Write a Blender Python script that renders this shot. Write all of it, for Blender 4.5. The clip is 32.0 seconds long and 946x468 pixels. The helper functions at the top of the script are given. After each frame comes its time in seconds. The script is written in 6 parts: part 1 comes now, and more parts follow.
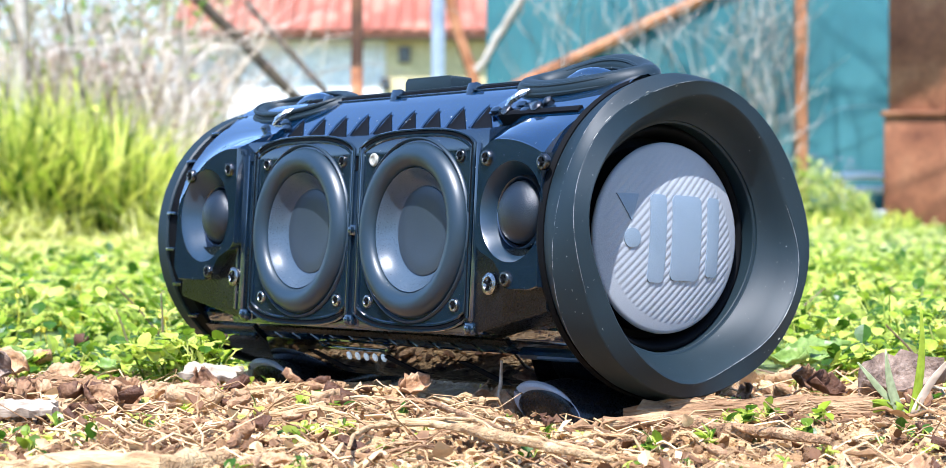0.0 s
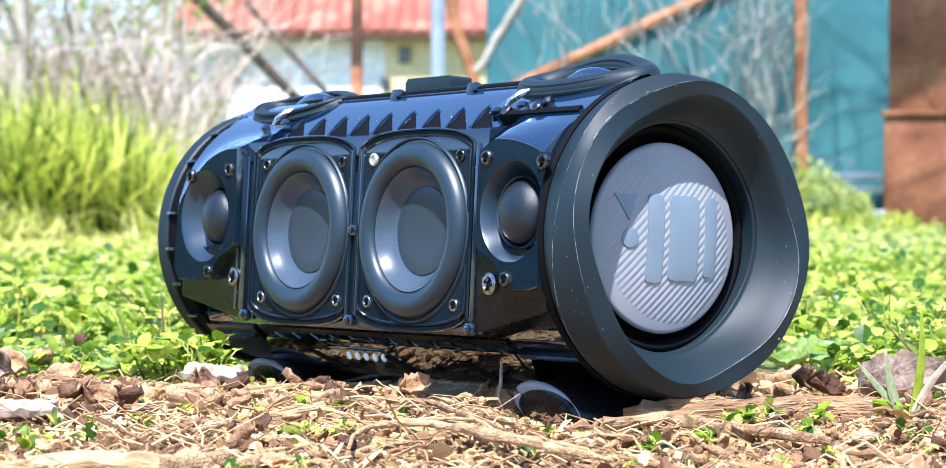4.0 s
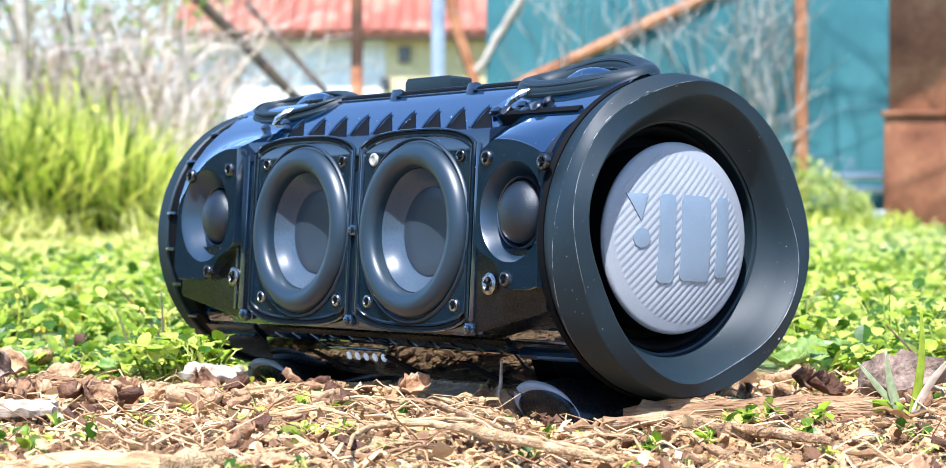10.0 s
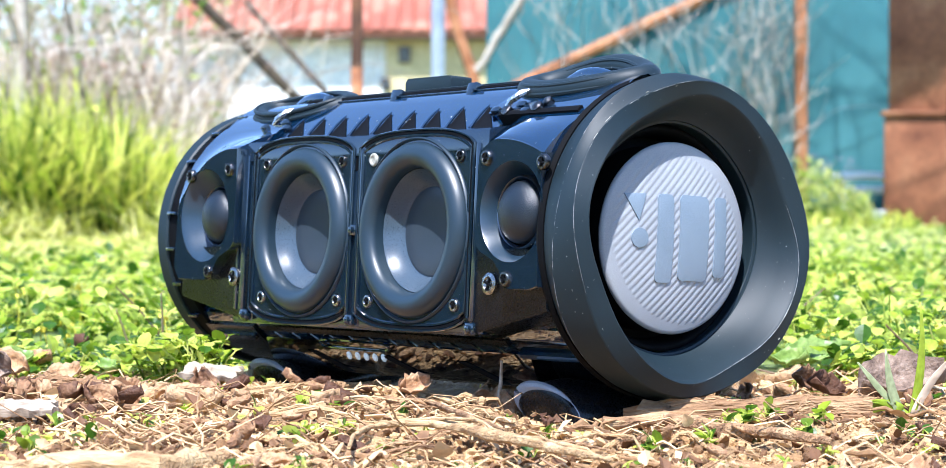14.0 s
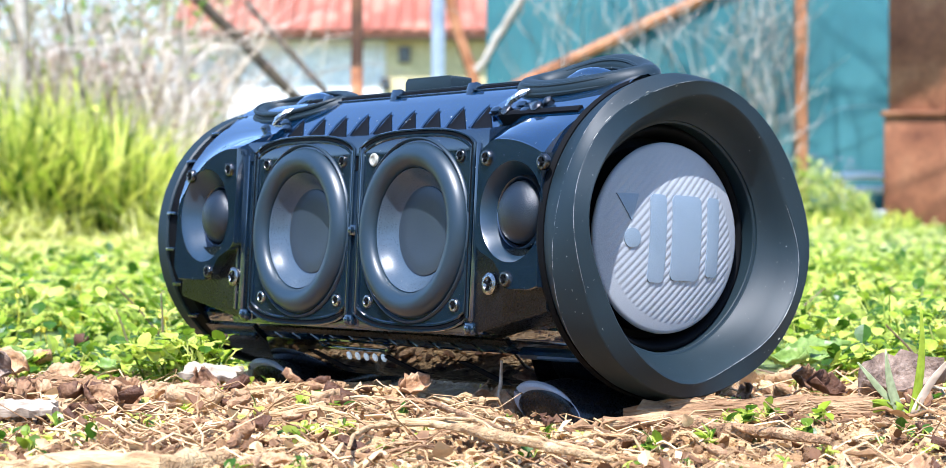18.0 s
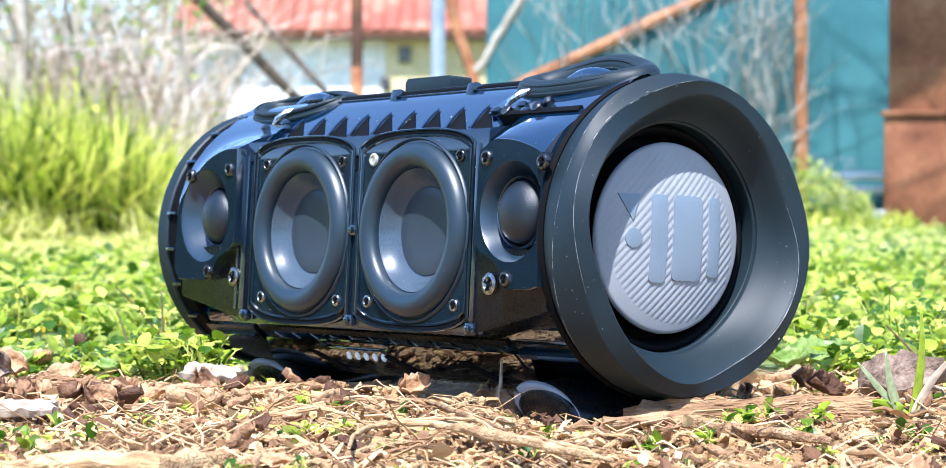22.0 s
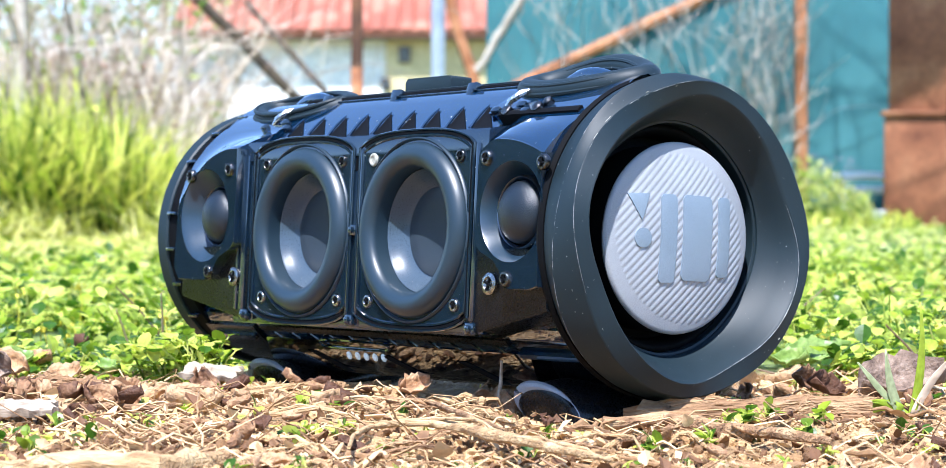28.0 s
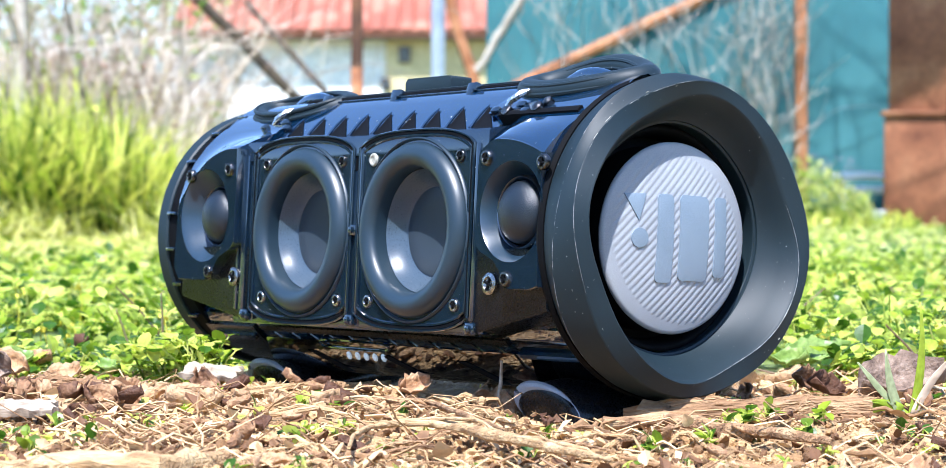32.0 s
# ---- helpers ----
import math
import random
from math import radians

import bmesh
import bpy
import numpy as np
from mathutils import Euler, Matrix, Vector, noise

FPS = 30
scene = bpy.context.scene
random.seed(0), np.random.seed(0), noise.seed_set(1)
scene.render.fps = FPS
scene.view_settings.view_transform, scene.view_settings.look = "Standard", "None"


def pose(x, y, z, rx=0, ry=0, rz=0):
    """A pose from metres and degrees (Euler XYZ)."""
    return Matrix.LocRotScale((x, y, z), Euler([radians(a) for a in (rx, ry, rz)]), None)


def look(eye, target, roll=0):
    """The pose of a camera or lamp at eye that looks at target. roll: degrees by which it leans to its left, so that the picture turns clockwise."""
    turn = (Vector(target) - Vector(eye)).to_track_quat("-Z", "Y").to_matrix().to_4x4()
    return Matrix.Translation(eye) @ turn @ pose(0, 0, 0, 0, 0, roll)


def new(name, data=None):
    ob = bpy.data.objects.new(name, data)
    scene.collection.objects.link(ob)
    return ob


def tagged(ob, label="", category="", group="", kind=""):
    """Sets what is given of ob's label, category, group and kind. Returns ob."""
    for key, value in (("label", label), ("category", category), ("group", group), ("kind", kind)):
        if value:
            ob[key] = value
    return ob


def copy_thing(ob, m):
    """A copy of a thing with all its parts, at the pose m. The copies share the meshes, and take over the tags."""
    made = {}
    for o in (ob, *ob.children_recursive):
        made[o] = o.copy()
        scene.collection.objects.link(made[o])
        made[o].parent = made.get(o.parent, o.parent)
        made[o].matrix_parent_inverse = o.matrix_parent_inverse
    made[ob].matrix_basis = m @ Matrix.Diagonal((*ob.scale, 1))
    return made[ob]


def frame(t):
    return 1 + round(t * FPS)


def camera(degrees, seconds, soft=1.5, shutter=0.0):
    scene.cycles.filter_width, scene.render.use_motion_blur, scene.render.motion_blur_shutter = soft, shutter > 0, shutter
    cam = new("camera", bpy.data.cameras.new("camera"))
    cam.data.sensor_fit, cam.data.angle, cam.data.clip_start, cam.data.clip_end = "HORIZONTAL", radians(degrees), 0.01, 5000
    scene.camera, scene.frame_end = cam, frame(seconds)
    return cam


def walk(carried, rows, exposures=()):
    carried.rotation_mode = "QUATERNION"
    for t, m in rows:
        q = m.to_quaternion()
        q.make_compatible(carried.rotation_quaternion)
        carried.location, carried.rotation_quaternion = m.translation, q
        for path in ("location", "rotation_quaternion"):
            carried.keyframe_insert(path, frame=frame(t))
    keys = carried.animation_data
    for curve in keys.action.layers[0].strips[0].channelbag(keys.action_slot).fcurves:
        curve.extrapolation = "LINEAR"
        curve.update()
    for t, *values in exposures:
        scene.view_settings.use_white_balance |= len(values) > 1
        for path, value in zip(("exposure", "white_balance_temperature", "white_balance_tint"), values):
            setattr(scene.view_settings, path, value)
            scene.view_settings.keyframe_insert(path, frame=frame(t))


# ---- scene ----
# ---- camera, fixed on the ground in front of the loudspeaker ----
cam = camera(24.184, 32.0, 0.6)
cam.data.dof.use_dof = True
cam.data.dof.focus_distance = 0.845
cam.data.dof.aperture_fstop = 26.5
STAND = pose(0.0, 0.0, 0.084, 90 - 0.877, 0, 0)
walk(cam, [(0.0, STAND), (32.0, STAND)], [(0.0, 1.27, 5850, 13), (32.0, 1.27, 5850, 13)])

# ---- sky and sun ----
SUN_AWAY = Vector((-0.104, -0.489, 0.866)).normalized()
world = bpy.data.worlds.new("sky")
scene.world = world
world.use_nodes = True
wn = world.node_tree.nodes
sky = wn.new("ShaderNodeTexSky")
sky.sky_type = 'NISHITA'
sky.sun_disc = False
sky.sun_elevation = math.asin(SUN_AWAY.z)
sky.sun_rotation = math.atan2(SUN_AWAY.x, SUN_AWAY.y)
sky.air_density = 1.0
sky.dust_density = 0.3
sky.ozone_density = 4.0
wn["Background"].inputs["Strength"].default_value = 0.15
world.node_tree.links.new(sky.outputs["Color"], wn["Background"].inputs["Color"])
lamp = bpy.data.lights.new("sun", 'SUN')
lamp.energy, lamp.angle, lamp.color = 4.5, radians(0.53), (1.0, 0.965, 0.92)
sun = new("sun", lamp)
sun.matrix_world = look(SUN_AWAY * 30, (0, 0, 0))


# ---- materials ----
def material(name, colours, rough=0.6, metal=0.0, scale=40.0, fine=400.0, bump=0.2, depth=0.001,
             per="", spec=0.5, coat=0.0, coat_ior=1.5, wear=0.0, trans=0.0, glow=0.0, specks=0.0, rvar=0.1, ramp_lo=0.3, ramp_hi=0.7, stretch=(1, 1, 1)):
    """Colours run along a coarse noise; a fine noise gives grain and relief. per: vary by 'island' or 'object'."""
    m = bpy.data.materials.new(name)
    m.use_nodes = True
    nt = m.node_tree
    n, l = nt.nodes, nt.links
    b = n["Principled BSDF"]
    co = n.new("ShaderNodeTexCoord")
    mp = n.new("ShaderNodeMapping")
    mp.inputs["Scale"].default_value = stretch
    l.new(co.outputs["Object"], mp.inputs["Vector"])
    big = n.new("ShaderNodeTexNoise")
    big.inputs["Scale"].default_value, big.inputs["Detail"].default_value = scale, 5
    l.new(mp.outputs["Vector"], big.inputs["Vector"])
    small = n.new("ShaderNodeTexNoise")
    small.inputs["Scale"].default_value, small.inputs["Detail"].default_value = fine, 4
    l.new(mp.outputs["Vector"], small.inputs["Vector"])
    ramp = n.new("ShaderNodeValToRGB")
    el = ramp.color_ramp.elements
    k = len(colours)
    while len(el) < k:
        el.new(0.5)
    for i, c in enumerate(colours):
        el[i].position = ramp_lo + (ramp_hi - ramp_lo) * i / max(1, k - 1)
        el[i].color = (*c, 1)
    src = big.outputs["Fac"]
    if per:
        if per == "island":
            r = n.new("ShaderNodeNewGeometry").outputs["Random Per Island"]
        else:
            r = n.new("ShaderNodeObjectInfo").outputs["Random"]
        mix = n.new("ShaderNodeMath")
        mix.operation = 'MULTIPLY_ADD'
        l.new(r, mix.inputs[0])
        mix.inputs[1].default_value = 0.75
        half = n.new("ShaderNodeMath")
        half.operation = 'MULTIPLY_ADD'
        l.new(big.outputs["Fac"], half.inputs[0])
        half.inputs[1].default_value, half.inputs[2].default_value = 0.6, -0.18
        l.new(half.outputs[0], mix.inputs[2])
        src = mix.outputs[0]
    l.new(src, ramp.inputs["Fac"])
    hue = n.new("ShaderNodeMix")
    hue.data_type, hue.blend_type = 'RGBA', 'MULTIPLY'
    hue.inputs[0].default_value = 0.55
    gr = n.new("ShaderNodeValToRGB")
    gr.color_ramp.elements[0].position, gr.color_ramp.elements[1].position = 0.3, 0.65
    gr.color_ramp.elements[0].color, gr.color_ramp.elements[1].color = (0.55, 0.55, 0.55, 1), (1.15, 1.15, 1.15, 1)
    l.new(small.outputs["Fac"], gr.inputs["Fac"])
    l.new(ramp.outputs["Color"], hue.inputs[6])
    l.new(gr.outputs["Color"], hue.inputs[7])
    paint = hue.outputs[2]
    if specks:
        dots = n.new("ShaderNodeTexNoise")
        dots.inputs["Scale"].default_value, dots.inputs["Detail"].default_value = 850, 2
        l.new(co.outputs["Object"], dots.inputs["Vector"])
        cut = n.new("ShaderNodeMapRange")
        cut.inputs["From Min"].default_value, cut.inputs["From Max"].default_value = 0.735, 0.765
        cut.inputs["To Max"].default_value = specks
        l.new(dots.outputs["Fac"], cut.inputs["Value"])
        dust = n.new("ShaderNodeMix")
        dust.data_type = 'RGBA'
        dust.inputs[7].default_value = (0.42, 0.42, 0.4, 1)
        l.new(cut.outputs[0], dust.inputs[0])
        l.new(paint, dust.inputs[6])
        paint = dust.outputs[2]
    l.new(paint, b.inputs["Base Color"])
    rr = n.new("ShaderNodeMapRange")
    rr.inputs["To Min"].default_value, rr.inputs["To Max"].default_value = max(0.02, rough - rvar - wear), min(1, rough + rvar + wear)
    l.new(small.outputs["Fac"], rr.inputs["Value"])
    l.new(rr.outputs[0], b.inputs["Roughness"])
    b.inputs["Metallic"].default_value = metal
    b.inputs["Specular IOR Level"].default_value = spec
    b.inputs["Coat Weight"].default_value, b.inputs["Coat IOR"].default_value = coat, coat_ior
    if bump:
        bp = n.new("ShaderNodeBump")
        bp.inputs["Strength"].default_value, bp.inputs["Distance"].default_value = bump, depth
        l.new(small.outputs["Fac"], bp.inputs["Height"])
        l.new(bp.outputs["Normal"], b.inputs["Normal"])
    if trans:
        tl = n.new("ShaderNodeBsdfTranslucent")
        l.new(hue.outputs[2], tl.inputs["Color"])
        mx = n.new("ShaderNodeMixShader")
        mx.inputs[0].default_value = trans
        l.new(b.outputs[0], mx.inputs[1])
        l.new(tl.outputs[0], mx.inputs[2])
        l.new(mx.outputs[0], n["Material Output"].inputs["Surface"])
    if glow:
        b.inputs["Emission Color"].default_value = (*colours[-1], 1)
        b.inputs["Emission Strength"].default_value = glow
    return m


# Black plastic; the sky's blue reflection is put into its base colour.
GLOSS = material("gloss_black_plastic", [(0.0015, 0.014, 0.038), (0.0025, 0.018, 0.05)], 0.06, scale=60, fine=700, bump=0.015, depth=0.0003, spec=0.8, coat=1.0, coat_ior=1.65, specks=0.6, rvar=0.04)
# The same plastic without that blue, kept darker for the shaded underside.
GLOSS_LOW = material("gloss_black_shaded_copy", [(0.002, 0.002, 0.003), (0.004, 0.004, 0.005)], 0.06, scale=60, fine=700, bump=0.01, depth=0.0003, spec=1.0, coat=1.0, coat_ior=1.9, rvar=0.03)
SATIN = material("satin_black_plastic", [(0.003, 0.0095, 0.019), (0.006, 0.0145, 0.027)], 0.13, scale=60, fine=2500, bump=0.03, depth=0.0002, spec=0.9, coat=0.5, coat_ior=1.6, specks=0.5, rvar=0.04)
RUBBER = material("matt_black_rubber", [(0.0055, 0.0145, 0.020), (0.009, 0.021, 0.028)], 0.55, scale=40, fine=3000, bump=0.05, depth=0.0003, spec=0.4, specks=0.45, rvar=0.06)
ROLL = material("surround_rubber", [(0.010, 0.024, 0.037), (0.015, 0.031, 0.046)], 0.4, scale=50, fine=2500, bump=0.02, depth=0.0002, spec=0.6, rvar=0.03)
CONE = material("cone_polymer", [(0.044, 0.066, 0.092), (0.054, 0.08, 0.11)], 0.28, scale=60, fine=1800, bump=0.0, spec=0.55, specks=0.3, rvar=0.02)
CAP = material("dust_cap_paper", [(0.027, 0.038, 0.05), (0.034, 0.046, 0.06)], 0.34, scale=50, fine=2500, bump=0.04, depth=0.0002, rvar=0.03)
WAVE = material("waveguide_plastic", [(0.013, 0.03, 0.05), (0.018, 0.038, 0.062)], 0.32, scale=60, fine=2500, bump=0.02, depth=0.0002, spec=0.7, rvar=0.04)
DULLBLACK = material("dull_black_plastic", [(0.003, 0.0045, 0.006), (0.006, 0.008, 0.011)], 0.28, scale=50, fine=1200, bump=0.06, depth=0.0003, spec=0.3)
GREY = material("grey_rubber", [(0.285, 0.3, 0.32), (0.345, 0.36, 0.38)], 0.46, scale=35, fine=2500, bump=0.04, depth=0.0002, rvar=0.04)
GREY_FLAT = material("grey_rubber_smooth", [(0.18, 0.23, 0.28), (0.22, 0.275, 0.33)], 0.38, scale=35, fine=2500, bump=0.05, depth=0.0002, rvar=0.04)
WORN = material("worn_rubber", [(0.13, 0.14, 0.145), (0.3, 0.31, 0.315)], 0.5, scale=400, fine=2000, bump=0.2, depth=0.0003)
# Near-black for sheets that stand for shade in recesses; also dark rubber.
DARK = material("shade_and_dark_rubber", [(0.0012, 0.0014, 0.002), (0.003, 0.0033, 0.004)], 0.7, scale=60, fine=1500, bump=0.1, depth=0.0003, spec=0.12)
DOME = material("tweeter_silk", [(0.004, 0.008, 0.014), (0.009, 0.015, 0.023)], 0.36, scale=80, fine=2600, bump=0.4, depth=0.0005, spec=0.55)
STEEL = material("screw_steel", [(0.05, 0.05, 0.05), (0.6, 0.58, 0.55)], 0.2, 1.0, scale=500, fine=1500, bump=0.4, depth=0.0005, wear=0.1)
DULL = material("blackened_screw", [(0.008, 0.008, 0.01), (0.22, 0.21, 0.2)], 0.2, 1.0, scale=500, fine=1500, bump=0.5, depth=0.0005)
GLUE = material("dried_white_glue", [(0.3, 0.29, 0.24), (0.5, 0.48, 0.4)], 0.5, scale=400, fine=1500, bump=0.5, depth=0.0006)
LED = material("led_lens", [(0.62, 0.72, 0.76), (0.72, 0.82, 0.86)], 0.2, scale=300, fine=900, bump=0.0, glow=0.12)
CHROME = material("bare_metal", [(0.6, 0.58, 0.55), (0.75, 0.74, 0.72)], 0.25, 1.0, scale=200, fine=900, bump=0.15, depth=0.0003)


# ---- mesh helpers ----
def finish(bm, mat, smooth=True, sharp=38):
    me = bpy.data.meshes.new("m")
    bmesh.ops.recalc_face_normals(bm, faces=bm.faces[:])
    if smooth:
        lim = radians(sharp)
        for f in bm.faces:
            f.smooth = True
        for e in bm.edges:
            if len(e.link_faces) == 2 and e.calc_face_angle(0) > lim:
                e.smooth = False
    bm.to_mesh(me)
    bm.free()
    me.materials.append(mat)
    return me


def part(name, bm, mat, parent, label="", smooth=True, sharp=38):
    ob = new(name, finish(bm, mat, smooth, sharp))
    ob.parent = parent
    return tagged(ob, label)


def thing(name, bm, mat, label, category, group="", kind="", m=None, smooth=True):
    ob = new(name, finish(bm, mat, smooth) if bm else None)
    if m is not None:
        ob.matrix_basis = m
    return tagged(ob, label, category, group, kind)


def raw(name, verts, faces, mat, smooth=False):
    me = bpy.data.meshes.new("m")
    me.from_pydata([tuple(v) for v in verts], [], faces)
    if smooth:
        me.polygons.foreach_set("use_smooth", [True] * len(me.polygons))
    me.materials.append(mat)
    me.update()
    return new(name, me)


def box(bm, c, s, bev=0.0, rot=None):
    r = bmesh.ops.create_cube(bm, size=1)
    vs = r["verts"]
    m = Matrix.Translation(c) @ (rot.to_4x4() if rot else Matrix()) @ Matrix.Diagonal((*s, 1))
    bmesh.ops.transform(bm, matrix=m, verts=vs)
    if bev:
        es = list({e for v in vs for e in v.link_edges})
        bmesh.ops.bevel(bm, geom=es, offset=bev, segments=2, affect='EDGES', profile=0.5)
    return vs


def revolve(bm, prof, axis, c, n=64, wave=None, a0=0.0, a1=360.0):
    """prof: (along, radius) pairs. axis 'X' runs to +X, 'Y' to +Y. wave(angle, i) adds to (along, radius)."""
    full = a1 - a0 >= 359.9
    rings = []
    for k in range(n if full else n + 1):
        t = radians(a0 + (a1 - a0) * k / n)
        ring = []
        for i, (a, r) in enumerate(prof):
            if wave:
                da, dr = wave(t, i)
                a, r = a + da, r + dr
            u, v = r * math.cos(t), r * math.sin(t)
            p = (c[0] + a, c[1] + u, c[2] + v) if axis == 'X' else (c[0] + u, c[1] + a, c[2] + v)
            ring.append(bm.verts.new(p))
        rings.append(ring)
    for k in range(len(rings) if full else len(rings) - 1):
        p, q = rings[k], rings[(k + 1) % len(rings)]
        for i in range(len(prof) - 1):
            if prof[i][1] < 1e-6 and prof[i + 1][1] < 1e-6:
                continue
            bm.faces.new((p[i], p[i + 1], q[i + 1], q[i]))
    bmesh.ops.remove_doubles(bm, verts=bm.verts[:], dist=1e-5)
    return bm


def tube(bm, pts, radii, n=8, squash=1.0, side=None, closed=False):
    """A tube along pts; squash flattens it along side."""
    pts = [Vector(p) for p in pts]
    if not hasattr(radii, "__len__"):
        radii = [radii] * len(pts)
    rings = []
    for i, p in enumerate(pts):
        a = pts[(i - 1) % len(pts)] if (closed or i) else p
        b = pts[(i + 1) % len(pts)] if (closed or i < len(pts) - 1) else p
        t = (b - a).normalized()
        s = Vector(side) if side else (Vector((0, 0, 1)) if abs(t.z) < 0.9 else Vector((1, 0, 0)))
        u = (s - t * s.dot(t)).normalized()
        w = t.cross(u)
        rings.append([bm.verts.new(p + (u * math.cos(k * 2 * math.pi / n) * squash + w * math.sin(k * 2 * math.pi / n)) * radii[i]) for k in range(n)])
    m = len(rings)
    for i in range(m if closed else m - 1):
        p, q = rings[i], rings[(i + 1) % m]
        for k in range(n):
            bm.faces.new((p[k], p[(k + 1) % n], q[(k + 1) % n], q[k]))
    if not closed:
        bm.faces.new(rings[0][::-1])
        bm.faces.new(rings[-1])
    return bm


def prism(bm, poly, y0, y1, bev=0.0):
    """A polygon in X and Z, thickened along Y from y0 to y1."""
    a = [bm.verts.new((x, y0, z)) for x, z in poly]
    b = [bm.verts.new((x, y1, z)) for x, z in poly]
    n = len(poly)
    f = [bm.faces.new(a), bm.faces.new(b[::-1])]
    for i in range(n):
        f.append(bm.faces.new((a[i], b[i], b[(i + 1) % n], a[(i + 1) % n])))
    if bev:
        bmesh.ops.bevel(bm, geom=[e for e in f[0].edges], offset=bev, segments=2, affect='EDGES', profile=0.5)
    return bm


def rounded(w, h, r, n=6, cx=0.0, cz=0.0):
    out = []
    for sx, sz, a in ((1, 1, 0), (-1, 1, 90), (-1, -1, 180), (1, -1, 270)):
        for k in range(n + 1):
            t = radians(a + 90 * k / n)
            out.append((cx + sx * (w / 2 - r) + r * math.cos(t), cz + sz * (h / 2 - r) + r * math.sin(t)))
    return out


def holed(bm, poly, c, r, y0, y1, n=64):
    """A plate with outline poly (X, Z) and a round hole, thick from y0 (front) to y1."""
    def out(t):
        d = (math.cos(t), math.sin(t))
        best = 0
        for i in range(len(poly)):
            (ax, az), (bx, bz) = poly[i], poly[(i + 1) % len(poly)]
            ex, ez = bx - ax, bz - az
            den = d[0] * ez - d[1] * ex
            if abs(den) < 1e-9:
                continue
            s = ((ax - c[0]) * ez - (az - c[1]) * ex) / den
            u = ((ax - c[0]) * d[1] - (az - c[1]) * d[0]) / den
            if s > 0 and -1e-6 <= u <= 1 + 1e-6:
                best = max(best, s)
        return (c[0] + best * d[0], c[1] + best * d[1])
    angs = sorted(set([round(2 * math.pi * k / n, 5) for k in range(n)] + [round(math.atan2(z - c[1], x - c[0]) % (2 * math.pi), 5) for x, z in poly]))
    loops = []
    for t in angs:
        o = out(t)
        i = (c[0] + r * math.cos(t), c[1] + r * math.sin(t))
        mid = (o[0] * 0.97 + i[0] * 0.03, o[1] * 0.97 + i[1] * 0.03)
        loops.append([bm.verts.new((o[0], y1, o[1])), bm.verts.new((o[0], y0 + 0.6, o[1])), bm.verts.new((mid[0], y0, mid[1])),
                      bm.verts.new((i[0], y0, i[1])), bm.verts.new((i[0], y1, i[1]))])
    for k in range(len(loops)):
        p, q = loops[k], loops[(k + 1) % len(loops)]
        for j in range(4):
            bm.faces.new((p[j], p[j + 1], q[j + 1], q[j]))
        bm.faces.new((p[4], p[0], q[0], q[4]))
    return bm


MM = 0.00094          # the loudspeaker is drawn in its own units and brought to metres


def sp(name, bm, mat, parent, label="", smooth=True, sharp=38, about=(0, 0, 0)):
    """A part of the loudspeaker: its mesh is brought to metres round the point about."""
    bmesh.ops.transform(bm, matrix=Matrix.Scale(MM, 4) @ Matrix.Translation(-Vector(about)), verts=bm.verts[:])
    ob = part(name, bm, mat, parent, label, smooth, sharp)
    ob.location = Vector(about) * MM
    return ob


# ---- the loudspeaker ----
speaker = thing("loudspeaker", None, None, "black cylindrical portable loudspeaker without its grille, standing on dry mulch", "loudspeaker",
                m=pose(-0.0040, 0.9559, 0.0677, -3.85, -0.72, -52.79))


def polar(R, a):
    """A point of the cross-section (Y, Z); a runs from the front over the top."""
    return (-R * math.cos(radians(a)), R * math.sin(radians(a)))


def section(xs, pts, bm, ends=True):
    loops = [[bm.verts.new((x, y, z)) for y, z in pts] for x in xs]
    n = len(pts)
    for a, b in zip(loops, loops[1:]):
        for i in range(n):
            bm.faces.new((a[i], a[(i + 1) % n], b[(i + 1) % n], b[i]))
    if ends:
        bm.faces.new(loops[0])
        bm.faces.new(loops[-1][::-1])
    return bm


def loft(stations, bm):
    """A closed body through cross-sections (x, points) of equal length."""
    loops = [[bm.verts.new((x, y, z)) for y, z in pts] for x, pts in stations]
    n = len(loops[0])
    for a, c in zip(loops, loops[1:]):
        for i in range(n):
            bm.faces.new((a[i], a[(i + 1) % n], c[(i + 1) % n], c[i]))
    bm.faces.new(loops[0])
    bm.faces.new(loops[-1][::-1])
    return bm


def arc_strip(bm, r0, r1, a0, a1, x0, x1, n=16):
    pts = [polar(r1, a0 + (a1 - a0) * k / n) for k in range(n + 1)] + [polar(r0, a1 - (a1 - a0) * k / n) for k in range(n + 1)]
    return section([x0, x1], pts, bm)


shell_line = [(-46, -40), (-46, 40), (-44, 43)] + [polar(62.0, 44.6), polar(62.9, 55.5), polar(63.8, 60), polar(65.4, 66), polar(66.8, 70), polar(67.8, 74), polar(67.8, 78)] + [polar(63, a) for a in range(84, 300, 6)] + [polar(62, a) for a in (300, 306, 312)] + [(-44, -43)]
sp("shell", section([-160, 139], shell_line, bmesh.new(), False), GLOSS, speaker, "glossy black plastic shell", sharp=30)
sp("top_cover", arc_strip(bmesh.new(), 60, 69.6, 76.5, 125, -108, 66), RUBBER, speaker, "dull black band along the top")
# Black tube standing for the shade in the groove below the band.
b = bmesh.new()
tube(b, [(-108 + 174 * k / 24, *polar(68.0, 75.0)) for k in range(25)], 1.3, 8)
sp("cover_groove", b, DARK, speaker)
b = bmesh.new()
tube(b, [(-106 + 171 * k / 24, *polar(67.7, 72.6)) for k in range(25)], 0.45, 6)
sp("cover_edge", b, SATIN, speaker)
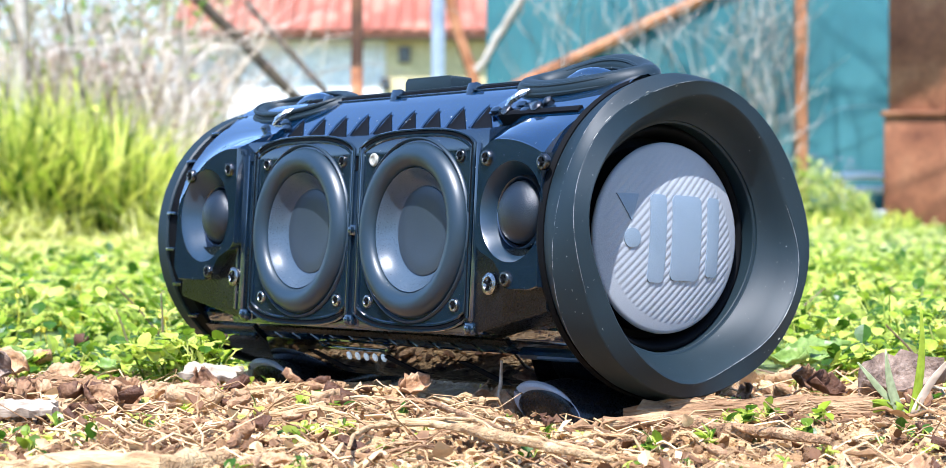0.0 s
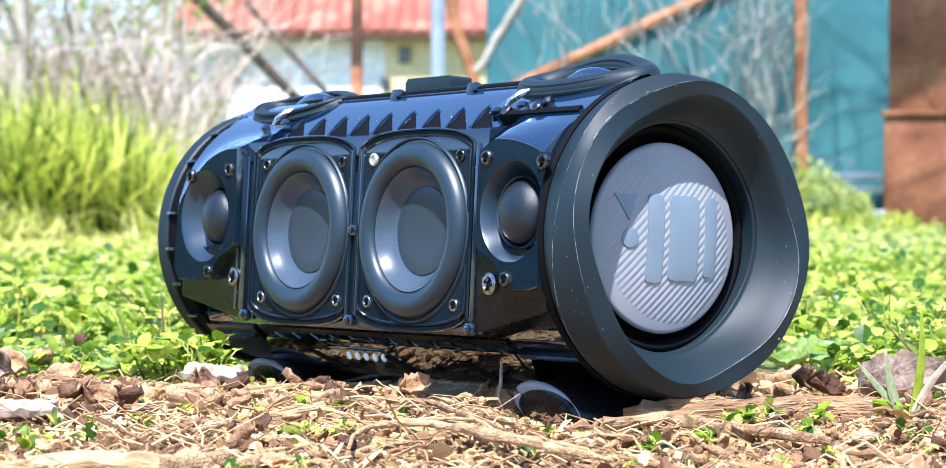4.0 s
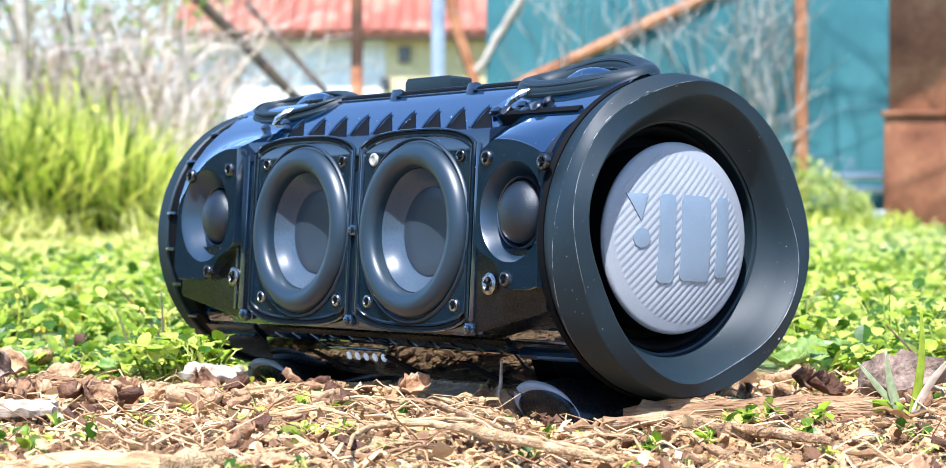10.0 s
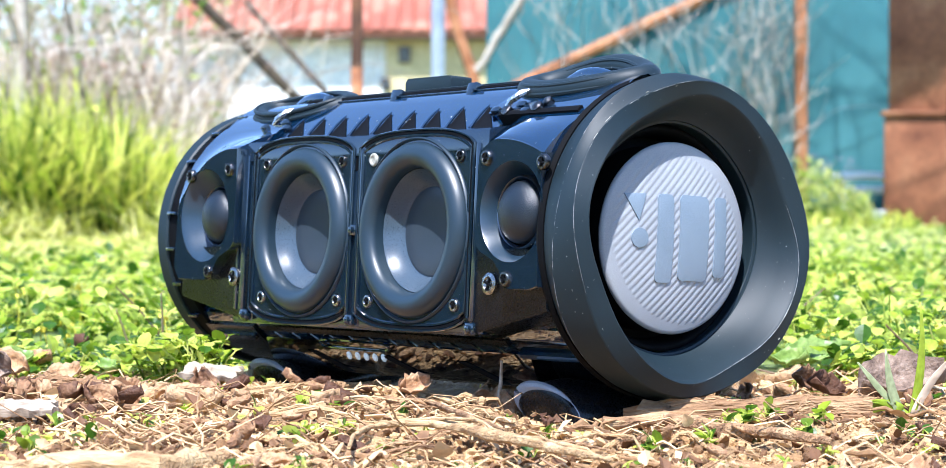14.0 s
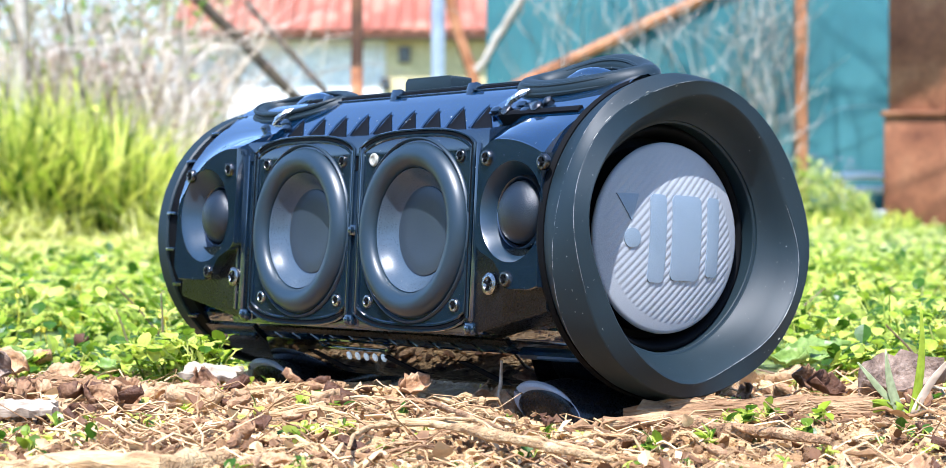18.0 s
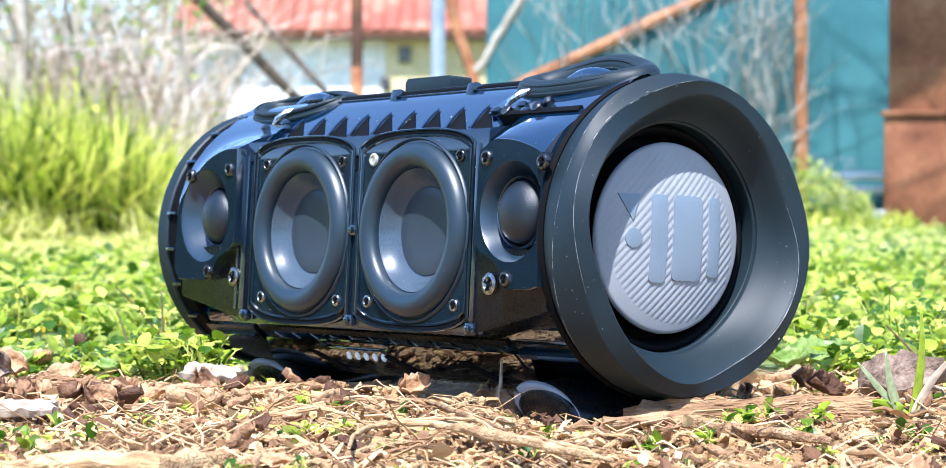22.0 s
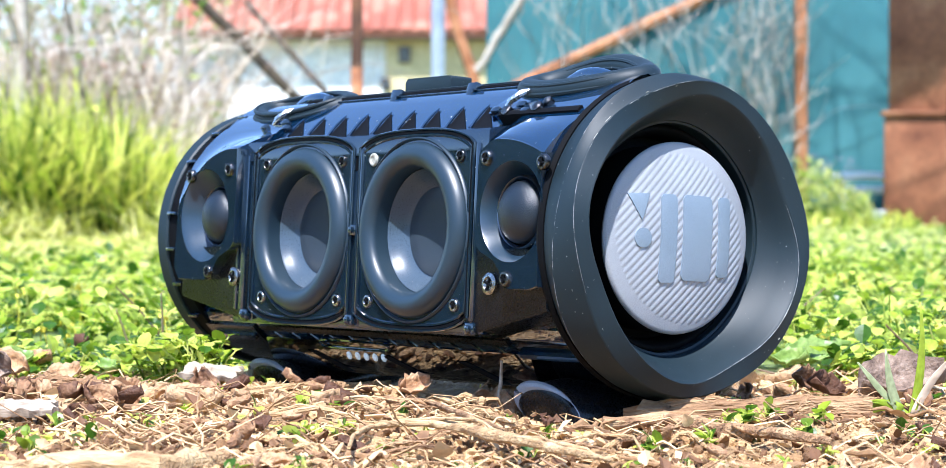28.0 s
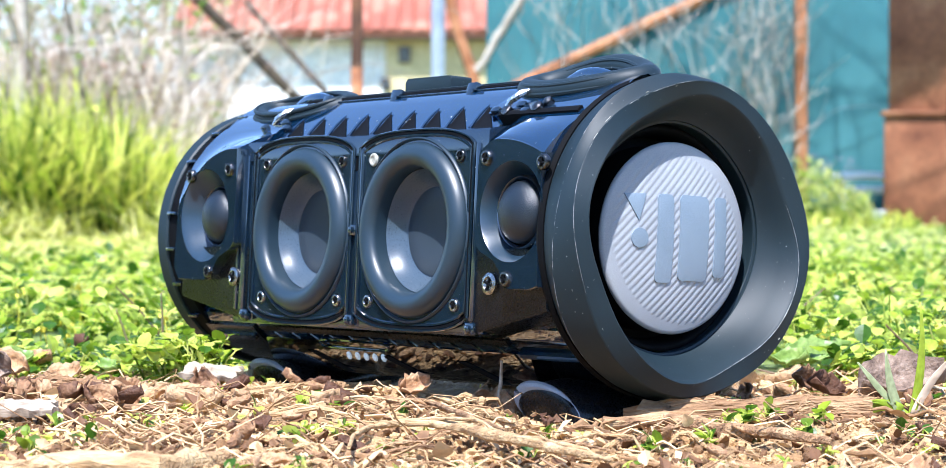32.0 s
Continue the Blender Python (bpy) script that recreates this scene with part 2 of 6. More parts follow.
sp("upper_lip", arc_strip(bmesh.new(), 57, 63.0, 42.5, 45, -104, 86), GLOSS, speaker)
for s, x0, x1 in ((-1, -153.5, -108), (1, 66, 139)):
    sp("side_cover", section([x0, x1], [polar(64.6 + 1.8 * min(1, max(0, a - 52) / 22), a) for a in range(52, 131, 6)] + [polar(56, a) for a in range(130, 50, -12)], bmesh.new()), GLOSS, speaker)
sp("upper_ledge", section([-103, 95], [(-60.6, 33.0), (-60.6, 40.8), (-59.8, 42.0), (-52, 43.4), (-45.5, 44.6), (-44, 41), (-50, 33.0)], bmesh.new()), SATIN, speaker)


def arch_top(x, s):
    """Height of a tweeter plate's arched top edge over the distance x from the middle."""
    if s > 0:
        return 36.8 - 0.0075 * max(0.0, x - 107) ** 2 - 0.045 * max(0.0, 107 - x) ** 2
    return 39.4 - 0.0108 * max(0.0, x - 100) ** 2


def shoulder(s, near, out):
    """The rounded body between a tweeter plate's top edge and the cover above it."""
    rows = []
    for k in range(17):
        t = k / 16
        x = near + (out - near) * t
        z = arch_top(x, s) - 0.4
        a0, r0 = math.degrees(math.atan2(z, 65.0)), math.hypot(65.0, z)
        pts = [(-64.9, z), (-64.4, z + 0.8)]
        for f in (0.12, 0.3, 0.5, 0.7, 0.88, 1.0):
            a = a0 + (53.5 - a0) * f
            pts.append(polar(r0 + (65.6 - r0) * min(1.0, f * 1.5) + 0.25 * math.sin(math.pi * f), a))
        rows.append((s * x, pts + [polar(58, 53.5), (-52, z - 0.6)]))
    sp("shoulder", loft(rows if s > 0 else rows[::-1], bmesh.new()), GLOSS, speaker, sharp=50)


shoulder(1, 96.0, 136.2)
shoulder(-1, 95.0, 151.5)
# Pocket shade drawn as black wedges just proud of the shell.
for k in range(10):
    x = -105.5 + 18.45 * k
    corners = ((x, 62.4, 44.9), (x - 2.6, 63.9, 59.2), (x + 14.4, 62.4, 44.9))
    b = bmesh.new()
    face = [b.verts.new((u, *polar(r + 0.25, a))) for u, r, a in corners]
    back = [b.verts.new((u, *polar(r - 3.0, a))) for u, r, a in corners]
    b.faces.new(face)
    for i in range(3):
        b.faces.new((face[i], back[i], back[(i + 1) % 3], face[(i + 1) % 3]))
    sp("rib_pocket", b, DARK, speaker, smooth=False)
    b = bmesh.new()
    tube(b, [(x - 0.6 - 2.4 * f, *polar(62.9 + 1.6 * f, 44.9 + 14.9 * f)) for f in (0, 0.25, 0.5, 0.75, 1.0)], [0.9, 0.8, 0.7, 0.6, 0.3], 6)
    sp("upper_rib", b, GLOSS, speaker)
for x in (-88, -30, 29):
    b = bmesh.new()
    y, z = polar(68.4, 74)
    box(b, (x, y, z), (7, 5, 4), 0.6, Matrix.Rotation(radians(-20), 3, 'X'))
    box(b, (x, y - 2.5, z - 2.5), (4, 3, 4), 0.5, Matrix.Rotation(radians(-20), 3, 'X'))
    sp("cover_clip", b, SATIN, speaker)
b = bmesh.new()
prism(b, rounded(36, 9, 1.5, cx=-20, cz=70.0), -10, 2, 0.8)
sp("button_pad", b, RUBBER, speaker, "matt rubber button pad")

# lower part: lip, ribs, light bar, lights
sp("lower_lip", arc_strip(bmesh.new(), 57, 63, -49, -46, -104, 90), DULLBLACK, speaker)
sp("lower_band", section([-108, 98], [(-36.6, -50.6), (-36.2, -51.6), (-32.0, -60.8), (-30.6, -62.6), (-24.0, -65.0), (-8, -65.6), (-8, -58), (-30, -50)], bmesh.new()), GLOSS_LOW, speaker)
for k in range(12):
    x = -100 + 16 * k
    b = bmesh.new()
    p0, p1 = polar(62.6, -48), polar(62.6, -57.5)
    q0, q1 = polar(58, -48), polar(58, -57.5)
    for dx in (0, 1.3):
        for i, (y, z) in enumerate((p0, p1, q1, q0)):
            b.verts.new((x + dx * 1.3 + (6 if i in (1, 2) else 0), y, z))
    b.verts.ensure_lookup_table()
    v = b.verts
    for f in ((0, 1, 2, 3), (7, 6, 5, 4), (0, 4, 5, 1), (1, 5, 6, 2), (2, 6, 7, 3), (3, 7, 4, 0)):
        b.faces.new([v[i] for i in f])
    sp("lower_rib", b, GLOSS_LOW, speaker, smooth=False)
b = bmesh.new()
path = []
for k in range(40):
    t = 2 * math.pi * k / 40
    u = math.copysign(abs(math.cos(t)) ** 0.35, math.cos(t)) * 28
    w = math.copysign(abs(math.sin(t)) ** 0.8, math.sin(t)) * 3.2
    y, z = -37.4 - 0.5 * w, -51.4 + 0.57 * w
    path.append((-30 + u, y - 0.3, z - 0.3))
tube(b, path, 0.7, 6, closed=True)
sp("light_bar_frame", b, GLOSS, speaker)
for k in range(5):
    y, z = -33.9, -56.6
    b = bmesh.new()
    bmesh.ops.create_uvsphere(b, u_segments=14, v_segments=8, radius=1)
    bmesh.ops.transform(b, matrix=Matrix.Translation((-39.0 + 7.0 * k, y, z)) @ Matrix.Rotation(radians(24), 4, 'X') @ Matrix.Diagonal((1.9, 1.0, 2.0, 1)), verts=b.verts[:])
    sp("indicator_light", b, LED, speaker, "small white indicator light")
# Black plates on the band stand for shade in the belly slots.
for x in (-74, -14, 44):
    b = bmesh.new()
    rim = [[b.verts.new((x + 2.6 * k + dx, -34.6 + 0.36 * k - (r - 63), -55.4 - 0.78 * k - (r - 63) * 0.4)) for dx, r in ((0, 63.0), (0.5, 63.3), (7.5, 63.3), (8, 63.0))] for k in range(12)]
    for p, q in zip(rim, rim[1:]):
        for j in range(3):
            b.faces.new((p[j], p[j + 1], q[j + 1], q[j]))
    sp("belly_slot", b, DARK, speaker)
# Black strip painted in for the shade behind the lower ribs.
sp("rib_pocket", arc_strip(bmesh.new(), 57.0, 58.6, -57.2, -48.6, -104, 92, 4), DARK, speaker)
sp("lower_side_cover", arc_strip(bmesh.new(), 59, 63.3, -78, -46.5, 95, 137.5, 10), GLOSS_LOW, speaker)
sp("lower_side_cover", arc_strip(bmesh.new(), 59, 63.3, -78, -46.5, -155, -110, 10), DULLBLACK, speaker)
sp("side_ledge", arc_strip(bmesh.new(), 58, 65.5, -53, -50.5, 96, 134, 4), GLOSS, speaker)
sp("side_ledge", arc_strip(bmesh.new(), 58, 65.5, -53, -50.5, -150, -112, 4), GLOSS, speaker)
# feet: two long rubber runners, sunlight painted as a pale crescent on each
for x in (106, -106):
    b = bmesh.new()
    revolve(b, [(-38, 0), (-38.4, 8.0), (-37.6, 9.8), (-35.5, 10.8), (-30, 11), (24, 10.4), (30, 8), (31, 0)], 'Y', (0, 0, 0), 40)
    bmesh.ops.transform(b, matrix=Matrix.Translation((x + 6.5, 0, -66.4)) @ Matrix.Rotation(radians(10), 4, 'Y') @ Matrix.Rotation(radians(10), 4, 'X') @ Matrix.Diagonal((2.0, 1, 0.92, 1)), verts=b.verts[:])
    foot = sp("foot", b, DULLBLACK, speaker, "rounded black rubber foot")
    b = bmesh.new()
    tube(b, [(10.0 * math.cos(2 * math.pi * k / 40), -36.4, 10.0 * math.sin(2 * math.pi * k / 40)) for k in range(40)], [0.4 + 1.9 * max(0.0, math.sin(2 * math.pi * k / 40 - 0.8)) for k in range(40)], 8, closed=True)
    bmesh.ops.transform(b, matrix=Matrix.Translation((x + 6.5, 0, -66.4)) @ Matrix.Rotation(radians(10), 4, 'Y') @ Matrix.Rotation(radians(10), 4, 'X') @ Matrix.Diagonal((2.0, 1, 0.92, 1)), verts=b.verts[:])
    sp("foot_rim", b, GREY, foot, "pale crescent painted for sunlight on the foot's edge")

# woofers
def arched(cx, half, side, top, n=10):
    """A frame outline with upright sides and bowed top and bottom, from the lower right corner round."""
    out = []
    for sgn in (1, -1):
        for k in range(2 * n + 1):
            u = 1 - k / n
            x = half * math.copysign(abs(u) ** 0.8, u)
            z = side + (top - side) * (1 - abs(u) ** 2.4) ** 0.75
            out.append((cx + sgn * x, sgn * z))
    return out


screws = []
cones = []
for cx in (-44.3, 44.3):
    line = arched(cx - 0.6, 39.4, 34.0, 40.6)
    b = bmesh.new()
    holed(b, line, (cx, 0), 37.5, -60.4, -46)
    frame_ob = sp("woofer_frame", b, SATIN, speaker)
    b = bmesh.new()
    tube(b, [(x, -60.7, z) for x, z in line], 0.75, 6, closed=True)
    sp("gasket", b, SATIN, frame_ob)
    # Shade of the gap round the frame, as a black tube.
    b = bmesh.new()
    tube(b, [(x, -60.3, z) for x, z in arched(cx - 0.6, 40.7, 35.3, 41.9)], 0.9, 6, closed=True)
    sp("frame_gap", b, DARK, frame_ob)
    b = bmesh.new()
    tube(b, [(x, -60.9, z) for x, z in arched(cx - 0.6, 41.9, 36.4, 43.0)], 0.6, 6, closed=True)
    sp("bezel_edge", b, SATIN, frame_ob)
    b = bmesh.new()
    revolve(b, [(-59.8, 40.2), (-61.2, 40.0), (-61.6, 39.4), (-61.2, 38.8), (-59.8, 38.6)], 'Y', (cx, 0, 0), 72)
    sp("flange", b, ROLL, frame_ob, sharp=60)
    b = bmesh.new()
    revolve(b, [(-59.5, 38.1), (-61.2, 37.8), (-63.4, 36.6), (-64.8, 34.8), (-65.3, 32.6), (-65.0, 30.4), (-63.9, 28.5), (-62.5, 27.4), (-60.8, 27.0), (-51, 26.9)], 'Y', (cx, 0, 0), 72)
    sp("surround", b, ROLL, speaker, "soft black rubber surround", sharp=60)
    b = bmesh.new()
    revolve(b, [(-58.5, 27.0), (-61.2, 27.0), (-61.6, 26.6), (-61.1, 26.1), (-58.6, 24.3), (-56.4, 22.3), (-54.9, 20.4), (-54.3, 19.2), (-54.0, 18.0)], 'Y', (cx, 0, 0), 72)
    cone = sp("cone", b, CONE, speaker, "glossy dark cone", sharp=30, about=(cx, -59.4, 0))
    b = bmesh.new()
    revolve(b, [(-53.8, 19.6), (-54.8, 19.3), (-55.0, 18.7), (-54.7, 13), (-54.4, 6), (-54.3, 0.0)], 'Y', (cx, 0, 0), 56)
    cap = sp("dust_cap", b, CAP, cone, sharp=50, about=(cx, -59.4, 0))
    cap.location = (0, 0, 0)
    cones.append(cone)

for x0, x1 in ((-102.5, -84.5), (-6.0, 5.2), (84.0, 95.0)):
    b = bmesh.new()
    prism(b, [(x1, -43), (x1, 40), (x0, 40), (x0, -43)], -59.6, -45, 0.6)
    sp("bezel_post", b, SATIN, speaker)
b = bmesh.new()
prism(b, [(89.5, -44), (89.5, -33.5), (-102.5, -33.5), (-102.5, -44)], -59.4, -50, 0.6)
sp("bezel_sill", b, SATIN, speaker)
for x, w in ((-93.4, 4.6), (-98.6, 2.6), (-3.6, 2.0), (3.8, 2.0), (88.6, 3.0)):
    b = bmesh.new()
    box(b, (x, -57.4, -1), (w, 8, 74), 0.7)
    sp("divider", b, SATIN, speaker)
# Shade of the divider slots, put on as thin black boxes.
b = bmesh.new()
box(b, (-0.4, -59.5, 33), (4.2, 1.2, 13), 0.3)
sp("divider_slot", b, DARK, speaker)
b = bmesh.new()
box(b, (-96.2, -59.6, -2), (1.8, 1.0, 70), 0.3)
sp("divider_slot", b, DARK, speaker)
for x, z in ((-1, 0), (-1, -40), (-90, -40), (88, -41)):
    b = bmesh.new()
    box(b, (x, -59.8, z), (6, 4, 5), 0.8)
    box(b, (x, -61.6, z), (3, 3, 3), 0.6)
    sp("latch", b, SATIN, speaker)

# tweeters
for s in (-1, 1):
    far = 151 if s < 0 else 136.4
    top_x = [far - (far - 95.5) * k / 14 for k in range(15)]
    outline = [(x, arch_top(x, s)) for x in top_x] + [(95.0, 26), (95.0, -6), (98, -9), (108, -13), (112, -17), (115, -23.6), (118, -24.4), (far - 5, -24.4), (far, -19 if s < 0 else -23)]
    if s < 0:
        outline[0] = (far - 1.5, arch_top(far, s))
    poly = [(s * x, z) for x, z in outline]
    b = bmesh.new()
    holed(b, poly, (s * 123.5, 7) if s < 0 else (118, 7), 22.5 if s < 0 else 20.4, -65.8, -46, 72)
    plate = sp("tweeter_plate", b, SATIN, speaker)
    b = bmesh.new()
    deep = 1.0 if s < 0 else 0.85
    bowl = [(0.1, 22.9), (0.3, 22.4), (1.0, 21.6), (2.8, 20.4), (5.4, 18.9), (8.2, 17.2), (10.4, 15.9), (11.2, 15)] if s < 0 else [(0, 20.5), (0.1, 20.4), (0.8, 20.0), (2.6, 19.2), (5.4, 18.0), (8.4, 16.8), (10.4, 15.8), (11.2, 15)]
    stretch = (5.5, 5.4, 5.0, 4.0, 2.6, 1.2, 0.3, 0) if s < 0 else (0,) * 8
    revolve(b, [(-65.8 + d * deep, r) for d, r in bowl], 'Y', (s * 118, 0, 7), 64, lambda t, i: (0, s * math.cos(t) * stretch[i]))
    sp("waveguide", b, WAVE, plate, sharp=60)
    b = bmesh.new()
    revolve(b, [(-54, 15.4), (-60.6, 15.2), (-61.6, 14.4), (-60.8, 13.5), (-59.6, 13.2)], 'Y', (s * 118, 0, 7), 56)
    sp("dome_ring", b, SATIN, plate, sharp=60)
    b = bmesh.new()
    revolve(b, [(-59.4 - 8.0 * math.cos(radians(a)), 13.0 * math.sin(radians(a))) for a in range(90, -1, -9)], 'Y', (s * 118, 0, 7), 40)
    sp("tweeter_dome", b, DOME, plate, "soft black tweeter dome", sharp=60)
    screws += [(s * 101.2, -66.3, 29.0, 3.4, DULL), (s * 137.6, -66.3, 26.4, 3.4, DULL), (s * 116.8, -66.3, -20.1, 3.2, DULL)]
    b = bmesh.new()
    rows = []
    for k in range(7):
        t = k / 6
        x, low = 89.5 + (far - 89.5) * t, -43 + 10.5 * t
        rows.append((s * x, [(-60.4, -8), (-60.4, low + 1.2), (-59.6, low), (-47, low - 1.5), (-40, low), (-40, -8)]))
    loft(rows if s > 0 else rows[::-1], b)
    sp("lower_cheek", b, DULLBLACK, speaker)
    screws.append((s * 100.5, -61.4, -22.2, 4.9, STEEL))
for cx in (-44.1, 44.1):
    for dx in (-31.8, 31.8):
        for z in (31, -31.4):
            pale = cx > 0 and dx < 0 and z > 0
            screws.append((cx + dx, -60.4, z, 3.1, GLUE if pale else STEEL if z < 0 else DULL))

for x, y, z, r, mat in screws:
    b = bmesh.new()
    revolve(b, [(1.5, r * 0.98), (-0.5, r * 0.95), (-0.9, r * 0.85), (-1.0, r * 0.6), (-0.5, r * 0.5), (-0.4, 0)], 'Y', (x, y, z), 18)
    head = sp("screw", b, mat, speaker)
    if mat is not GLUE:
        # Raised black bars give the screw's cross its shade.
        b = bmesh.new()
        for a in (20, 110):
            box(b, (x, y - 0.75, z), (r * 1.15, 0.7, 0.8), 0, Matrix.Rotation(radians(a), 3, 'Y'))
        sp("cross_slot", b, DARK, head, smooth=False)

# raised black bar for the slot's shade along the near shoulder, with its hardware
b = bmesh.new()
section([80, 132], [polar(66.7, 47.4), polar(67.1, 48.6), polar(66.7, 50.2), polar(60, 50), polar(60, 47)], b)
sp("shoulder_slot", b, DARK, speaker)
for x, a, r in ((84, 49.4, 2.6), (103, 50.5, 2.8), (106, 54.0, 2.2)):
    y, z = polar(67.2, a)
    b = bmesh.new()
    revolve(b, [(2.0, r), (-0.8, r * 0.95), (-1.6, r * 0.5), (-1.7, 0)], 'Y', (0, 0, 0), 14)
    bmesh.ops.transform(b, matrix=Matrix.Translation((x, y, z)) @ Matrix.Rotation(radians(-a + 15), 4, 'X'), verts=b.verts[:])
    sp("screw", b, DULL, speaker)

# near end: ring, well, radiator
# lobed lines of the ring: along = x0 + tilt over y and z + fourth harmonics; radius = r0 + fourth and eighth harmonics
BACK = (140.2, 0, 0, 0, 0, 65.9, 0, 0, 0, 0)
SIDE = (145.85, -0.94, 3.91, 0, 0, 67.3, -0.6, 0.7, 0, 0)
LIP = (155.8, 0.73, -2.06, 0.76, 0.59, 63.74, 0.21, -1.23, 0.21, -0.07)
INNER = (157.4, -1.17, -3.71, -0.02, -0.85, 56.96, 0.91, -1.99, 0.29, -0.14)
MOUTH = (140.64, 1.3, 1.58, 0, 0, 47.65, 0.62, 0.18, 0, 0)


def mixed(p, q, f, along=0.0, out=0.0):
    m = [a + (c - a) * f for a, c in zip(p, q)]
    m[0] += along
    m[5] += out
    return tuple(m)


def lobed(lines, bm, n=144):
    rings = []
    for k in range(n):
        t = 2 * math.pi * k / n
        c, s, c4, s4, c8, s8 = math.cos(t), math.sin(t), math.cos(4 * t), math.sin(4 * t), math.cos(8 * t), math.sin(8 * t)
        ring = []
        for x0, tx, tz, xa, xb, r0, ra, rb, rc, rd in lines:
            r = r0 + ra * c4 + rb * s4 + rc * c8 + rd * s8
            ring.append(bm.verts.new((x0 + tx * c + tz * s + xa * c4 + xb * s4, r * c, r * s)))
        rings.append(ring)
    for p, q in zip(rings, rings[1:] + rings[:1]):
        for i in range(len(lines) - 1):
            bm.faces.new((p[i], p[i + 1], q[i + 1], q[i]))
    return bm


b = bmesh.new()
lobed([(137, 0, 0, 0, 0, 58, 0, 0, 0, 0), (137, 0, 0, 0, 0, 64.4, 0, 0, 0, 0), BACK, mixed(BACK, SIDE, 0.9), mixed(BACK, SIDE, 1.0, 0, -0.05), mixed(SIDE, LIP, 0.08),
       mixed(SIDE, LIP, 0.5, 0, 0.35), mixed(SIDE, LIP, 0.9), mixed(SIDE, LIP, 0.97, 0.15), mixed(LIP, INNER, 0.05, 0.1), mixed(LIP, INNER, 0.12),
       mixed(LIP, INNER, 0.88), mixed(LIP, INNER, 0.96, -0.1), mixed(INNER, MOUTH, 0.03, -0.1), mixed(INNER, MOUTH, 0.1, 0.2), mixed(INNER, MOUTH, 0.4, -0.9), mixed(INNER, MOUTH, 0.75, -1.2),
       mixed(INNER, MOUTH, 0.95, -0.3), MOUTH, mixed(MOUTH, MOUTH, 0, -0.9, -0.1), mixed(MOUTH, MOUTH, 0, -1.2, -1.0), mixed(MOUTH, MOUTH, 0, -1.6, -1.2), mixed(MOUTH, MOUTH, 0, -9, -1.3)], b)
sp("end_ring", b, RUBBER, speaker, "scuffed flared rubber end ring", sharp=22)
# Black hoop drawn for the shade between shoulder and ring.
b = bmesh.new()
revolve(b, [(135.4, 60.0), (135.4, 66.2), (137.2, 66.9), (139.3, 66.2), (139.3, 60.0)], 'X', (0, 0, 0), 96)
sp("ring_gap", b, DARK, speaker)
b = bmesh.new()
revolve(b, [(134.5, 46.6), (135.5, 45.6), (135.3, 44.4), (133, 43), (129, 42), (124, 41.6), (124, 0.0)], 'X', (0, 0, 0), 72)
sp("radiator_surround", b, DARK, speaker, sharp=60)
RIM, RISE = 39.4, 4.6


def dome_x(u, v):
    q = min(1.0, (u * u + v * v) / (RIM * RIM))
    return 138.6 + RISE * (1 - q)


b = bmesh.new()
revolve(b, [(136.4, 39.0), (137.4, 39.4), (138.0, 39.2), (138.7, 38.7)] + [(dome_x(r, 0), r) for r in (37.8, 35, 31, 26, 20, 13, 6, 0)], 'X', (0, 0, 0), 72)
radiator = sp("radiator", b, GREY, speaker, "grey rubber passive radiator with raised diagonal ridges", sharp=40)


b = bmesh.new()
revolve(b, [(118, 38.2), (136.8, 39.0), (136.9, 0.0)], 'X', (0, 0, 0), 64)
sp("radiator_skirt", b, DARK, radiator, "dark rubber skirt", sharp=40)


def raised(poly, height, name, mat):
    """A plain raised shape that follows the radiator's domed face; poly in (Y, Z)."""
    b = bmesh.new()
    b.faces.new([b.verts.new((0, u, v)) for u, v in poly])
    for axis in (1, 2):
        for k in range(-9, 10):
            co, no = [0, 0, 0], [0, 0, 0]
            co[axis], no[axis] = 4.0 * k + 0.37, 1
            bmesh.ops.bisect_plane(b, geom=b.verts[:] + b.edges[:] + b.faces[:], plane_co=co, plane_no=no)
    r = bmesh.ops.extrude_face_region(b, geom=b.faces[:])
    up = {g for g in r["geom"] if isinstance(g, bmesh.types.BMVert)}
    rim = {v for v in up if any(not all(w in up for w in f.verts) for f in v.link_faces)}
    for v in b.verts:
        v.co.x = dome_x(v.co.y, v.co.z) + ((height - 0.12 if v in rim else height) if v in up else -1.0)
    return sp(name, b, mat, radiator, sharp=30)


def ridge(off):
    b = bmesh.new()
    half = math.sqrt(max(0, 36.6 ** 2 - off * off))
    n = 14
    du, dv = math.cos(radians(46)), math.sin(radians(46))
    prev = None
    for k in range(n + 1):
        s = -half + 2 * half * k / n
        u, v = s * du - off * dv, s * dv + off * du
        ring = []
        for w, hgt in ((-1.2, -0.1), (-0.75, 0.1), (0.0, 0.18), (0.75, 0.1), (1.2, -0.1)):
            uu, vv = u - w * dv, v + w * du
            ring.append(b.verts.new((dome_x(uu, vv) + (hgt if 0 < k < n else -0.3), uu, vv)))
        if prev:
            for j in range(4):
                b.faces.new((prev[j], prev[j + 1], ring[j + 1], ring[j]))
        prev = ring
    sp("ridge", b, GREY, radiator, sharp=60)


for k in range(-13, 14):
    ridge(k * 2.62)
raised(rounded(8.2, 36, 2.0, 4, -9.0, -0.6), 0.75, "raised_block", GREY_FLAT)
raised(rounded(16.4, 35, 2.5, 4, 6.8, 0.2), 0.75, "raised_block", GREY_FLAT)
raised(rounded(7.0, 33, 1.5, 4, 22.6, 1.4), 0.75, "raised_block", GREY_FLAT)
raised([(-29.5, 16.5), (-19.0, 17.0), (-22.5, 6.0)], 0.75, "raised_triangle", GREY_FLAT)
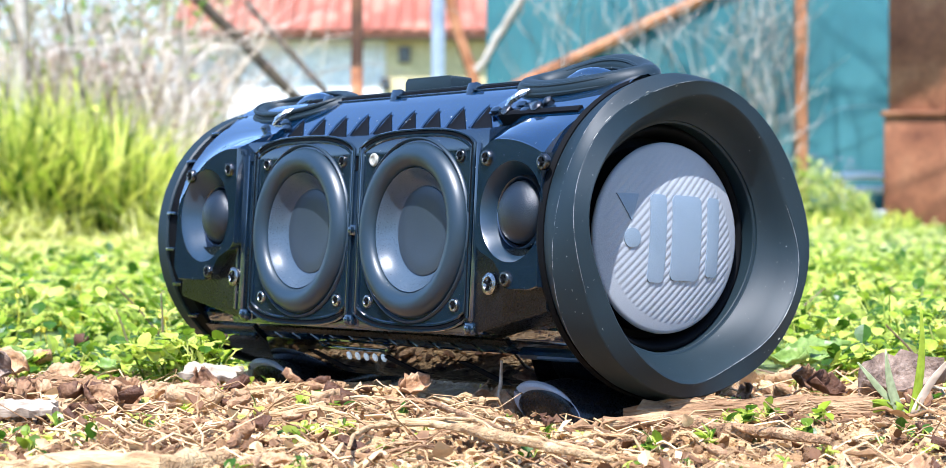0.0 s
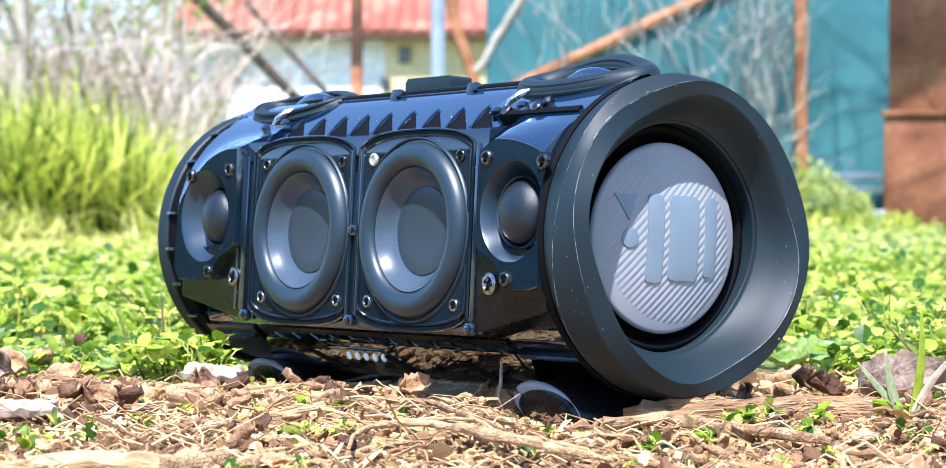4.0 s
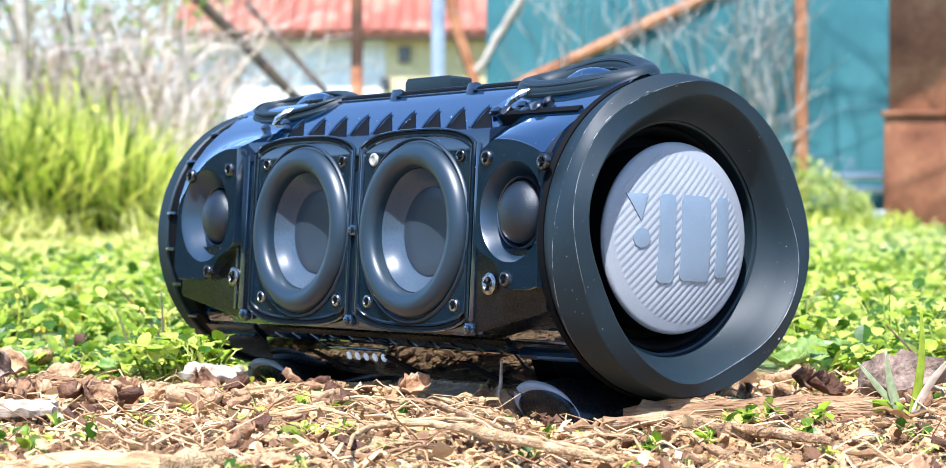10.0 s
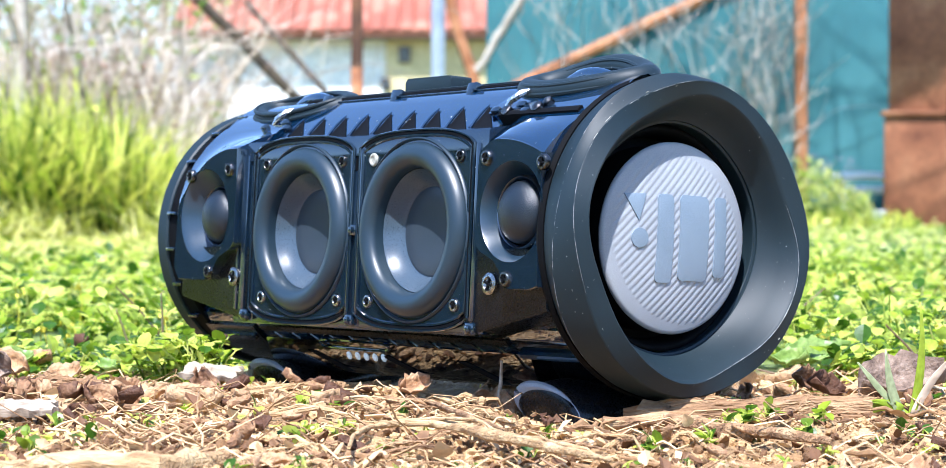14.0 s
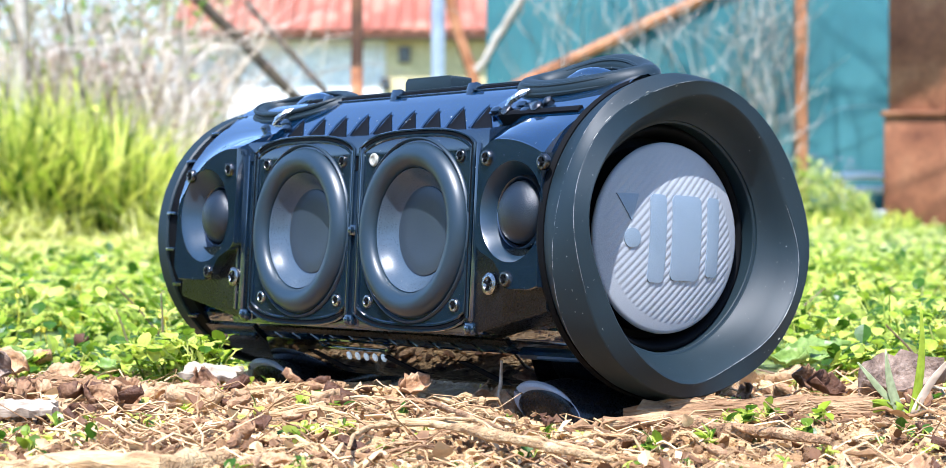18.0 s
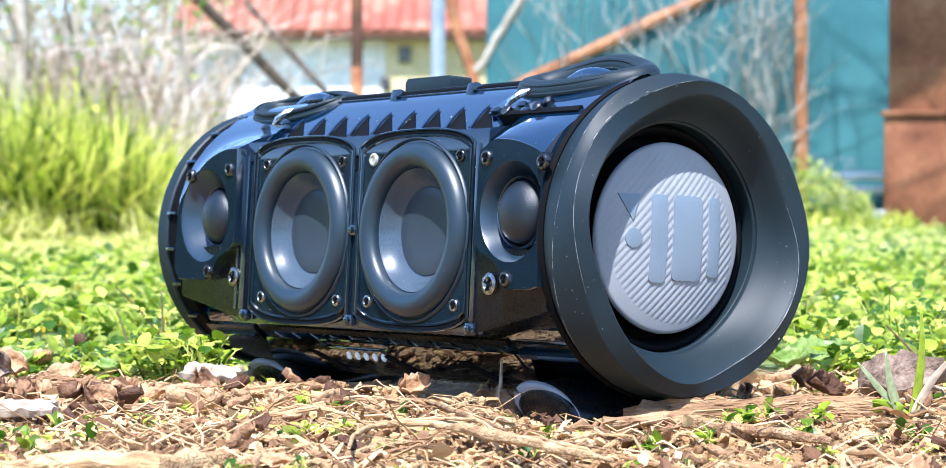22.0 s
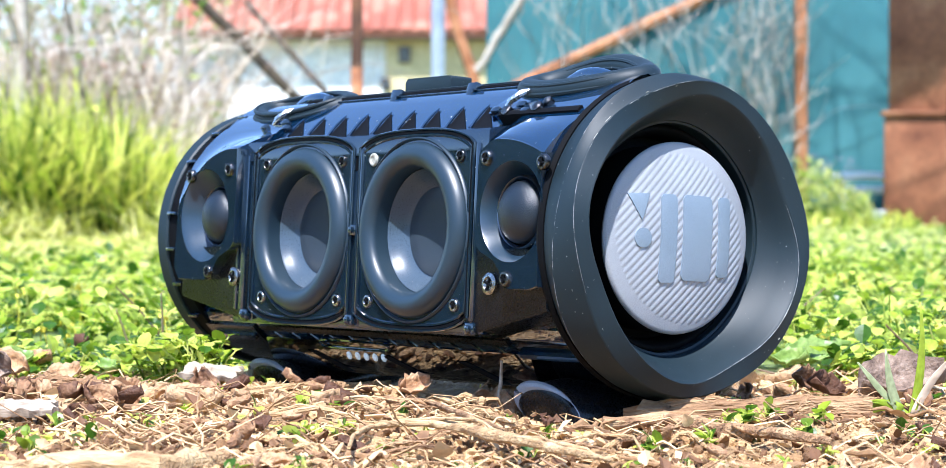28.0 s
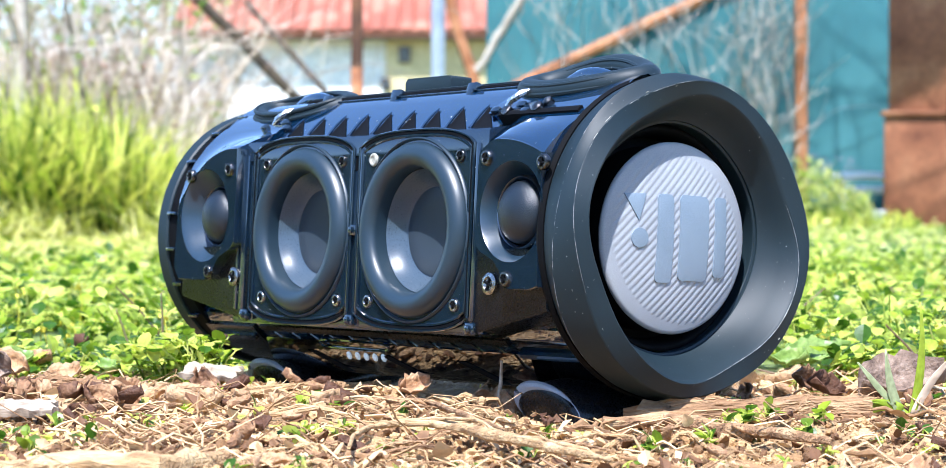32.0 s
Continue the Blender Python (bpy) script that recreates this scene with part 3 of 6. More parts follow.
raised([(-21.8 + 4 * math.cos(k * math.pi / 10), -1 + 4 * math.sin(k * math.pi / 10)) for k in range(20)], 0.75, "raised_dot", GREY_FLAT)

# creases of the ring rubbed pale along their length
for line, a0, a1, rad in ((LIP, 84, 205, 0.21), (SIDE, 128, 262, 0.17), (INNER, -85, 18, 0.22)):
    b = bmesh.new()
    pts = []
    for k in range(49):
        t = radians(a0 + (a1 - a0) * k / 48)
        c4, s4, c8, s8 = math.cos(4 * t), math.sin(4 * t), math.cos(8 * t), math.sin(8 * t)
        r1 = line[5] + line[6] * c4 + line[7] * s4 + line[8] * c8 + line[9] * s8 - 0.12
        pts.append((line[0] + line[1] * math.cos(t) + line[2] * math.sin(t) + line[3] * c4 + line[4] * s4 - 0.02, r1 * math.cos(t), r1 * math.sin(t)))
    tube(b, pts, [rad * (0.15 + 0.85 * math.sin(math.pi * k / 48) ** 0.5 * (0.55 + 0.45 * math.sin(k * 1.9) * math.sin(k * 0.7))) for k in range(49)], 6)
    sp("worn_edge", b, WORN, speaker, "edge of the ring rubbed pale")

# pale scuffs worn into the lip
wear = random.Random(9)
for k in range(11):
    t0 = wear.choice((wear.uniform(118, 150), wear.uniform(60, 118), wear.uniform(200, 330)))
    span = wear.uniform(1.0, 5.0)
    b = bmesh.new()
    pts = []
    edge = mixed(SIDE, LIP, wear.uniform(0.86, 1.0)) if k % 3 else mixed(LIP, INNER, wear.uniform(0.0, 0.4))
    for j in range(6):
        t = radians(t0 + span * j / 5)
        r1 = edge[5] + edge[6] * math.cos(4 * t) + edge[7] * math.sin(4 * t)
        pts.append((edge[0] + edge[1] * math.cos(t) + edge[2] * math.sin(t) + edge[3] * math.cos(4 * t) + edge[4] * math.sin(4 * t) + 0.08, r1 * math.cos(t), r1 * math.sin(t)))
    tube(b, pts, [0.04, 0.1, 0.15, 0.13, 0.08, 0.04], 5)
    sp("scuff", b, GLUE, speaker, "pale scuff on the rubber lip")

# far end ring with tabs
b = bmesh.new()
revolve(b, [(-156, 57), (-159, 60.0), (-160.8, 60.6), (-161.0, 64.4), (-161.8, 65.2), (-169, 65.6), (-171.5, 64), (-172, 58), (-168, 46), (-160, 44)], 'X', (0, 0, 0), 96)
sp("end_ring", b, RUBBER, speaker, "worn black rubber end ring", sharp=32)
# Black band for the shade inside the far ring.
b = bmesh.new()
revolve(b, [(-152.0, 61.0), (-153.0, 62.6), (-156.0, 63.2), (-160.9, 63.8)], 'X', (0, 0, 0), 72)
sp("ring_gap", b, DARK, speaker)
for a in (-40.0, -24.0, -8.2, 7.4, 32.4, 50.0, 66.0):
    y, z = polar(64.6, a)
    b = bmesh.new()
    box(b, (-156.8, y, z), (8.5, 3, 1.6), 0.3, Matrix.Rotation(radians(-a), 3, 'X'))
    sp("ring_tab", b, SATIN, speaker)

# strap loops on top
for cx, s in ((95, 1), (-118, -1)):
    b = bmesh.new()
    path = []
    for k in range(48):
        t = 2 * math.pi * k / 48
        u, w = (31 if math.cos(t) < 0 else 37) * math.cos(t), math.sin(t)
        high = (2.5, 5.5) if s > 0 else (1.0, 3.0)
        y, z = polar(66.4 + max(0.0, w) * (high[0] + high[1] * (1 - min(1.0, (u / 31) ** 2))) + min(0.0, w) * (0.6 if s > 0 else 2.4), (80 if s > 0 else 77) + 14 * w)
        path.append((cx + u, y, z))
    tube(b, path, 5.4 if s > 0 else 4.2, 12, squash=0.95, closed=True)
    loop = sp("strap_loop", b, RUBBER, speaker, "grooved black rubber strap loop")
    b = bmesh.new()
    tube(b, [(p[0], p[1] - 4.2, p[2] + 2.0) for p in path], 1.1, 8, closed=True)
    tube(b, [(p[0], p[1] - 4.4, p[2] - 1.6) for p in path], 1.1, 8, closed=True)
    sp("piping", b, RUBBER, loop)
    b = bmesh.new()
    pts = [(cx - 22 + 44 * k / 12, *polar(62 + 7.0 * math.sin(math.pi * k / 12), 84)) for k in range(13)]
    tube(b, pts, 4.0, 12)
    sp("strap_bar", b, GLOSS, speaker, "rounded bar under the strap loop")
    b = bmesh.new()
    x = cx - s * 14
    tube(b, [(x - 4, *polar(65.5, 54)), (x - 2.5, *polar(67.4, 56)), (x + 0.5, *polar(68.6, 60)), (x + 2, *polar(68.4, 63))], [1.0, 1.5, 1.6, 1.0], 8)
    sp("wire_hook", b, CHROME, speaker, "bare metal wire hook")
    for dx, a in ((-8, 52), (6, 55), (14, 50)):
        b = bmesh.new()
        y, z = polar(65.4, a)
        box(b, (x + dx, y, z), (5, 3, 3.6), 0.7, Matrix.Rotation(radians(a), 3, 'X'))
        sp("lug", b, SATIN, speaker)

# dried glue crumbs and dust along the frames
b = bmesh.new()
speck = random.Random(4)
for _ in range(150):
    s = speck.choice((-1, 1))
    if speck.random() < 0.7:
        t = speck.random() * 4
        e = (t % 1 - 0.5) * 2
        x, z = ((e * 40, 38) if t < 1 else (e * 40, -38) if t < 2 else (40.5, e * 36) if t < 3 else (-40.5, e * 36))
        p = (s * 44.3 + x + speck.gauss(0, 0.8), -60.6 + speck.random() * 0.8, z + speck.gauss(0, 0.8))
    else:
        a = speck.uniform(46, 74)
        p = (speck.uniform(-105, 85), *polar(63.4 if a < 72 else 65.8, a))
    r = speck.uniform(0.12, 0.36)
    box(b, p, (r * speck.uniform(1, 2), r, r), 0, Euler([speck.uniform(0, 3) for _ in range(3)]).to_matrix())
tagged(sp("dust_specks", b, GLUE, speaker, "pale specks of dried glue and dust", smooth=False), kind="stuff")

# ---- outdoor materials ----
SOIL = material("dry_soil", [(0.185, 0.109, 0.046), (0.35, 0.219, 0.1), (0.515, 0.357, 0.184)], 0.9, scale=14, fine=260, bump=1.0, depth=0.004)
CRUMB = material("soil_crumb", [(0.154, 0.0745, 0.0293), (0.391, 0.223, 0.092), (0.577, 0.377, 0.175)], 0.9, scale=60, fine=900, bump=1.0, depth=0.001, per="island")
STRAW = material("dry_straw", [(0.288, 0.159, 0.0669), (0.494, 0.308, 0.138), (0.7, 0.497, 0.251)], 0.6, scale=60, fine=700, bump=0.5, depth=0.0005, per="island")
BARK = material("weathered_bark", [(0.154, 0.0745, 0.0293), (0.371, 0.208, 0.0962), (0.577, 0.377, 0.192)], 0.8, scale=160, fine=900, bump=1.0, depth=0.003, stretch=(0.1, 1, 1))
FIBRE = material("tan_wood_fibre", [(0.309, 0.169, 0.0711), (0.536, 0.338, 0.155), (0.721, 0.517, 0.268)], 0.75, scale=200, fine=1100, bump=1.0, depth=0.002, stretch=(0.12, 1, 1))
GREYLEAF = material("grey_brown_leaf", [(0.10, 0.06, 0.04), (0.22, 0.145, 0.10), (0.36, 0.26, 0.19)], 0.7, scale=160, fine=700, bump=0.8, depth=0.0012, trans=0.1)
OLDLEAF = material("old_leaf", [(0.103, 0.0417, 0.0184), (0.319, 0.164, 0.0753), (0.556, 0.352, 0.184)], 0.7, scale=160, fine=700, bump=0.8, depth=0.0012, per="object", trans=0.1)
PALEBLADE = material("bleached_blade", [(0.30, 0.36, 0.16), (0.52, 0.56, 0.32)], 0.5, scale=60, fine=500, bump=0.3, depth=0.0004, trans=0.3)
BROADLEAF = material("broad_leaf", [(0.2, 0.34, 0.06), (0.42, 0.54, 0.16)], 0.4, scale=120, fine=500, bump=0.4, depth=0.0008, trans=0.35)
TANLEAF = material("tan_leaf", [(0.309, 0.149, 0.0669), (0.515, 0.298, 0.15), (0.68, 0.456, 0.268)], 0.65, scale=160, fine=700, bump=0.8, depth=0.0012, trans=0.15)
PALEWOOD = material("bleached_wood", [(0.24, 0.18, 0.12), (0.48, 0.39, 0.29)], 0.75, scale=200, fine=900, bump=0.5, depth=0.0008, stretch=(0.06, 1, 1))
DRYLEAF = material("dry_leaf", [(0.165, 0.0745, 0.0293), (0.453, 0.264, 0.118), (0.762, 0.546, 0.293)], 0.7, scale=60, fine=300, bump=0.6, depth=0.001, per="island", trans=0.15)
WEED = material("chickweed_leaf", [(0.06, 0.15, 0.008), (0.40, 0.54, 0.035), (0.78, 0.84, 0.17)], 0.35, scale=12, fine=300, bump=0.2, depth=0.0005, per="island", trans=0.5)
LAWN = material("lawn_blade", [(0.13, 0.24, 0.02), (0.5, 0.59, 0.08), (0.82, 0.8, 0.28)], 0.5, scale=2, fine=120, bump=0.1, per="island", trans=0.5)
TALL = material("tall_grass_blade", [(0.04, 0.1, 0.006), (0.42, 0.54, 0.04), (0.88, 0.84, 0.16)], 0.5, scale=3, fine=120, bump=0.1, per="island", trans=0.5)
MATTED = material("matted_grass_blade", [(0.3, 0.34, 0.04), (0.66, 0.68, 0.12), (0.88, 0.82, 0.32)], 0.5, scale=3, fine=120, bump=0.1, per="island", trans=0.5)
DRYSTALK = material("dry_stalk", [(0.24, 0.155, 0.095), (0.5, 0.38, 0.265), (0.72, 0.61, 0.47)], 0.8, scale=6, fine=150, bump=0.4, depth=0.002, per="island")
TWIG = material("grey_twig", [(0.26, 0.175, 0.12), (0.5, 0.38, 0.28), (0.68, 0.57, 0.46)], 0.8, scale=6, fine=150, bump=0.4, depth=0.002, per="island")
VINE = material("dry_vine", [(0.1, 0.09, 0.07), (0.27, 0.24, 0.19), (0.55, 0.5, 0.42)], 0.8, scale=6, fine=150, bump=0.4, depth=0.002, per="island")
TRUNK = material("dark_branch_bark", [(0.07, 0.05, 0.035), (0.16, 0.115, 0.08)], 0.85, scale=12, fine=90, bump=0.8, depth=0.006)
PALETRUNK = material("pale_trunk_bark", [(0.3, 0.25, 0.19), (0.55, 0.49, 0.4)], 0.85, scale=10, fine=90, bump=0.7, depth=0.006)
RUST = material("rusty_steel", [(0.2, 0.07, 0.03), (0.42, 0.17, 0.07), (0.56, 0.27, 0.13)], 0.75, 0.1, scale=14, fine=160, bump=0.5, depth=0.002)
RUSTSHEET = material("rusty_sheet", [(0.12, 0.042, 0.02), (0.25, 0.1, 0.048), (0.4, 0.19, 0.095)], 0.75, 0.0, scale=5, fine=60, bump=0.4, depth=0.003, spec=0.2)
RUST_DARK = material("dark_rust", [(0.035, 0.016, 0.01), (0.09, 0.04, 0.02), (0.24, 0.1, 0.04)], 0.75, 0.1, scale=5, fine=90, bump=0.5, depth=0.002)
TEAL = material("teal_screen_cloth", [(0.02, 0.108, 0.122), (0.036, 0.16, 0.174), (0.062, 0.21, 0.22)], 0.7, scale=2.5, fine=260, bump=0.4, depth=0.003)
PLASTER = material("white_plaster", [(0.72, 0.7, 0.66), (0.85, 0.84, 0.81)], 0.85, scale=0.6, fine=9, bump=0.2, depth=0.02)
OCHRE = material("ochre_plaster", [(0.5, 0.4, 0.2), (0.66, 0.55, 0.3)], 0.85, scale=0.6, fine=9, bump=0.2, depth=0.02)
TILE = material("clay_roof_tile", [(0.32, 0.1, 0.06), (0.5, 0.19, 0.12)], 0.8, scale=1.2, fine=14, bump=0.3, depth=0.02, per="object")
EAVE = material("shaded_timber", [(0.1, 0.06, 0.04), (0.18, 0.11, 0.07)], 0.8, scale=2, fine=30, bump=0.3, depth=0.01)
PANE = material("window_pane", [(0.03, 0.035, 0.04), (0.05, 0.055, 0.06)], 0.08, scale=1, fine=10, bump=0.0)
WHITEPAINT = material("white_paint", [(0.68, 0.68, 0.66), (0.8, 0.8, 0.78)], 0.5, scale=6, fine=80, bump=0.2, depth=0.002)
STEELBLUE = material("galvanised_pipe", [(0.35, 0.4, 0.46), (0.55, 0.6, 0.66)], 0.45, 0.5, scale=8, fine=90, bump=0.2, depth=0.002)
LEAFTREE = material("spring_leaf", [(0.1, 0.2, 0.02), (0.25, 0.36, 0.05), (0.45, 0.5, 0.1)], 0.5, scale=1, fine=30, bump=0.1, per="island", trans=0.4)
HEDGE = material("hedge_leaf", [(0.015, 0.04, 0.008), (0.03, 0.07, 0.015), (0.06, 0.11, 0.03)], 0.5, scale=2, fine=60, bump=0.2, per="island")
BLOSSOM = material("pale_blossom", [(0.6, 0.55, 0.3), (0.75, 0.72, 0.7)], 0.6, scale=30, fine=200, bump=0.1, per="island", trans=0.3)
YELLOW = material("yellow_floret", [(0.6, 0.5, 0.03), (0.8, 0.72, 0.1)], 0.6, scale=30, fine=200, bump=0.1, per="island", trans=0.3)
PETAL = material("mauve_petal", [(0.4, 0.22, 0.34), (0.6, 0.4, 0.52)], 0.6, scale=30, fine=200, bump=0.1, per="island", trans=0.3)

rng = np.random.default_rng(5)


def mulch(x, y):
    """Height of the ground."""
    z = 0.006 * noise.noise((x * 9, y * 9, 0.3)) + 0.003 * noise.noise((x * 30, y * 30, 1.7))
    near = math.exp(-((y - 0.86) / 0.14) ** 2)
    z -= 0.004 * (1 - near)
    z += 0.007 * max(0.0, noise.noise((x * 14 + 3, y * 20, 4.1))) * math.exp(-((y - 0.80) / 0.08) ** 2)
    z -= 0.005 * math.exp(-(((x - 0.05) / 0.09) ** 2 + ((y - 0.84) / 0.07) ** 2))
    # low ridge of mulch along the loudspeaker's front
    t = min(1.0, max(0.0, ((x + 0.085) * 0.70 + (y - 0.95) * -0.71) / 0.13))
    q = math.hypot(x + 0.085 - 0.091 * t, y - 0.95 + 0.092 * t)
    z += 0.004 * math.exp(-(q / 0.016) ** 2) * (0.8 + 0.5 * noise.noise((x * 40, y * 40, 6)))
    ca, sa = math.cos(radians(-52.79)), math.sin(radians(-52.79))
    u, v = (x + 0.004) * ca + (y - 0.9559) * sa, -(x + 0.004) * sa + (y - 0.9559) * ca
    z -= 0.007 * max(0.0, min(1.0, (0.15 - abs(u)) / 0.02)) * max(0.0, min(1.0, (v + 0.05) / 0.02)) * max(0.0, min(1.0, (0.07 - v) / 0.02))
    if y > 4:
        z += 0.02 * noise.noise((x * 0.4, y * 0.4, 2))
    return z


# ---- ground: one sheet, fine near the loudspeaker, out to the horizon ----
def steps(lo, hi, fine, grow, far):
    mid = list(np.arange(lo, hi + 1e-9, fine))
    d, x = fine, hi
    while x < far:
        d *= grow
        x += d
        mid.append(x)
    d, x = fine, lo
    while x > -far:
        d *= grow
        x -= d
        mid.insert(0, x)
    return mid


gx, gy = steps(-0.28, 0.28, 0.006, 1.22, 3000), steps(0.58, 1.3, 0.006, 1.2, 3000)
gv = [(x, y, mulch(x, y)) for y in gy for x in gx]
nx = len(gx)
gf = [(j * nx + i, j * nx + i + 1, (j + 1) * nx + i + 1, (j + 1) * nx + i) for j in range(len(gy) - 1) for i in range(nx - 1)]
ground = tagged(raw("ground", gv, gf, SOIL, True), "dry brown soil with mulch, weeds and lawn", "ground", kind="structure")
# bare soil in an uneven patch, mossy turf beyond it
nt = SOIL.node_tree
nn, nl = nt.nodes, nt.links
where = nn.new("ShaderNodeTexCoord")
move = nn.new("ShaderNodeMapping")
move.inputs["Location"].default_value, move.inputs["Scale"].default_value = (0, -2.36, 0), (1.45, 2.95, 0)
nl.new(where.outputs["Object"], move.inputs["Vector"])
far_off = nn.new("ShaderNodeVectorMath")
far_off.operation = 'LENGTH'
nl.new(move.outputs["Vector"], far_off.inputs[0])
ragged = nn.new("ShaderNodeTexNoise")
ragged.inputs["Scale"].default_value, ragged.inputs["Detail"].default_value = 4.0, 6
nl.new(where.outputs["Object"], ragged.inputs["Vector"])
edge = nn.new("ShaderNodeMath")
edge.operation = 'MULTIPLY_ADD'
edge.inputs[1].default_value = 0.35
nl.new(ragged.outputs["Fac"], edge.inputs[0])
nl.new(far_off.outputs["Value"], edge.inputs[2])
mask = nn.new("ShaderNodeMapRange")
mask.inputs["From Min"].default_value, mask.inputs["From Max"].default_value = 1.1, 1.25
nl.new(edge.outputs[0], mask.inputs["Value"])
patch = nn.new("ShaderNodeTexNoise")
patch.inputs["Scale"].default_value, patch.inputs["Detail"].default_value = 1.5, 8
nl.new(where.outputs["Object"], patch.inputs["Vector"])
turf = nn.new("ShaderNodeValToRGB")
for el, (at, col) in zip((turf.color_ramp.elements[0], turf.color_ramp.elements[1], turf.color_ramp.elements.new(0.5)),
                         ((0.32, (0.08, 0.12, 0.02, 1)), (0.68, (0.24, 0.26, 0.085, 1)), (0.5, (0.15, 0.2, 0.042, 1)))):
    el.position, el.color = at, col
nl.new(patch.outputs["Fac"], turf.inputs["Fac"])
blend = nn.new("ShaderNodeMix")
blend.data_type = 'RGBA'
base = nn["Principled BSDF"].inputs["Base Color"]
nl.new(mask.outputs[0], blend.inputs[0])
nl.new(base.links[0].from_socket, blend.inputs[6])
nl.new(turf.outputs["Color"], blend.inputs[7])
nl.new(blend.outputs[2], base)


# ---- loose stuff built as many small pieces ----
class Pile:
    def __init__(self):
        self.v, self.f = [], []

    def add(self, pts, faces):
        o = len(self.v)
        self.v += pts
        self.f += [tuple(i + o for i in f) for f in faces]

    def done(self, name, mat, label, category, smooth=False):
        return tagged(raw(name, self.v, self.f, mat, smooth), label, category, kind="stuff")


def leaf(pile, p, d, up, length, width, fold=0.25, droop=0.3, line=((0, 0.05), (0.3, 0.85), (0.62, 0.9), (1, 0.04))):
    """A pointed leaf from p along d; folded on its midrib, drooping."""
    d, up = Vector(d).normalized(), Vector(up)
    s = d.cross(up).normalized()
    n = s.cross(d)
    p = Vector(p)
    pts = []
    for t, w in line:
        c = p + d * (t * length) - n * (droop * length * t * t)
        e = n * (fold * w * width * 0.5)
        pts += [tuple(c + s * (w * width / 2) + e), tuple(c), tuple(c - s * (w * width / 2) + e)]
    fs = []
    for i in range(len(line) - 1):
        a = i * 3
        fs += [(a, a + 1, a + 4, a + 3), (a + 1, a + 2, a + 5, a + 4)]
    pile.add(pts, fs)


def blade(pile, p, lean, length, width, bend, seg=4, side=None):
    """A grass blade, curved over."""
    p = Vector(p)
    lean = Vector((lean[0], lean[1], 0))
    s = Vector((-lean.y, lean.x, 0))
    s = s.normalized() if s.length > 1e-6 else Vector((1, 0, 0))
    if side:
        s = Vector(side).normalized()
    pts, fs = [], []
    for i in range(seg + 1):
        t = i / seg
        c = p + Vector((0, 0, 1)) * (length * t * (1 - 0.3 * bend * t)) + lean * (length * bend * t * t)
        w = width * (1 - t ** 1.6) * 0.5 + width * 0.03
        pts += [tuple(c - s * w), tuple(c + s * w)]
        if i:
            a = 2 * i - 2
            fs.append((a, a + 1, a + 3, a + 2))
    pile.add(pts, fs)


def stick(pile, pts, r0, r1, n=4):
    b = []
    pts = [Vector(p) for p in pts]
    for i, p in enumerate(pts):
        t = (pts[min(i + 1, len(pts) - 1)] - pts[max(i - 1, 0)]).normalized()
        u = (Vector((0, 0, 1)) if abs(t.z) < 0.8 else Vector((1, 0, 0)))
        u = (u - t * u.dot(t)).normalized()
        w = t.cross(u)
        r = r0 + (r1 - r0) * i / (len(pts) - 1)
        b += [tuple(p + (u * math.cos(2 * math.pi * k / n) + w * math.sin(2 * math.pi * k / n)) * r) for k in range(n)]
    fs = [(i * n + k, i * n + (k + 1) % n, (i + 1) * n + (k + 1) % n, (i + 1) * n + k) for i in range(len(pts) - 1) for k in range(n)]
    pile.add(b, fs)


def under_speaker(x, y):
    # the footprint of the loudspeaker, in its own turned axes
    a = radians(-52.79)
    dx, dy = x - -0.0040, y - 0.9559
    u, v = dx * math.cos(a) + dy * math.sin(a), -dx * math.sin(a) + dy * math.cos(a)
    return abs(u) < 0.152 and -0.05 < v < 0.055


def crumbs(count, y0, y1, lo, hi, spread=0.26):
    pile = Pile()
    base = bmesh.new()
    bmesh.ops.create_icosphere(base, subdivisions=1, radius=1)
    bv = [v.co.copy() for v in base.verts]
    bf = [tuple(v.index for v in f.verts) for f in base.faces]
    base.free()
    for _ in range(count):
        y = rng.uniform(y0, y1)
        x = rng.uniform(-1, 1) * (spread * y + 0.02)
        r = lo + (hi - lo) * rng.random() ** 4
        q = Euler(rng.uniform(0, 6, 3)).to_matrix()
        c = Vector((x, y, mulch(x, y) + r * 0.35))
        sc = rng.uniform(0.6, 1.25, 3)
        j = rng.uniform(0.6, 1.25, len(bv))
        pile.add([tuple(c + q @ Vector((v.x * sc[0] * r, v.y * sc[1] * r, v.z * sc[2] * r)) * k) for v, k in zip(bv, j)], bf)
    return pile


crumbs(30000, 0.58, 1.05, 0.0004, 0.0030).done("soil_crumbs", CRUMB, "loose crumbs of dry brown soil", "soil")

straws = Pile()
for _ in range(560):
    y = 0.6 + 0.46 * rng.random()
    x = rng.uniform(-1, 1) * (0.25 * y + 0.02)
    if under_speaker(x, y):
        continue
    L, a = 0.012 + 0.05 * rng.random() ** 2, rng.normal(0, 1.0)
    z = mulch(x, y) + 0.001 + 0.006 * rng.random()
    up, c = rng.normal(0, 0.12), rng.normal(0, 1.7)
    pts = [(x + L * t * math.cos(a + c * t), y + L * t * math.sin(a + c * t), max(z + up * L * t + 0.09 * L * math.sin(8 * t + 9 * c), mulch(x, y) - 0.001)) for t in (-0.5, -0.32, -0.12, 0.08, 0.28, 0.5)]
    r = rng.uniform(0.00012, 0.0006)
    stick(straws, pts, r, r * 0.6)
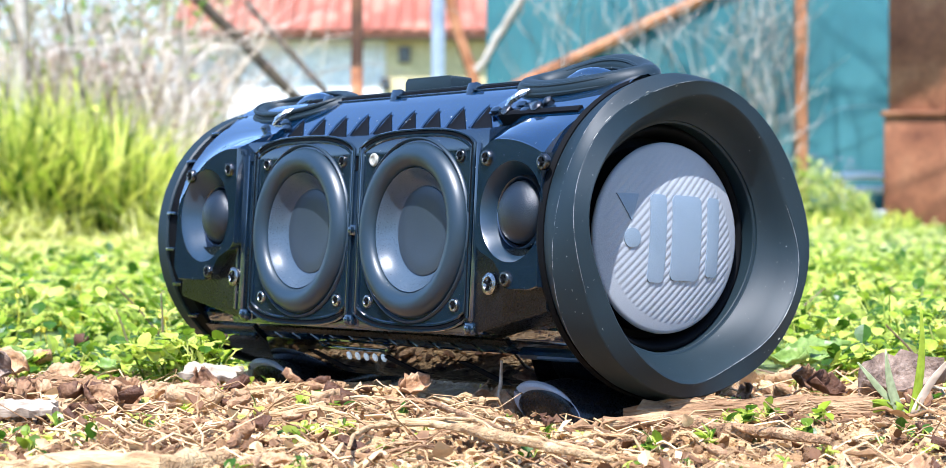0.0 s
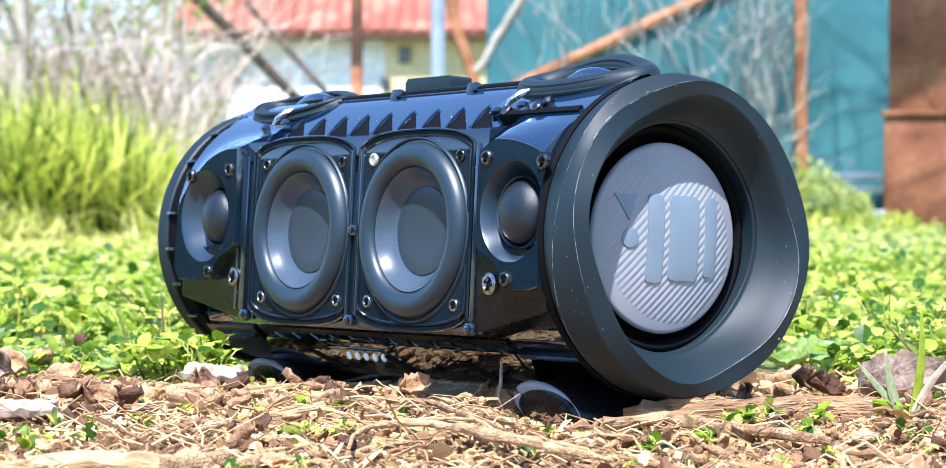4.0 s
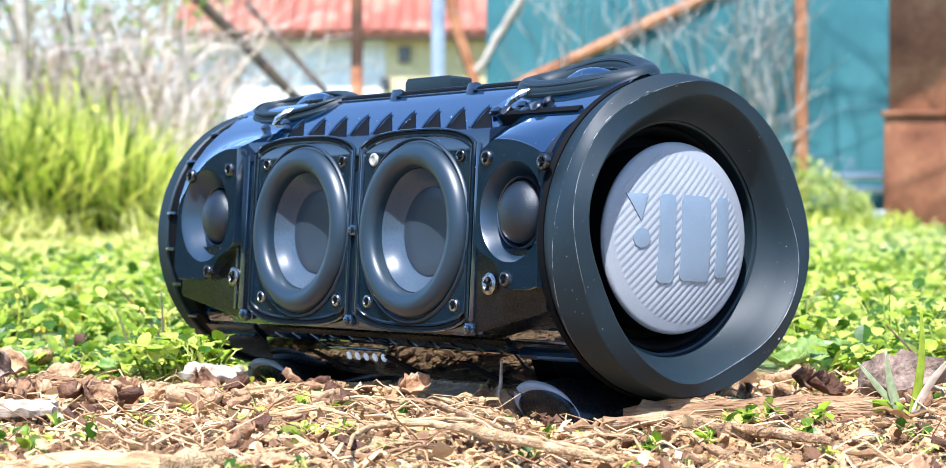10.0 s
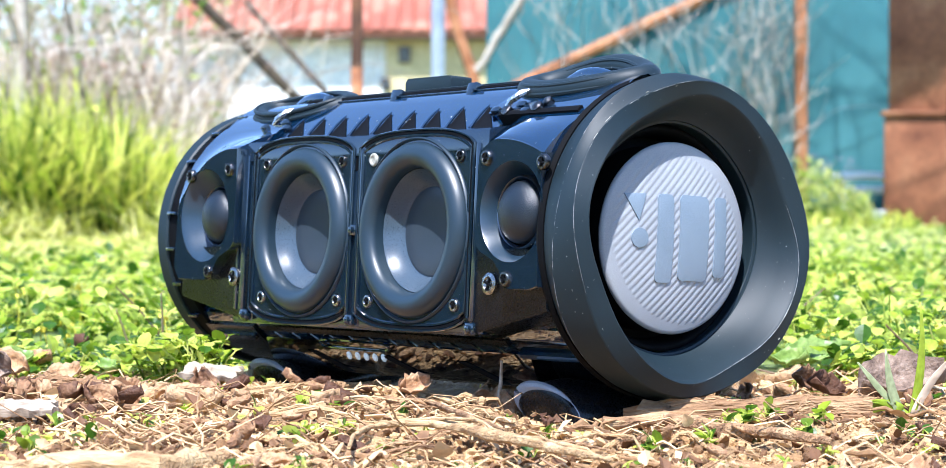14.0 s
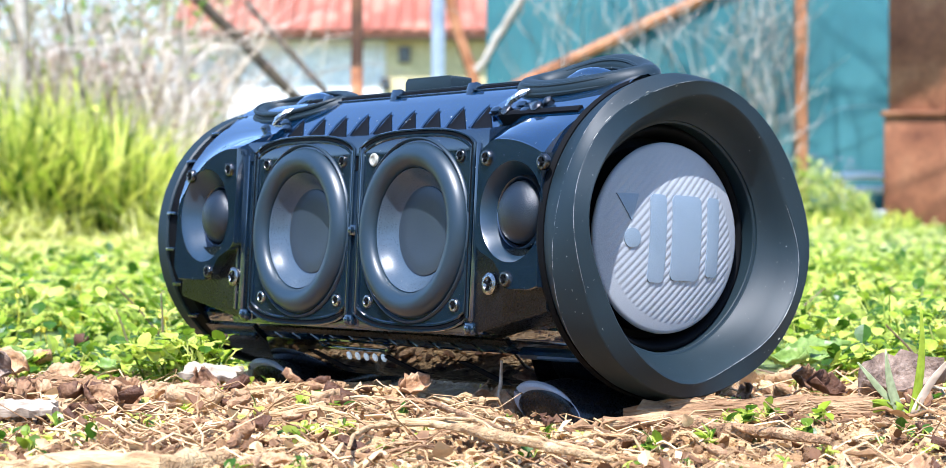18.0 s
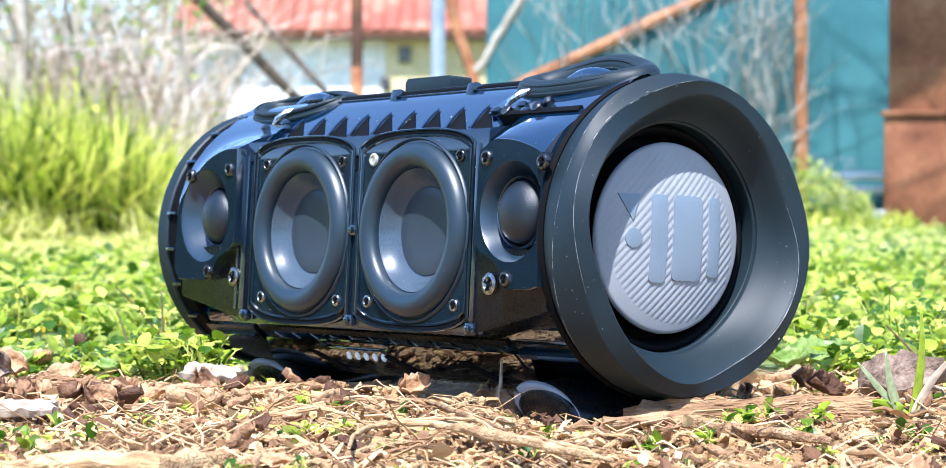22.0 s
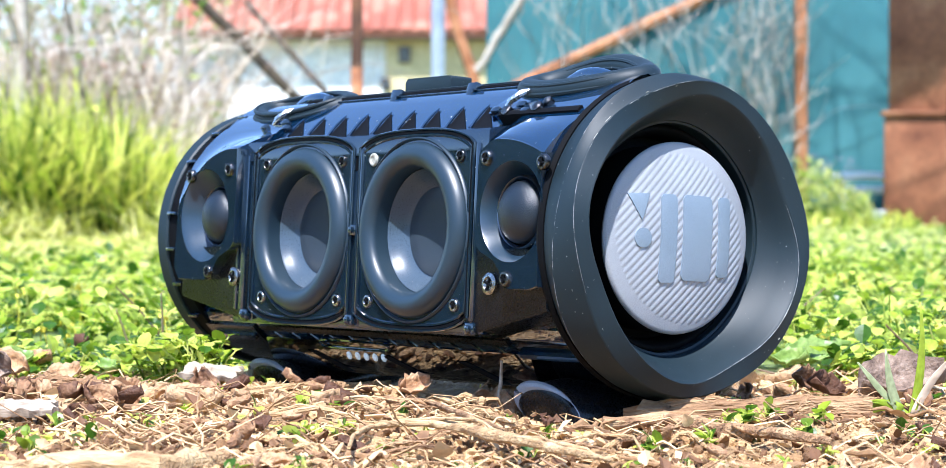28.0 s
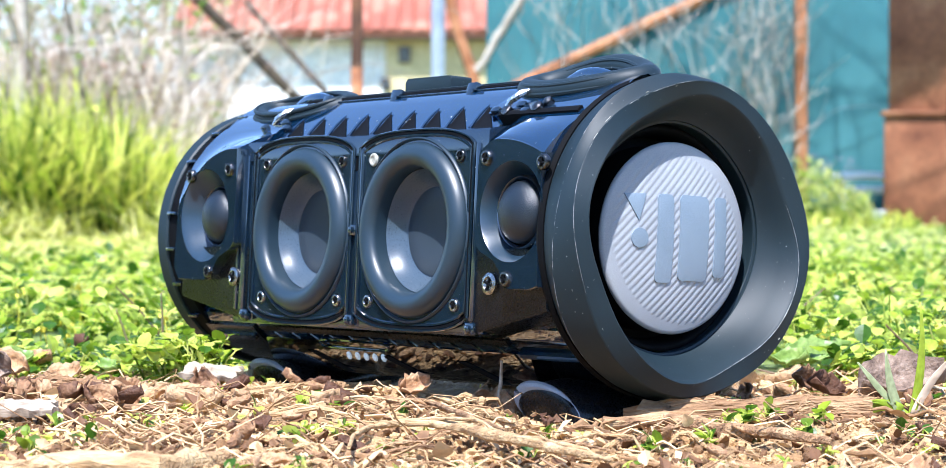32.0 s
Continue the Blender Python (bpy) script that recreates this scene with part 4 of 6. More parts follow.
for _ in range(48):
    y = rng.normal(0.87, 0.06)
    x = rng.uniform(-1, 1) * 0.2
    if under_speaker(x, y) or y < 0.62 or y > 1.0:
        continue
    L, a = 0.03 + 0.06 * rng.random(), rng.normal(0, 0.5)
    z, up, c = mulch(x, y) + 0.001 + 0.003 * rng.random(), rng.normal(0, 0.05), rng.normal(0, 1.4)
    pts = [(x + L * t * math.cos(a + c * t), y + L * t * math.sin(a + c * t), max(z + up * L * t - 0.01 * t * t + 0.045 * L * math.sin(9 * t + 9 * c), mulch(x, y) - 0.001)) for t in (-0.5, -0.35, -0.2, -0.05, 0.1, 0.25, 0.4, 0.5)]
    r = rng.uniform(0.0002, 0.0007)
    stick(straws, pts, r, r * 0.5)
straws.done("straw_litter", STRAW, "pale dry straw and fibre scattered on the soil", "straw")

litter = Pile()
for _ in range(420):
    y = 0.6 + 0.47 * rng.random() ** 0.7
    x = rng.uniform(-1, 1) * (0.25 * y + 0.02)
    if under_speaker(x, y):
        continue
    a, tilt = rng.uniform(0, 6.28), rng.normal(0, 0.45)
    d = (math.cos(a) * math.cos(tilt), math.sin(a) * math.cos(tilt), math.sin(tilt))
    L = 0.003 + 0.010 * rng.random() ** 2.4
    leaf(litter, (x, y, mulch(x, y) + 0.002 + 0.004 * rng.random()), d, (rng.normal(0, 0.4), rng.normal(0, 0.4), 1), L, L * rng.uniform(0.4, 0.9), rng.uniform(-0.4, 0.8), rng.uniform(-0.4, 0.6))
litter.done("leaf_litter", DRYLEAF, "curled brown leaf litter on the soil", "leaf litter")

flakes = Pile()
for _ in range(6400):
    y = 0.59 + 0.49 * rng.random()
    x = rng.uniform(-1, 1) * (0.25 * y + 0.02)
    n, R0 = int(rng.integers(5, 9)), 0.0006 + 0.0021 * rng.random() ** 3
    q = Euler((rng.normal(0, 0.5), rng.normal(0, 0.5), rng.uniform(0, 6.3))).to_matrix()
    c, sx, curl = Vector((x, y, mulch(x, y) + 0.001 + 0.003 * rng.random() ** 2)), rng.uniform(1.0, 2.4), rng.uniform(-0.5, 0.9)
    ring = []
    for k in range(n):
        a, rr = 6.2832 * k / n, R0 * rng.uniform(0.6, 1.15)
        u, w = rr * math.cos(a) * sx, rr * math.sin(a)
        ring.append((u, w, curl * w * w / R0))
    th = R0 * 0.14
    pts = [tuple(c + q @ Vector(p)) for p in ring] + [tuple(c + q @ Vector((p[0] * 0.96, p[1] * 0.96, p[2] - th))) for p in ring] + [tuple(c + q @ Vector((0, 0, 0)))]
    flakes.add(pts, [(k, (k + 1) % n, 2 * n) for k in range(n)] + [(k, n + k, n + (k + 1) % n, (k + 1) % n) for k in range(n)] + [tuple(range(2 * n - 1, n - 1, -1))])
flakes.done("bark_flakes", DRYLEAF, "broken flakes of bark and dry leaf on the soil", "bark")

# chickweed behind and beside the loudspeaker
weeds, stems = Pile(), Pile()
ROUND = ((0, 0.06), (0.16, 0.62), (0.45, 1.0), (0.78, 0.82), (1, 0.12))


def weed_tuft(x, y, h, n, size):
    z0 = mulch(x, y)
    for _ in range(n):
        a = rng.uniform(0, 6.28)
        r = h * rng.random() ** 0.6
        px, py = x + 0.7 * r * math.cos(a), y + 0.7 * r * math.sin(a)
        pz = z0 + h * rng.random() ** 0.7
        el = rng.normal(0.4, 0.5)
        b = rng.uniform(0, 6.28)
        L = size * rng.uniform(0.6, 1.3)
        leaf(weeds, (px, py, pz), (math.cos(b) * math.cos(el), math.sin(b) * math.cos(el), math.sin(el)), (0, 0, 1), L, L * rng.uniform(0.7, 1.05), 0.2, rng.uniform(0, 0.5), ROUND)
        if rng.random() < 0.35:
            stick(stems, [(x, y, z0), ((x + px) / 2, (y + py) / 2, (z0 + pz) / 2 + 0.004), (px, py, pz)], 0.0006, 0.0004, 3)


for _ in range(2300):
    y = 1.04 + 1.7 * rng.random() ** 1.3
    x = rng.uniform(-1, 1) * (0.24 * y + 0.05)
    clump = noise.noise((x * 11, y * 7, 6.2)) + 0.5 * noise.noise((x * 30, y * 20, 2.2))
    if under_speaker(x, y) or (x > -0.12 and x < 0.17 and y < 1.12) or clump < -0.22:
        continue
    weed_tuft(x, y, 0.009 + 0.042 * max(0.1, 0.45 + clump) * rng.random() * min(1.0, (y - 0.96) * 5), 14 if y < 1.6 else 11, 0.0076 if y < 1.4 else 0.0105)
for x, y in ((-0.125, 1.0), (-0.135, 1.02), (-0.15, 1.03), (-0.17, 1.05), (-0.19, 1.06), (-0.115, 0.99), (-0.21, 1.07), (0.165, 1.02), (0.18, 1.04), (0.2, 1.08)):
    weed_tuft(x, y, 0.017, 22, 0.0075)
for x, y in ((-0.122, 1.0), (-0.132, 1.01), (-0.128, 0.992), (-0.15, 1.02), (-0.14, 1.005)):
    weed_tuft(x, y, 0.024, 34, 0.0075)
florets = Pile()
for _ in range(420):
    y = 1.05 + 1.3 * rng.random() ** 1.3
    x = rng.uniform(-1, 1) * 0.23 * y
    if under_speaker(x, y) or noise.noise((x * 8, y * 8, 9)) < 0:
        continue
    z = mulch(x, y) + rng.uniform(0.012, 0.034)
    stick(florets, [(x, y, mulch(x, y)), (x + 0.002, y, z * 0.6), (x, y, z)], 0.0004, 0.0003, 3)
    for _ in range(7):
        q = rng.normal(0, 0.0028, 3)
        leaf(florets, (x + q[0], y + q[1], z + q[2]), rng.normal(0, 1, 3), (0, 0, 1), 0.0032, 0.0026)
florets.done("yellow_florets", YELLOW, "tiny yellow-green florets among the chickweed", "flowers")
deadstems = Pile()
for _ in range(60):
    y = 1.0 + 0.7 * rng.random()
    x = rng.uniform(-1, 1) * 0.23 * y
    if under_speaker(x, y):
        continue
    L, a, up = rng.uniform(0.015, 0.045), rng.uniform(0, 6.28), rng.uniform(0.2, 1.6)
    stick(deadstems, [(x + L * t * math.cos(a), y + L * t * math.sin(a), mulch(x, y) + L * up * t * (1 - 0.2 * t)) for t in (0, 0.3, 0.6, 1)], 0.0009, 0.0004, 5)
deadstems.done("dead_weed_stems", DRYSTALK, "dead brown stems standing among the weeds", "weeds")
for _ in range(120):
    y = rng.uniform(0.62, 0.98)
    x = rng.uniform(-1, 1) * 0.24 * y
    if not under_speaker(x, y):
        weed_tuft(x, y, 0.005, 4, 0.0045)
for x, y in ((0.0997, 0.800), (0.108, 0.806), (0.092, 0.79), (0.118, 0.785), (0.083, 0.765), (0.060, 0.752), (0.128, 0.81), (0.098, 0.795)):
    weed_tuft(x, y, 0.005, 10, 0.005)
weeds.done("chickweed", WEED, "bright green low chickweed leaves in sunlight", "weeds")
stems.done("weed_stems", LAWN, "thin green weed stems", "weeds")

lawn = Pile()
for _ in range(9000):
    y = 1.7 + 8 * rng.random() ** 1.6
    x = rng.uniform(-1, 1) * (0.24 * y + 0.1)
    a = rng.uniform(0, 6.28)
    blade(lawn, (x, y, mulch(x, y)), (math.cos(a), math.sin(a)), rng.uniform(0.012, 0.03), rng.uniform(0.003, 0.006) * (1 + 0.25 * y), rng.uniform(0.6, 1.6), 3)
for _ in range(9000):
    y = 1.5 + 5.5 * rng.random() ** 1.5
    x = rng.uniform(-1, 1) * (0.24 * y + 0.1)
    if noise.noise((x * 5, y * 2.2, 4.4)) + 0.5 * noise.noise((x * 15, y * 6, 1.4)) < -0.12:
        continue
    b = rng.uniform(0, 6.28)
    L = rng.uniform(0.008, 0.014) * (0.7 + 0.25 * y)
    leaf(lawn, (x, y, mulch(x, y) + rng.uniform(0.004, 0.024)), (math.cos(b), math.sin(b), rng.normal(0.2, 0.3)), (0, 0, 1), L, L * 0.8, 0.2, 0.3, ROUND)
for _ in range(6000):
    y = rng.uniform(1.3, 8.5)
    x = rng.uniform(-3.2, 3.2)
    a = rng.uniform(0, 6.28)
    blade(lawn, (x, y, mulch(x, y)), (math.cos(a), math.sin(a)), rng.uniform(0.015, 0.035), rng.uniform(0.006, 0.014), rng.uniform(0.6, 1.6), 3)
for _ in range(7000):
    # short grass before, beside and behind the camera, past the bare patch
    a, r = rng.uniform(0, 6.283), 0.45 + 2.6 * rng.random() ** 0.8
    x, y = r * math.sin(a) * 1.1, 0.75 + r * math.cos(a)
    if y > 0.52 and abs(x) < 0.27 * y + 0.05 or math.hypot(x / 0.62, (y - 0.8) / 0.3) < 1.0 or math.hypot(x, y) < 0.12:
        continue
    b = rng.uniform(0, 6.28)
    blade(lawn, (x, y, mulch(x, y)), (math.cos(b), math.sin(b)), rng.uniform(0.010, 0.02), rng.uniform(0.006, 0.014), rng.uniform(0.6, 1.6), 3)
lawn.done("lawn", LAWN, "short sunlit green lawn", "grass")

daisies = Pile()
for _ in range(26):
    y = 1.5 + 2.5 * rng.random()
    x, z = rng.uniform(-0.2, 0.2) * y, rng.uniform(0.03, 0.05)
    for k in range(6):
        a = k * 1.047
        leaf(daisies, (x, y, z), (math.cos(a), math.sin(a), 0.3), (0, 0, 1), 0.006, 0.004)
daisies.done("small_flowers", BLOSSOM, "tiny pale blossoms among the weeds", "flowers")

tall = Pile()
for _ in range(8600):
    y = 4.0 + 2.4 * rng.random() ** 1.2
    x = -0.214 * y - 0.05 + 0.098 * y * rng.random() ** 1.2
    a = rng.uniform(0, 6.28)
    L = rng.uniform(0.15, 0.44) * (1.18 - 0.58 * min(1, (x / y + 0.214) / 0.085))
    x += 0.05 * noise.noise((x * 6, y * 3, 2))
    blade(tall, (x, y, 0), (math.cos(a), math.sin(a)), L * (0.75 + 0.6 * noise.noise((x * 5, y * 4, 9))), rng.uniform(0.004, 0.009), 0.1 + 1.7 * rng.random() ** 1.4, 4)
for _ in range(700):
    y = rng.uniform(5.8, 6.8)
    x = rng.uniform(0.115, 0.2) * y
    a = rng.uniform(0, 6.28)
    blade(tall, (x, y, 0), (math.cos(a), math.sin(a)), rng.uniform(0.03, 0.08), rng.uniform(0.005, 0.012), rng.uniform(0.3, 1.2), 4)
for _ in range(1500):
    y = rng.uniform(4.3, 6.3)
    x = -0.214 * y - 0.05 + 0.1 * y * rng.random() ** 1.1
    z = (0.04 + 0.3 * rng.random()) * (1.1 - 0.6 * min(1, (x / y + 0.214) / 0.085)) * (0.8 + 0.7 * noise.noise((x * 5, y * 4, 3)))
    d = rng.normal(0, 1, 3)
    leaf(tall, (x, y, z), d, (0, 0, 1), rng.uniform(0.014, 0.034), rng.uniform(0.01, 0.02))
# low, pale, matted grass lying before the tall stand
matted = Pile()
for _ in range(5200):
    y = rng.uniform(2.6, 4.5)
    x = -0.222 * y - 0.04 + 0.115 * y * rng.random()
    a = rng.uniform(0, 6.28)
    blade(matted, (x, y, mulch(x, y)), (math.cos(a), math.sin(a)), rng.uniform(0.02, 0.055) * (0.8 + 0.7 * noise.noise((x * 6, y * 5, 8))), rng.uniform(0.006, 0.013), rng.uniform(0.7, 1.9), 4)
for _ in range(1500):
    y = rng.uniform(3.7, 4.5)
    x = -0.222 * y - 0.04 + 0.115 * y * rng.random()
    if noise.noise((x * 7, y * 4, 5)) < -0.05:
        continue
    a = rng.uniform(0, 6.28)
    blade(matted, (x, y, mulch(x, y)), (math.cos(a), math.sin(a)), rng.uniform(0.05, 0.15), rng.uniform(0.004, 0.009), rng.uniform(0.4, 1.8), 4)
matted.done("matted_grass", MATTED, "low matted yellow-green grass in full sun", "grass")
drygrass = Pile()
for _ in range(700):
    y = rng.uniform(5.2, 6.3)
    x = -0.214 * y - 0.05 + 0.11 * y * rng.random()
    if noise.noise((x * 5, y * 3, 12)) < 0:
        continue
    a = rng.uniform(0, 6.28)
    blade(drygrass, (x, y, 0), (math.cos(a), math.sin(a)), rng.uniform(0.06, 0.24), rng.uniform(0.003, 0.006), rng.uniform(0.2, 1.2), 4)
for _ in range(1000):
    y = rng.uniform(6.0, 6.7)
    x = rng.uniform(-0.222, -0.124) * y
    a = rng.uniform(0, 6.28)
    blade(drygrass, (x, y, 0), (math.cos(a), math.sin(a)), rng.uniform(0.2, 0.62) * (0.8 + 0.5 * noise.noise((x * 4, y, 5))), rng.uniform(0.004, 0.010), rng.uniform(0.05, 0.6), 4)
drygrass.done("dry_grass", DRYSTALK, "dry straw-coloured blades in the tall grass", "grass")
tall.done("tall_grass", TALL, "tall unmown green grass before the thicket", "grass")

# ---- thicket of dry stalks along the garden's edge ----
def wander(p, way, length, jig, seg=6):
    p, way = Vector(p), Vector(way).normalized()
    out = [p.copy()]
    for _ in range(seg):
        way = (way + Vector(rng.normal(0, jig, 3))).normalized()
        p = p + way * (length / seg)
        out.append(p.copy())
    return out


dry = Pile()
for k in range(900):
    y = rng.uniform(6.2, 8.5)
    x = rng.uniform(-0.225, -0.124 if k % 14 else -0.06) * y
    stick(dry, wander((x, y, 0), (rng.normal(0, 0.25), rng.normal(0, 0.1), 1), rng.uniform(0.25, 0.95), 0.16), rng.uniform(0.002, 0.006), 0.0012, 3)
dry.done("dry_thicket", DRYSTALK, "tangled pale dry stalks and vines along the fence", "thicket")


vines = Pile()
for k in range(300):
    y = rng.uniform(6.72, 6.96)
    x = rng.uniform(0.02, 0.146) * y if k % 3 else rng.normal(0.128, 0.009) * y
    stick(vines, wander((x, y, rng.uniform(0, 0.7)), (rng.normal(0.0, 0.3 if k % 3 else 0.12), rng.normal(0, 0.04), 1), rng.uniform(0.15, 0.5), 0.2, 8), rng.uniform(0.001, 0.0028), 0.0008, 3)
vines.done("dry_vines", VINE, "dry grey-brown vines climbing before the screen", "vines")

twigs = Pile()
for _ in range(420):
    y = rng.uniform(6.4, 8.8)
    x = rng.uniform(-0.225, -0.128) * y
    stick(twigs, wander((x, y, rng.uniform(0, 0.5)), (rng.normal(0, 0.7), rng.normal(0, 0.2), rng.uniform(0.4, 1.2)), rng.uniform(0.3, 0.9), 0.3, 7), rng.uniform(0.0015, 0.004), 0.001, 3)
twigs.done("bare_twigs", TWIG, "tangle of bare grey-brown twigs in the thicket", "thicket")

buds = Pile()
for _ in range(480):
    y = rng.uniform(6.0, 7.4)
    x = rng.uniform(-0.22, -0.115) * y
    z = 0.05 + 0.7 * rng.random() ** 1.4
    c = noise.noise((x * 3, z * 4, 7))
    if c < -0.05:
        continue
    leaf(buds, (x, y, z), rng.normal(0, 1, 3), rng.normal(0, 1, 3), rng.uniform(0.02, 0.04), rng.uniform(0.012, 0.024))
for _ in range(420):
    y = rng.uniform(6.4, 7.6)
    x = rng.uniform(-0.185, -0.11) * y
    z = rng.uniform(0.6, 0.9)
    if noise.noise((x * 4, z * 5, 3)) < 0.0:
        continue
    leaf(buds, (x, y, z), rng.normal(0, 1, 3), rng.normal(0, 1, 3), rng.uniform(0.02, 0.04), rng.uniform(0.012, 0.024))
buds.done("thicket_leaves", LEAFTREE, "young yellow-green leaves sprouting in the thicket", "leaves")


def bare_tree(x, y, r, h, lean, mat, label, limbs=9):
    t = thing("bare_tree", None, None, label, "tree", m=pose(x, y, 0))
    b = bmesh.new()
    tr = wander((0, 0, -0.02), (lean, 0, 1), h, 0.07, 9)
    tube(b, tr, [r * (1 - 0.6 * i / 9) for i in range(10)], 10)
    part("trunk", b, mat, t)
    for k in range(limbs):
        p = tr[2 + k % 7]
        b = bmesh.new()
        lim = wander(p, (rng.normal(0, 1), rng.normal(0, 0.6), rng.uniform(0.2, 1)), rng.uniform(0.3, 0.7), 0.25, 6)
        tube(b, lim, [r * 0.35 * (1 - 0.8 * i / 6) for i in range(7)], 6)
        for _ in range(3):
            q = lim[int(rng.integers(2, 6))]
            tube(b, wander(q, (rng.normal(0, 1), rng.normal(0, 0.6), rng.uniform(0, 1)), 0.25, 0.3, 4), [r * 0.12, r * 0.1, r * 0.08, r * 0.06, r * 0.03], 4)
        part("limb", b, mat, t)
    return t


bare_tree(-1.2980, 6.3, 0.028, 1.6, 0.0, PALETRUNK, "pale bare trunk in the thicket")
bare_tree(-1.1705, 6.6, 0.022, 1.6, 0.05, PALETRUNK, "slim bare brown trunk in the thicket")
bare_tree(-1.3458, 7.2, 0.012, 1.5, -0.12, PALETRUNK, "thin pale leaning sapling in the thicket", 5)


# Out of view; placed so its branches' shadows fall on screen and sheet.
shade_tree = bare_tree(2.28, 5.79, 0.05, 3.2, -0.05, TRUNK, "bare tree standing beside the fence", 0)
for k in range(16):
    b = bmesh.new()
    lim = wander((0, 0, 1.75 + 0.06 * k), (-1, rng.normal(0.0, 0.12), rng.uniform(0.0, 0.45)), rng.uniform(1.1, 1.9), 0.12, 8)
    tube(b, lim, [0.010 * (1 - 0.1 * i) for i in range(9)], 6)
    for _ in range(5):
        q = lim[int(rng.integers(2, 8))]
        tube(b, wander(q, (rng.normal(-0.4, 0.8), rng.normal(0, 0.6), rng.uniform(-0.1, 0.8)), 0.4, 0.25, 4), [0.005, 0.004, 0.004, 0.003, 0.002], 4)
    part("limb", b, TRUNK, shade_tree)
# Unseen limb added and sized to shade the sheet's upper panel.
b = bmesh.new()
tube(b, [(-0.12, 0, 3.15), (-0.45, 0, 2.92), (-0.8, 0, 2.5), (-1.08, 0, 2.15), (-1.34, 0, 1.9)], [0.06, 0.10, 0.12, 0.12, 0.10], 12)
part("limb", b, TRUNK, shade_tree, "unseen thick drooping limb added to shade the rusty sheet")


def beam(name, a, b_, r, mat, label, category, n=8, squash=1.0):
    b = bmesh.new()
    a, b_ = Vector(a), Vector(b_)
    pts = [a.lerp(b_, k / 8) + Vector(rng.normal(0, r * 0.12, 3)) for k in range(9)]
    tube(b, [p - a for p in pts], r, n, squash)
    return thing(name, b, mat, label, category, m=pose(*a))


# dark fallen limb and props of the fence
beam("leaning_limb", (-0.4506, 6.9000, 0.3046), (-0.8729, 6.6000, 0.7369), 0.018, TRUNK, "dark bare limb leaning against the fence", "branch")
beam("leaning_branch", (-0.470, 7.2, 0.422), (-0.74, 7.2, 0.73), 0.010, TRUNK, "thin brown branch leaning before the white wall", "branch")
beam("rusty_prop", (0.0324, 7.4000, 0.3711), (-0.0991, 7.4000, 0.8362), 0.019, RUST, "rusty steel prop leaning on the fence", "pole")
beam("fence_brace", (0.1070, 6.9900, 0.4316), (1.2148, 6.9900, 0.9569), 0.019, RUST, "rusty diagonal fence brace", "pole")
beam("pale_branch", (0.0115, 7.0000, 0.4895), (0.1836, 7.0000, 0.7764), 0.012, PALETRUNK, "pale leaning branch beside the screen", "branch")
post = thing("fence_post", None, None, "rusty square steel fence post", "fence post", group="fence posts", m=pose(-0.3620, 6.9, 0))
b = bmesh.new()
box(b, (0, 0, 0.75), (0.036, 0.036, 1.5), 0.004)
part("tube", b, RUST, post)
b = bmesh.new()
box(b, (0, 0, 1.51), (0.042, 0.042, 0.01), 0.002)
part("end_cap", b, RUST, post)
for o in post.children:
    o.data = o.data.copy()
    o.data.materials[0] = RUST_DARK
copied = copy_thing(post, pose(1.0368, 6.962, 0, 0, -0.5, 0))
for o in copied.children:
    o.data = o.data.copy()
    o.data.materials[0] = RUST

b = bmesh.new()
box(b, (0, 0, 0.25), (0.0375, 0.0375, 0.5), 0.004)
part("rusty_foot", b, RUST, post, "orange rusted lower length")

# teal privacy screen hung on the fence, in three sagging lengths
def screen(x0, x1, y, z1, label):
    n, m = 40, 24
    v, f = [], []
    for j in range(m + 1):
        for i in range(n + 1):
            x, z = x0 + (x1 - x0) * i / n, 0.03 + (z1 - 0.03) * j / m
            v.append((x - x0, 0.012 * noise.noise((x * 3, z * 1.2, 5)) + 0.004 * noise.noise((x * 14, z * 5, 8)), z))
    for j in range(m):
        for i in range(n):
            a = j * (n + 1) + i
            f.append((a, a + 1, a + n + 2, a + n + 1))
    rail = thing("privacy_screen", None, None, label, "fence screen", m=pose(x0, y, 0))
    ob = raw("cloth", v, f, TEAL, True)
    ob.parent = rail
    hem = bmesh.new()
    tube(hem, [(0, 0.0, z1 + 0.01), ((x1 - x0) / 2, 0.004, z1 + 0.006), (x1 - x0, 0, z1 + 0.01)], 0.012, 8)
    part("top_hem", hem, TEAL, rail)
    for i in range(6):
        hem = bmesh.new()
        box(hem, ((x1 - x0) * (i + 0.5) / 6, -0.008, z1 - 0.05), (0.012, 0.02, 0.05), 0.003)
        part("tie", hem, TRUNK, rail)
    mod = ob.modifiers.new("thickness", 'SOLIDIFY')
    mod.thickness = 0.003
    return rail


screen(0.0421, 1.0291, 7.0, 1.5, "teal woven privacy screen behind dry vines")
screen(1.0559, 1.3505, 7.0, 1.5, "clean teal privacy screen beside the rusty sheet")

# rusty sheet metal cover
cover = thing("sheet_metal_cover", None, None, "rusty brown sheet metal cover standing on the grass", "metal sheet", m=pose(1.3635, 6.6, 0))
b = bmesh.new()
box(b, (0.1, 0.008, 0.5205), (0.44, 0.016, 0.385), 0.004)
part("upper_panel", b, RUSTSHEET, cover)
b = bmesh.new()
box(b, (0.085, 0.0, 0.1650), (0.44, 0.016, 0.36), 0.004)
part("lower_panel", b, RUSTSHEET, cover)
b = bmesh.new()
box(b, (0.085, -0.002, 0.3437), (0.46, 0.04, 0.014), 0.004)
part("folded_seam", b, RUSTSHEET, cover)

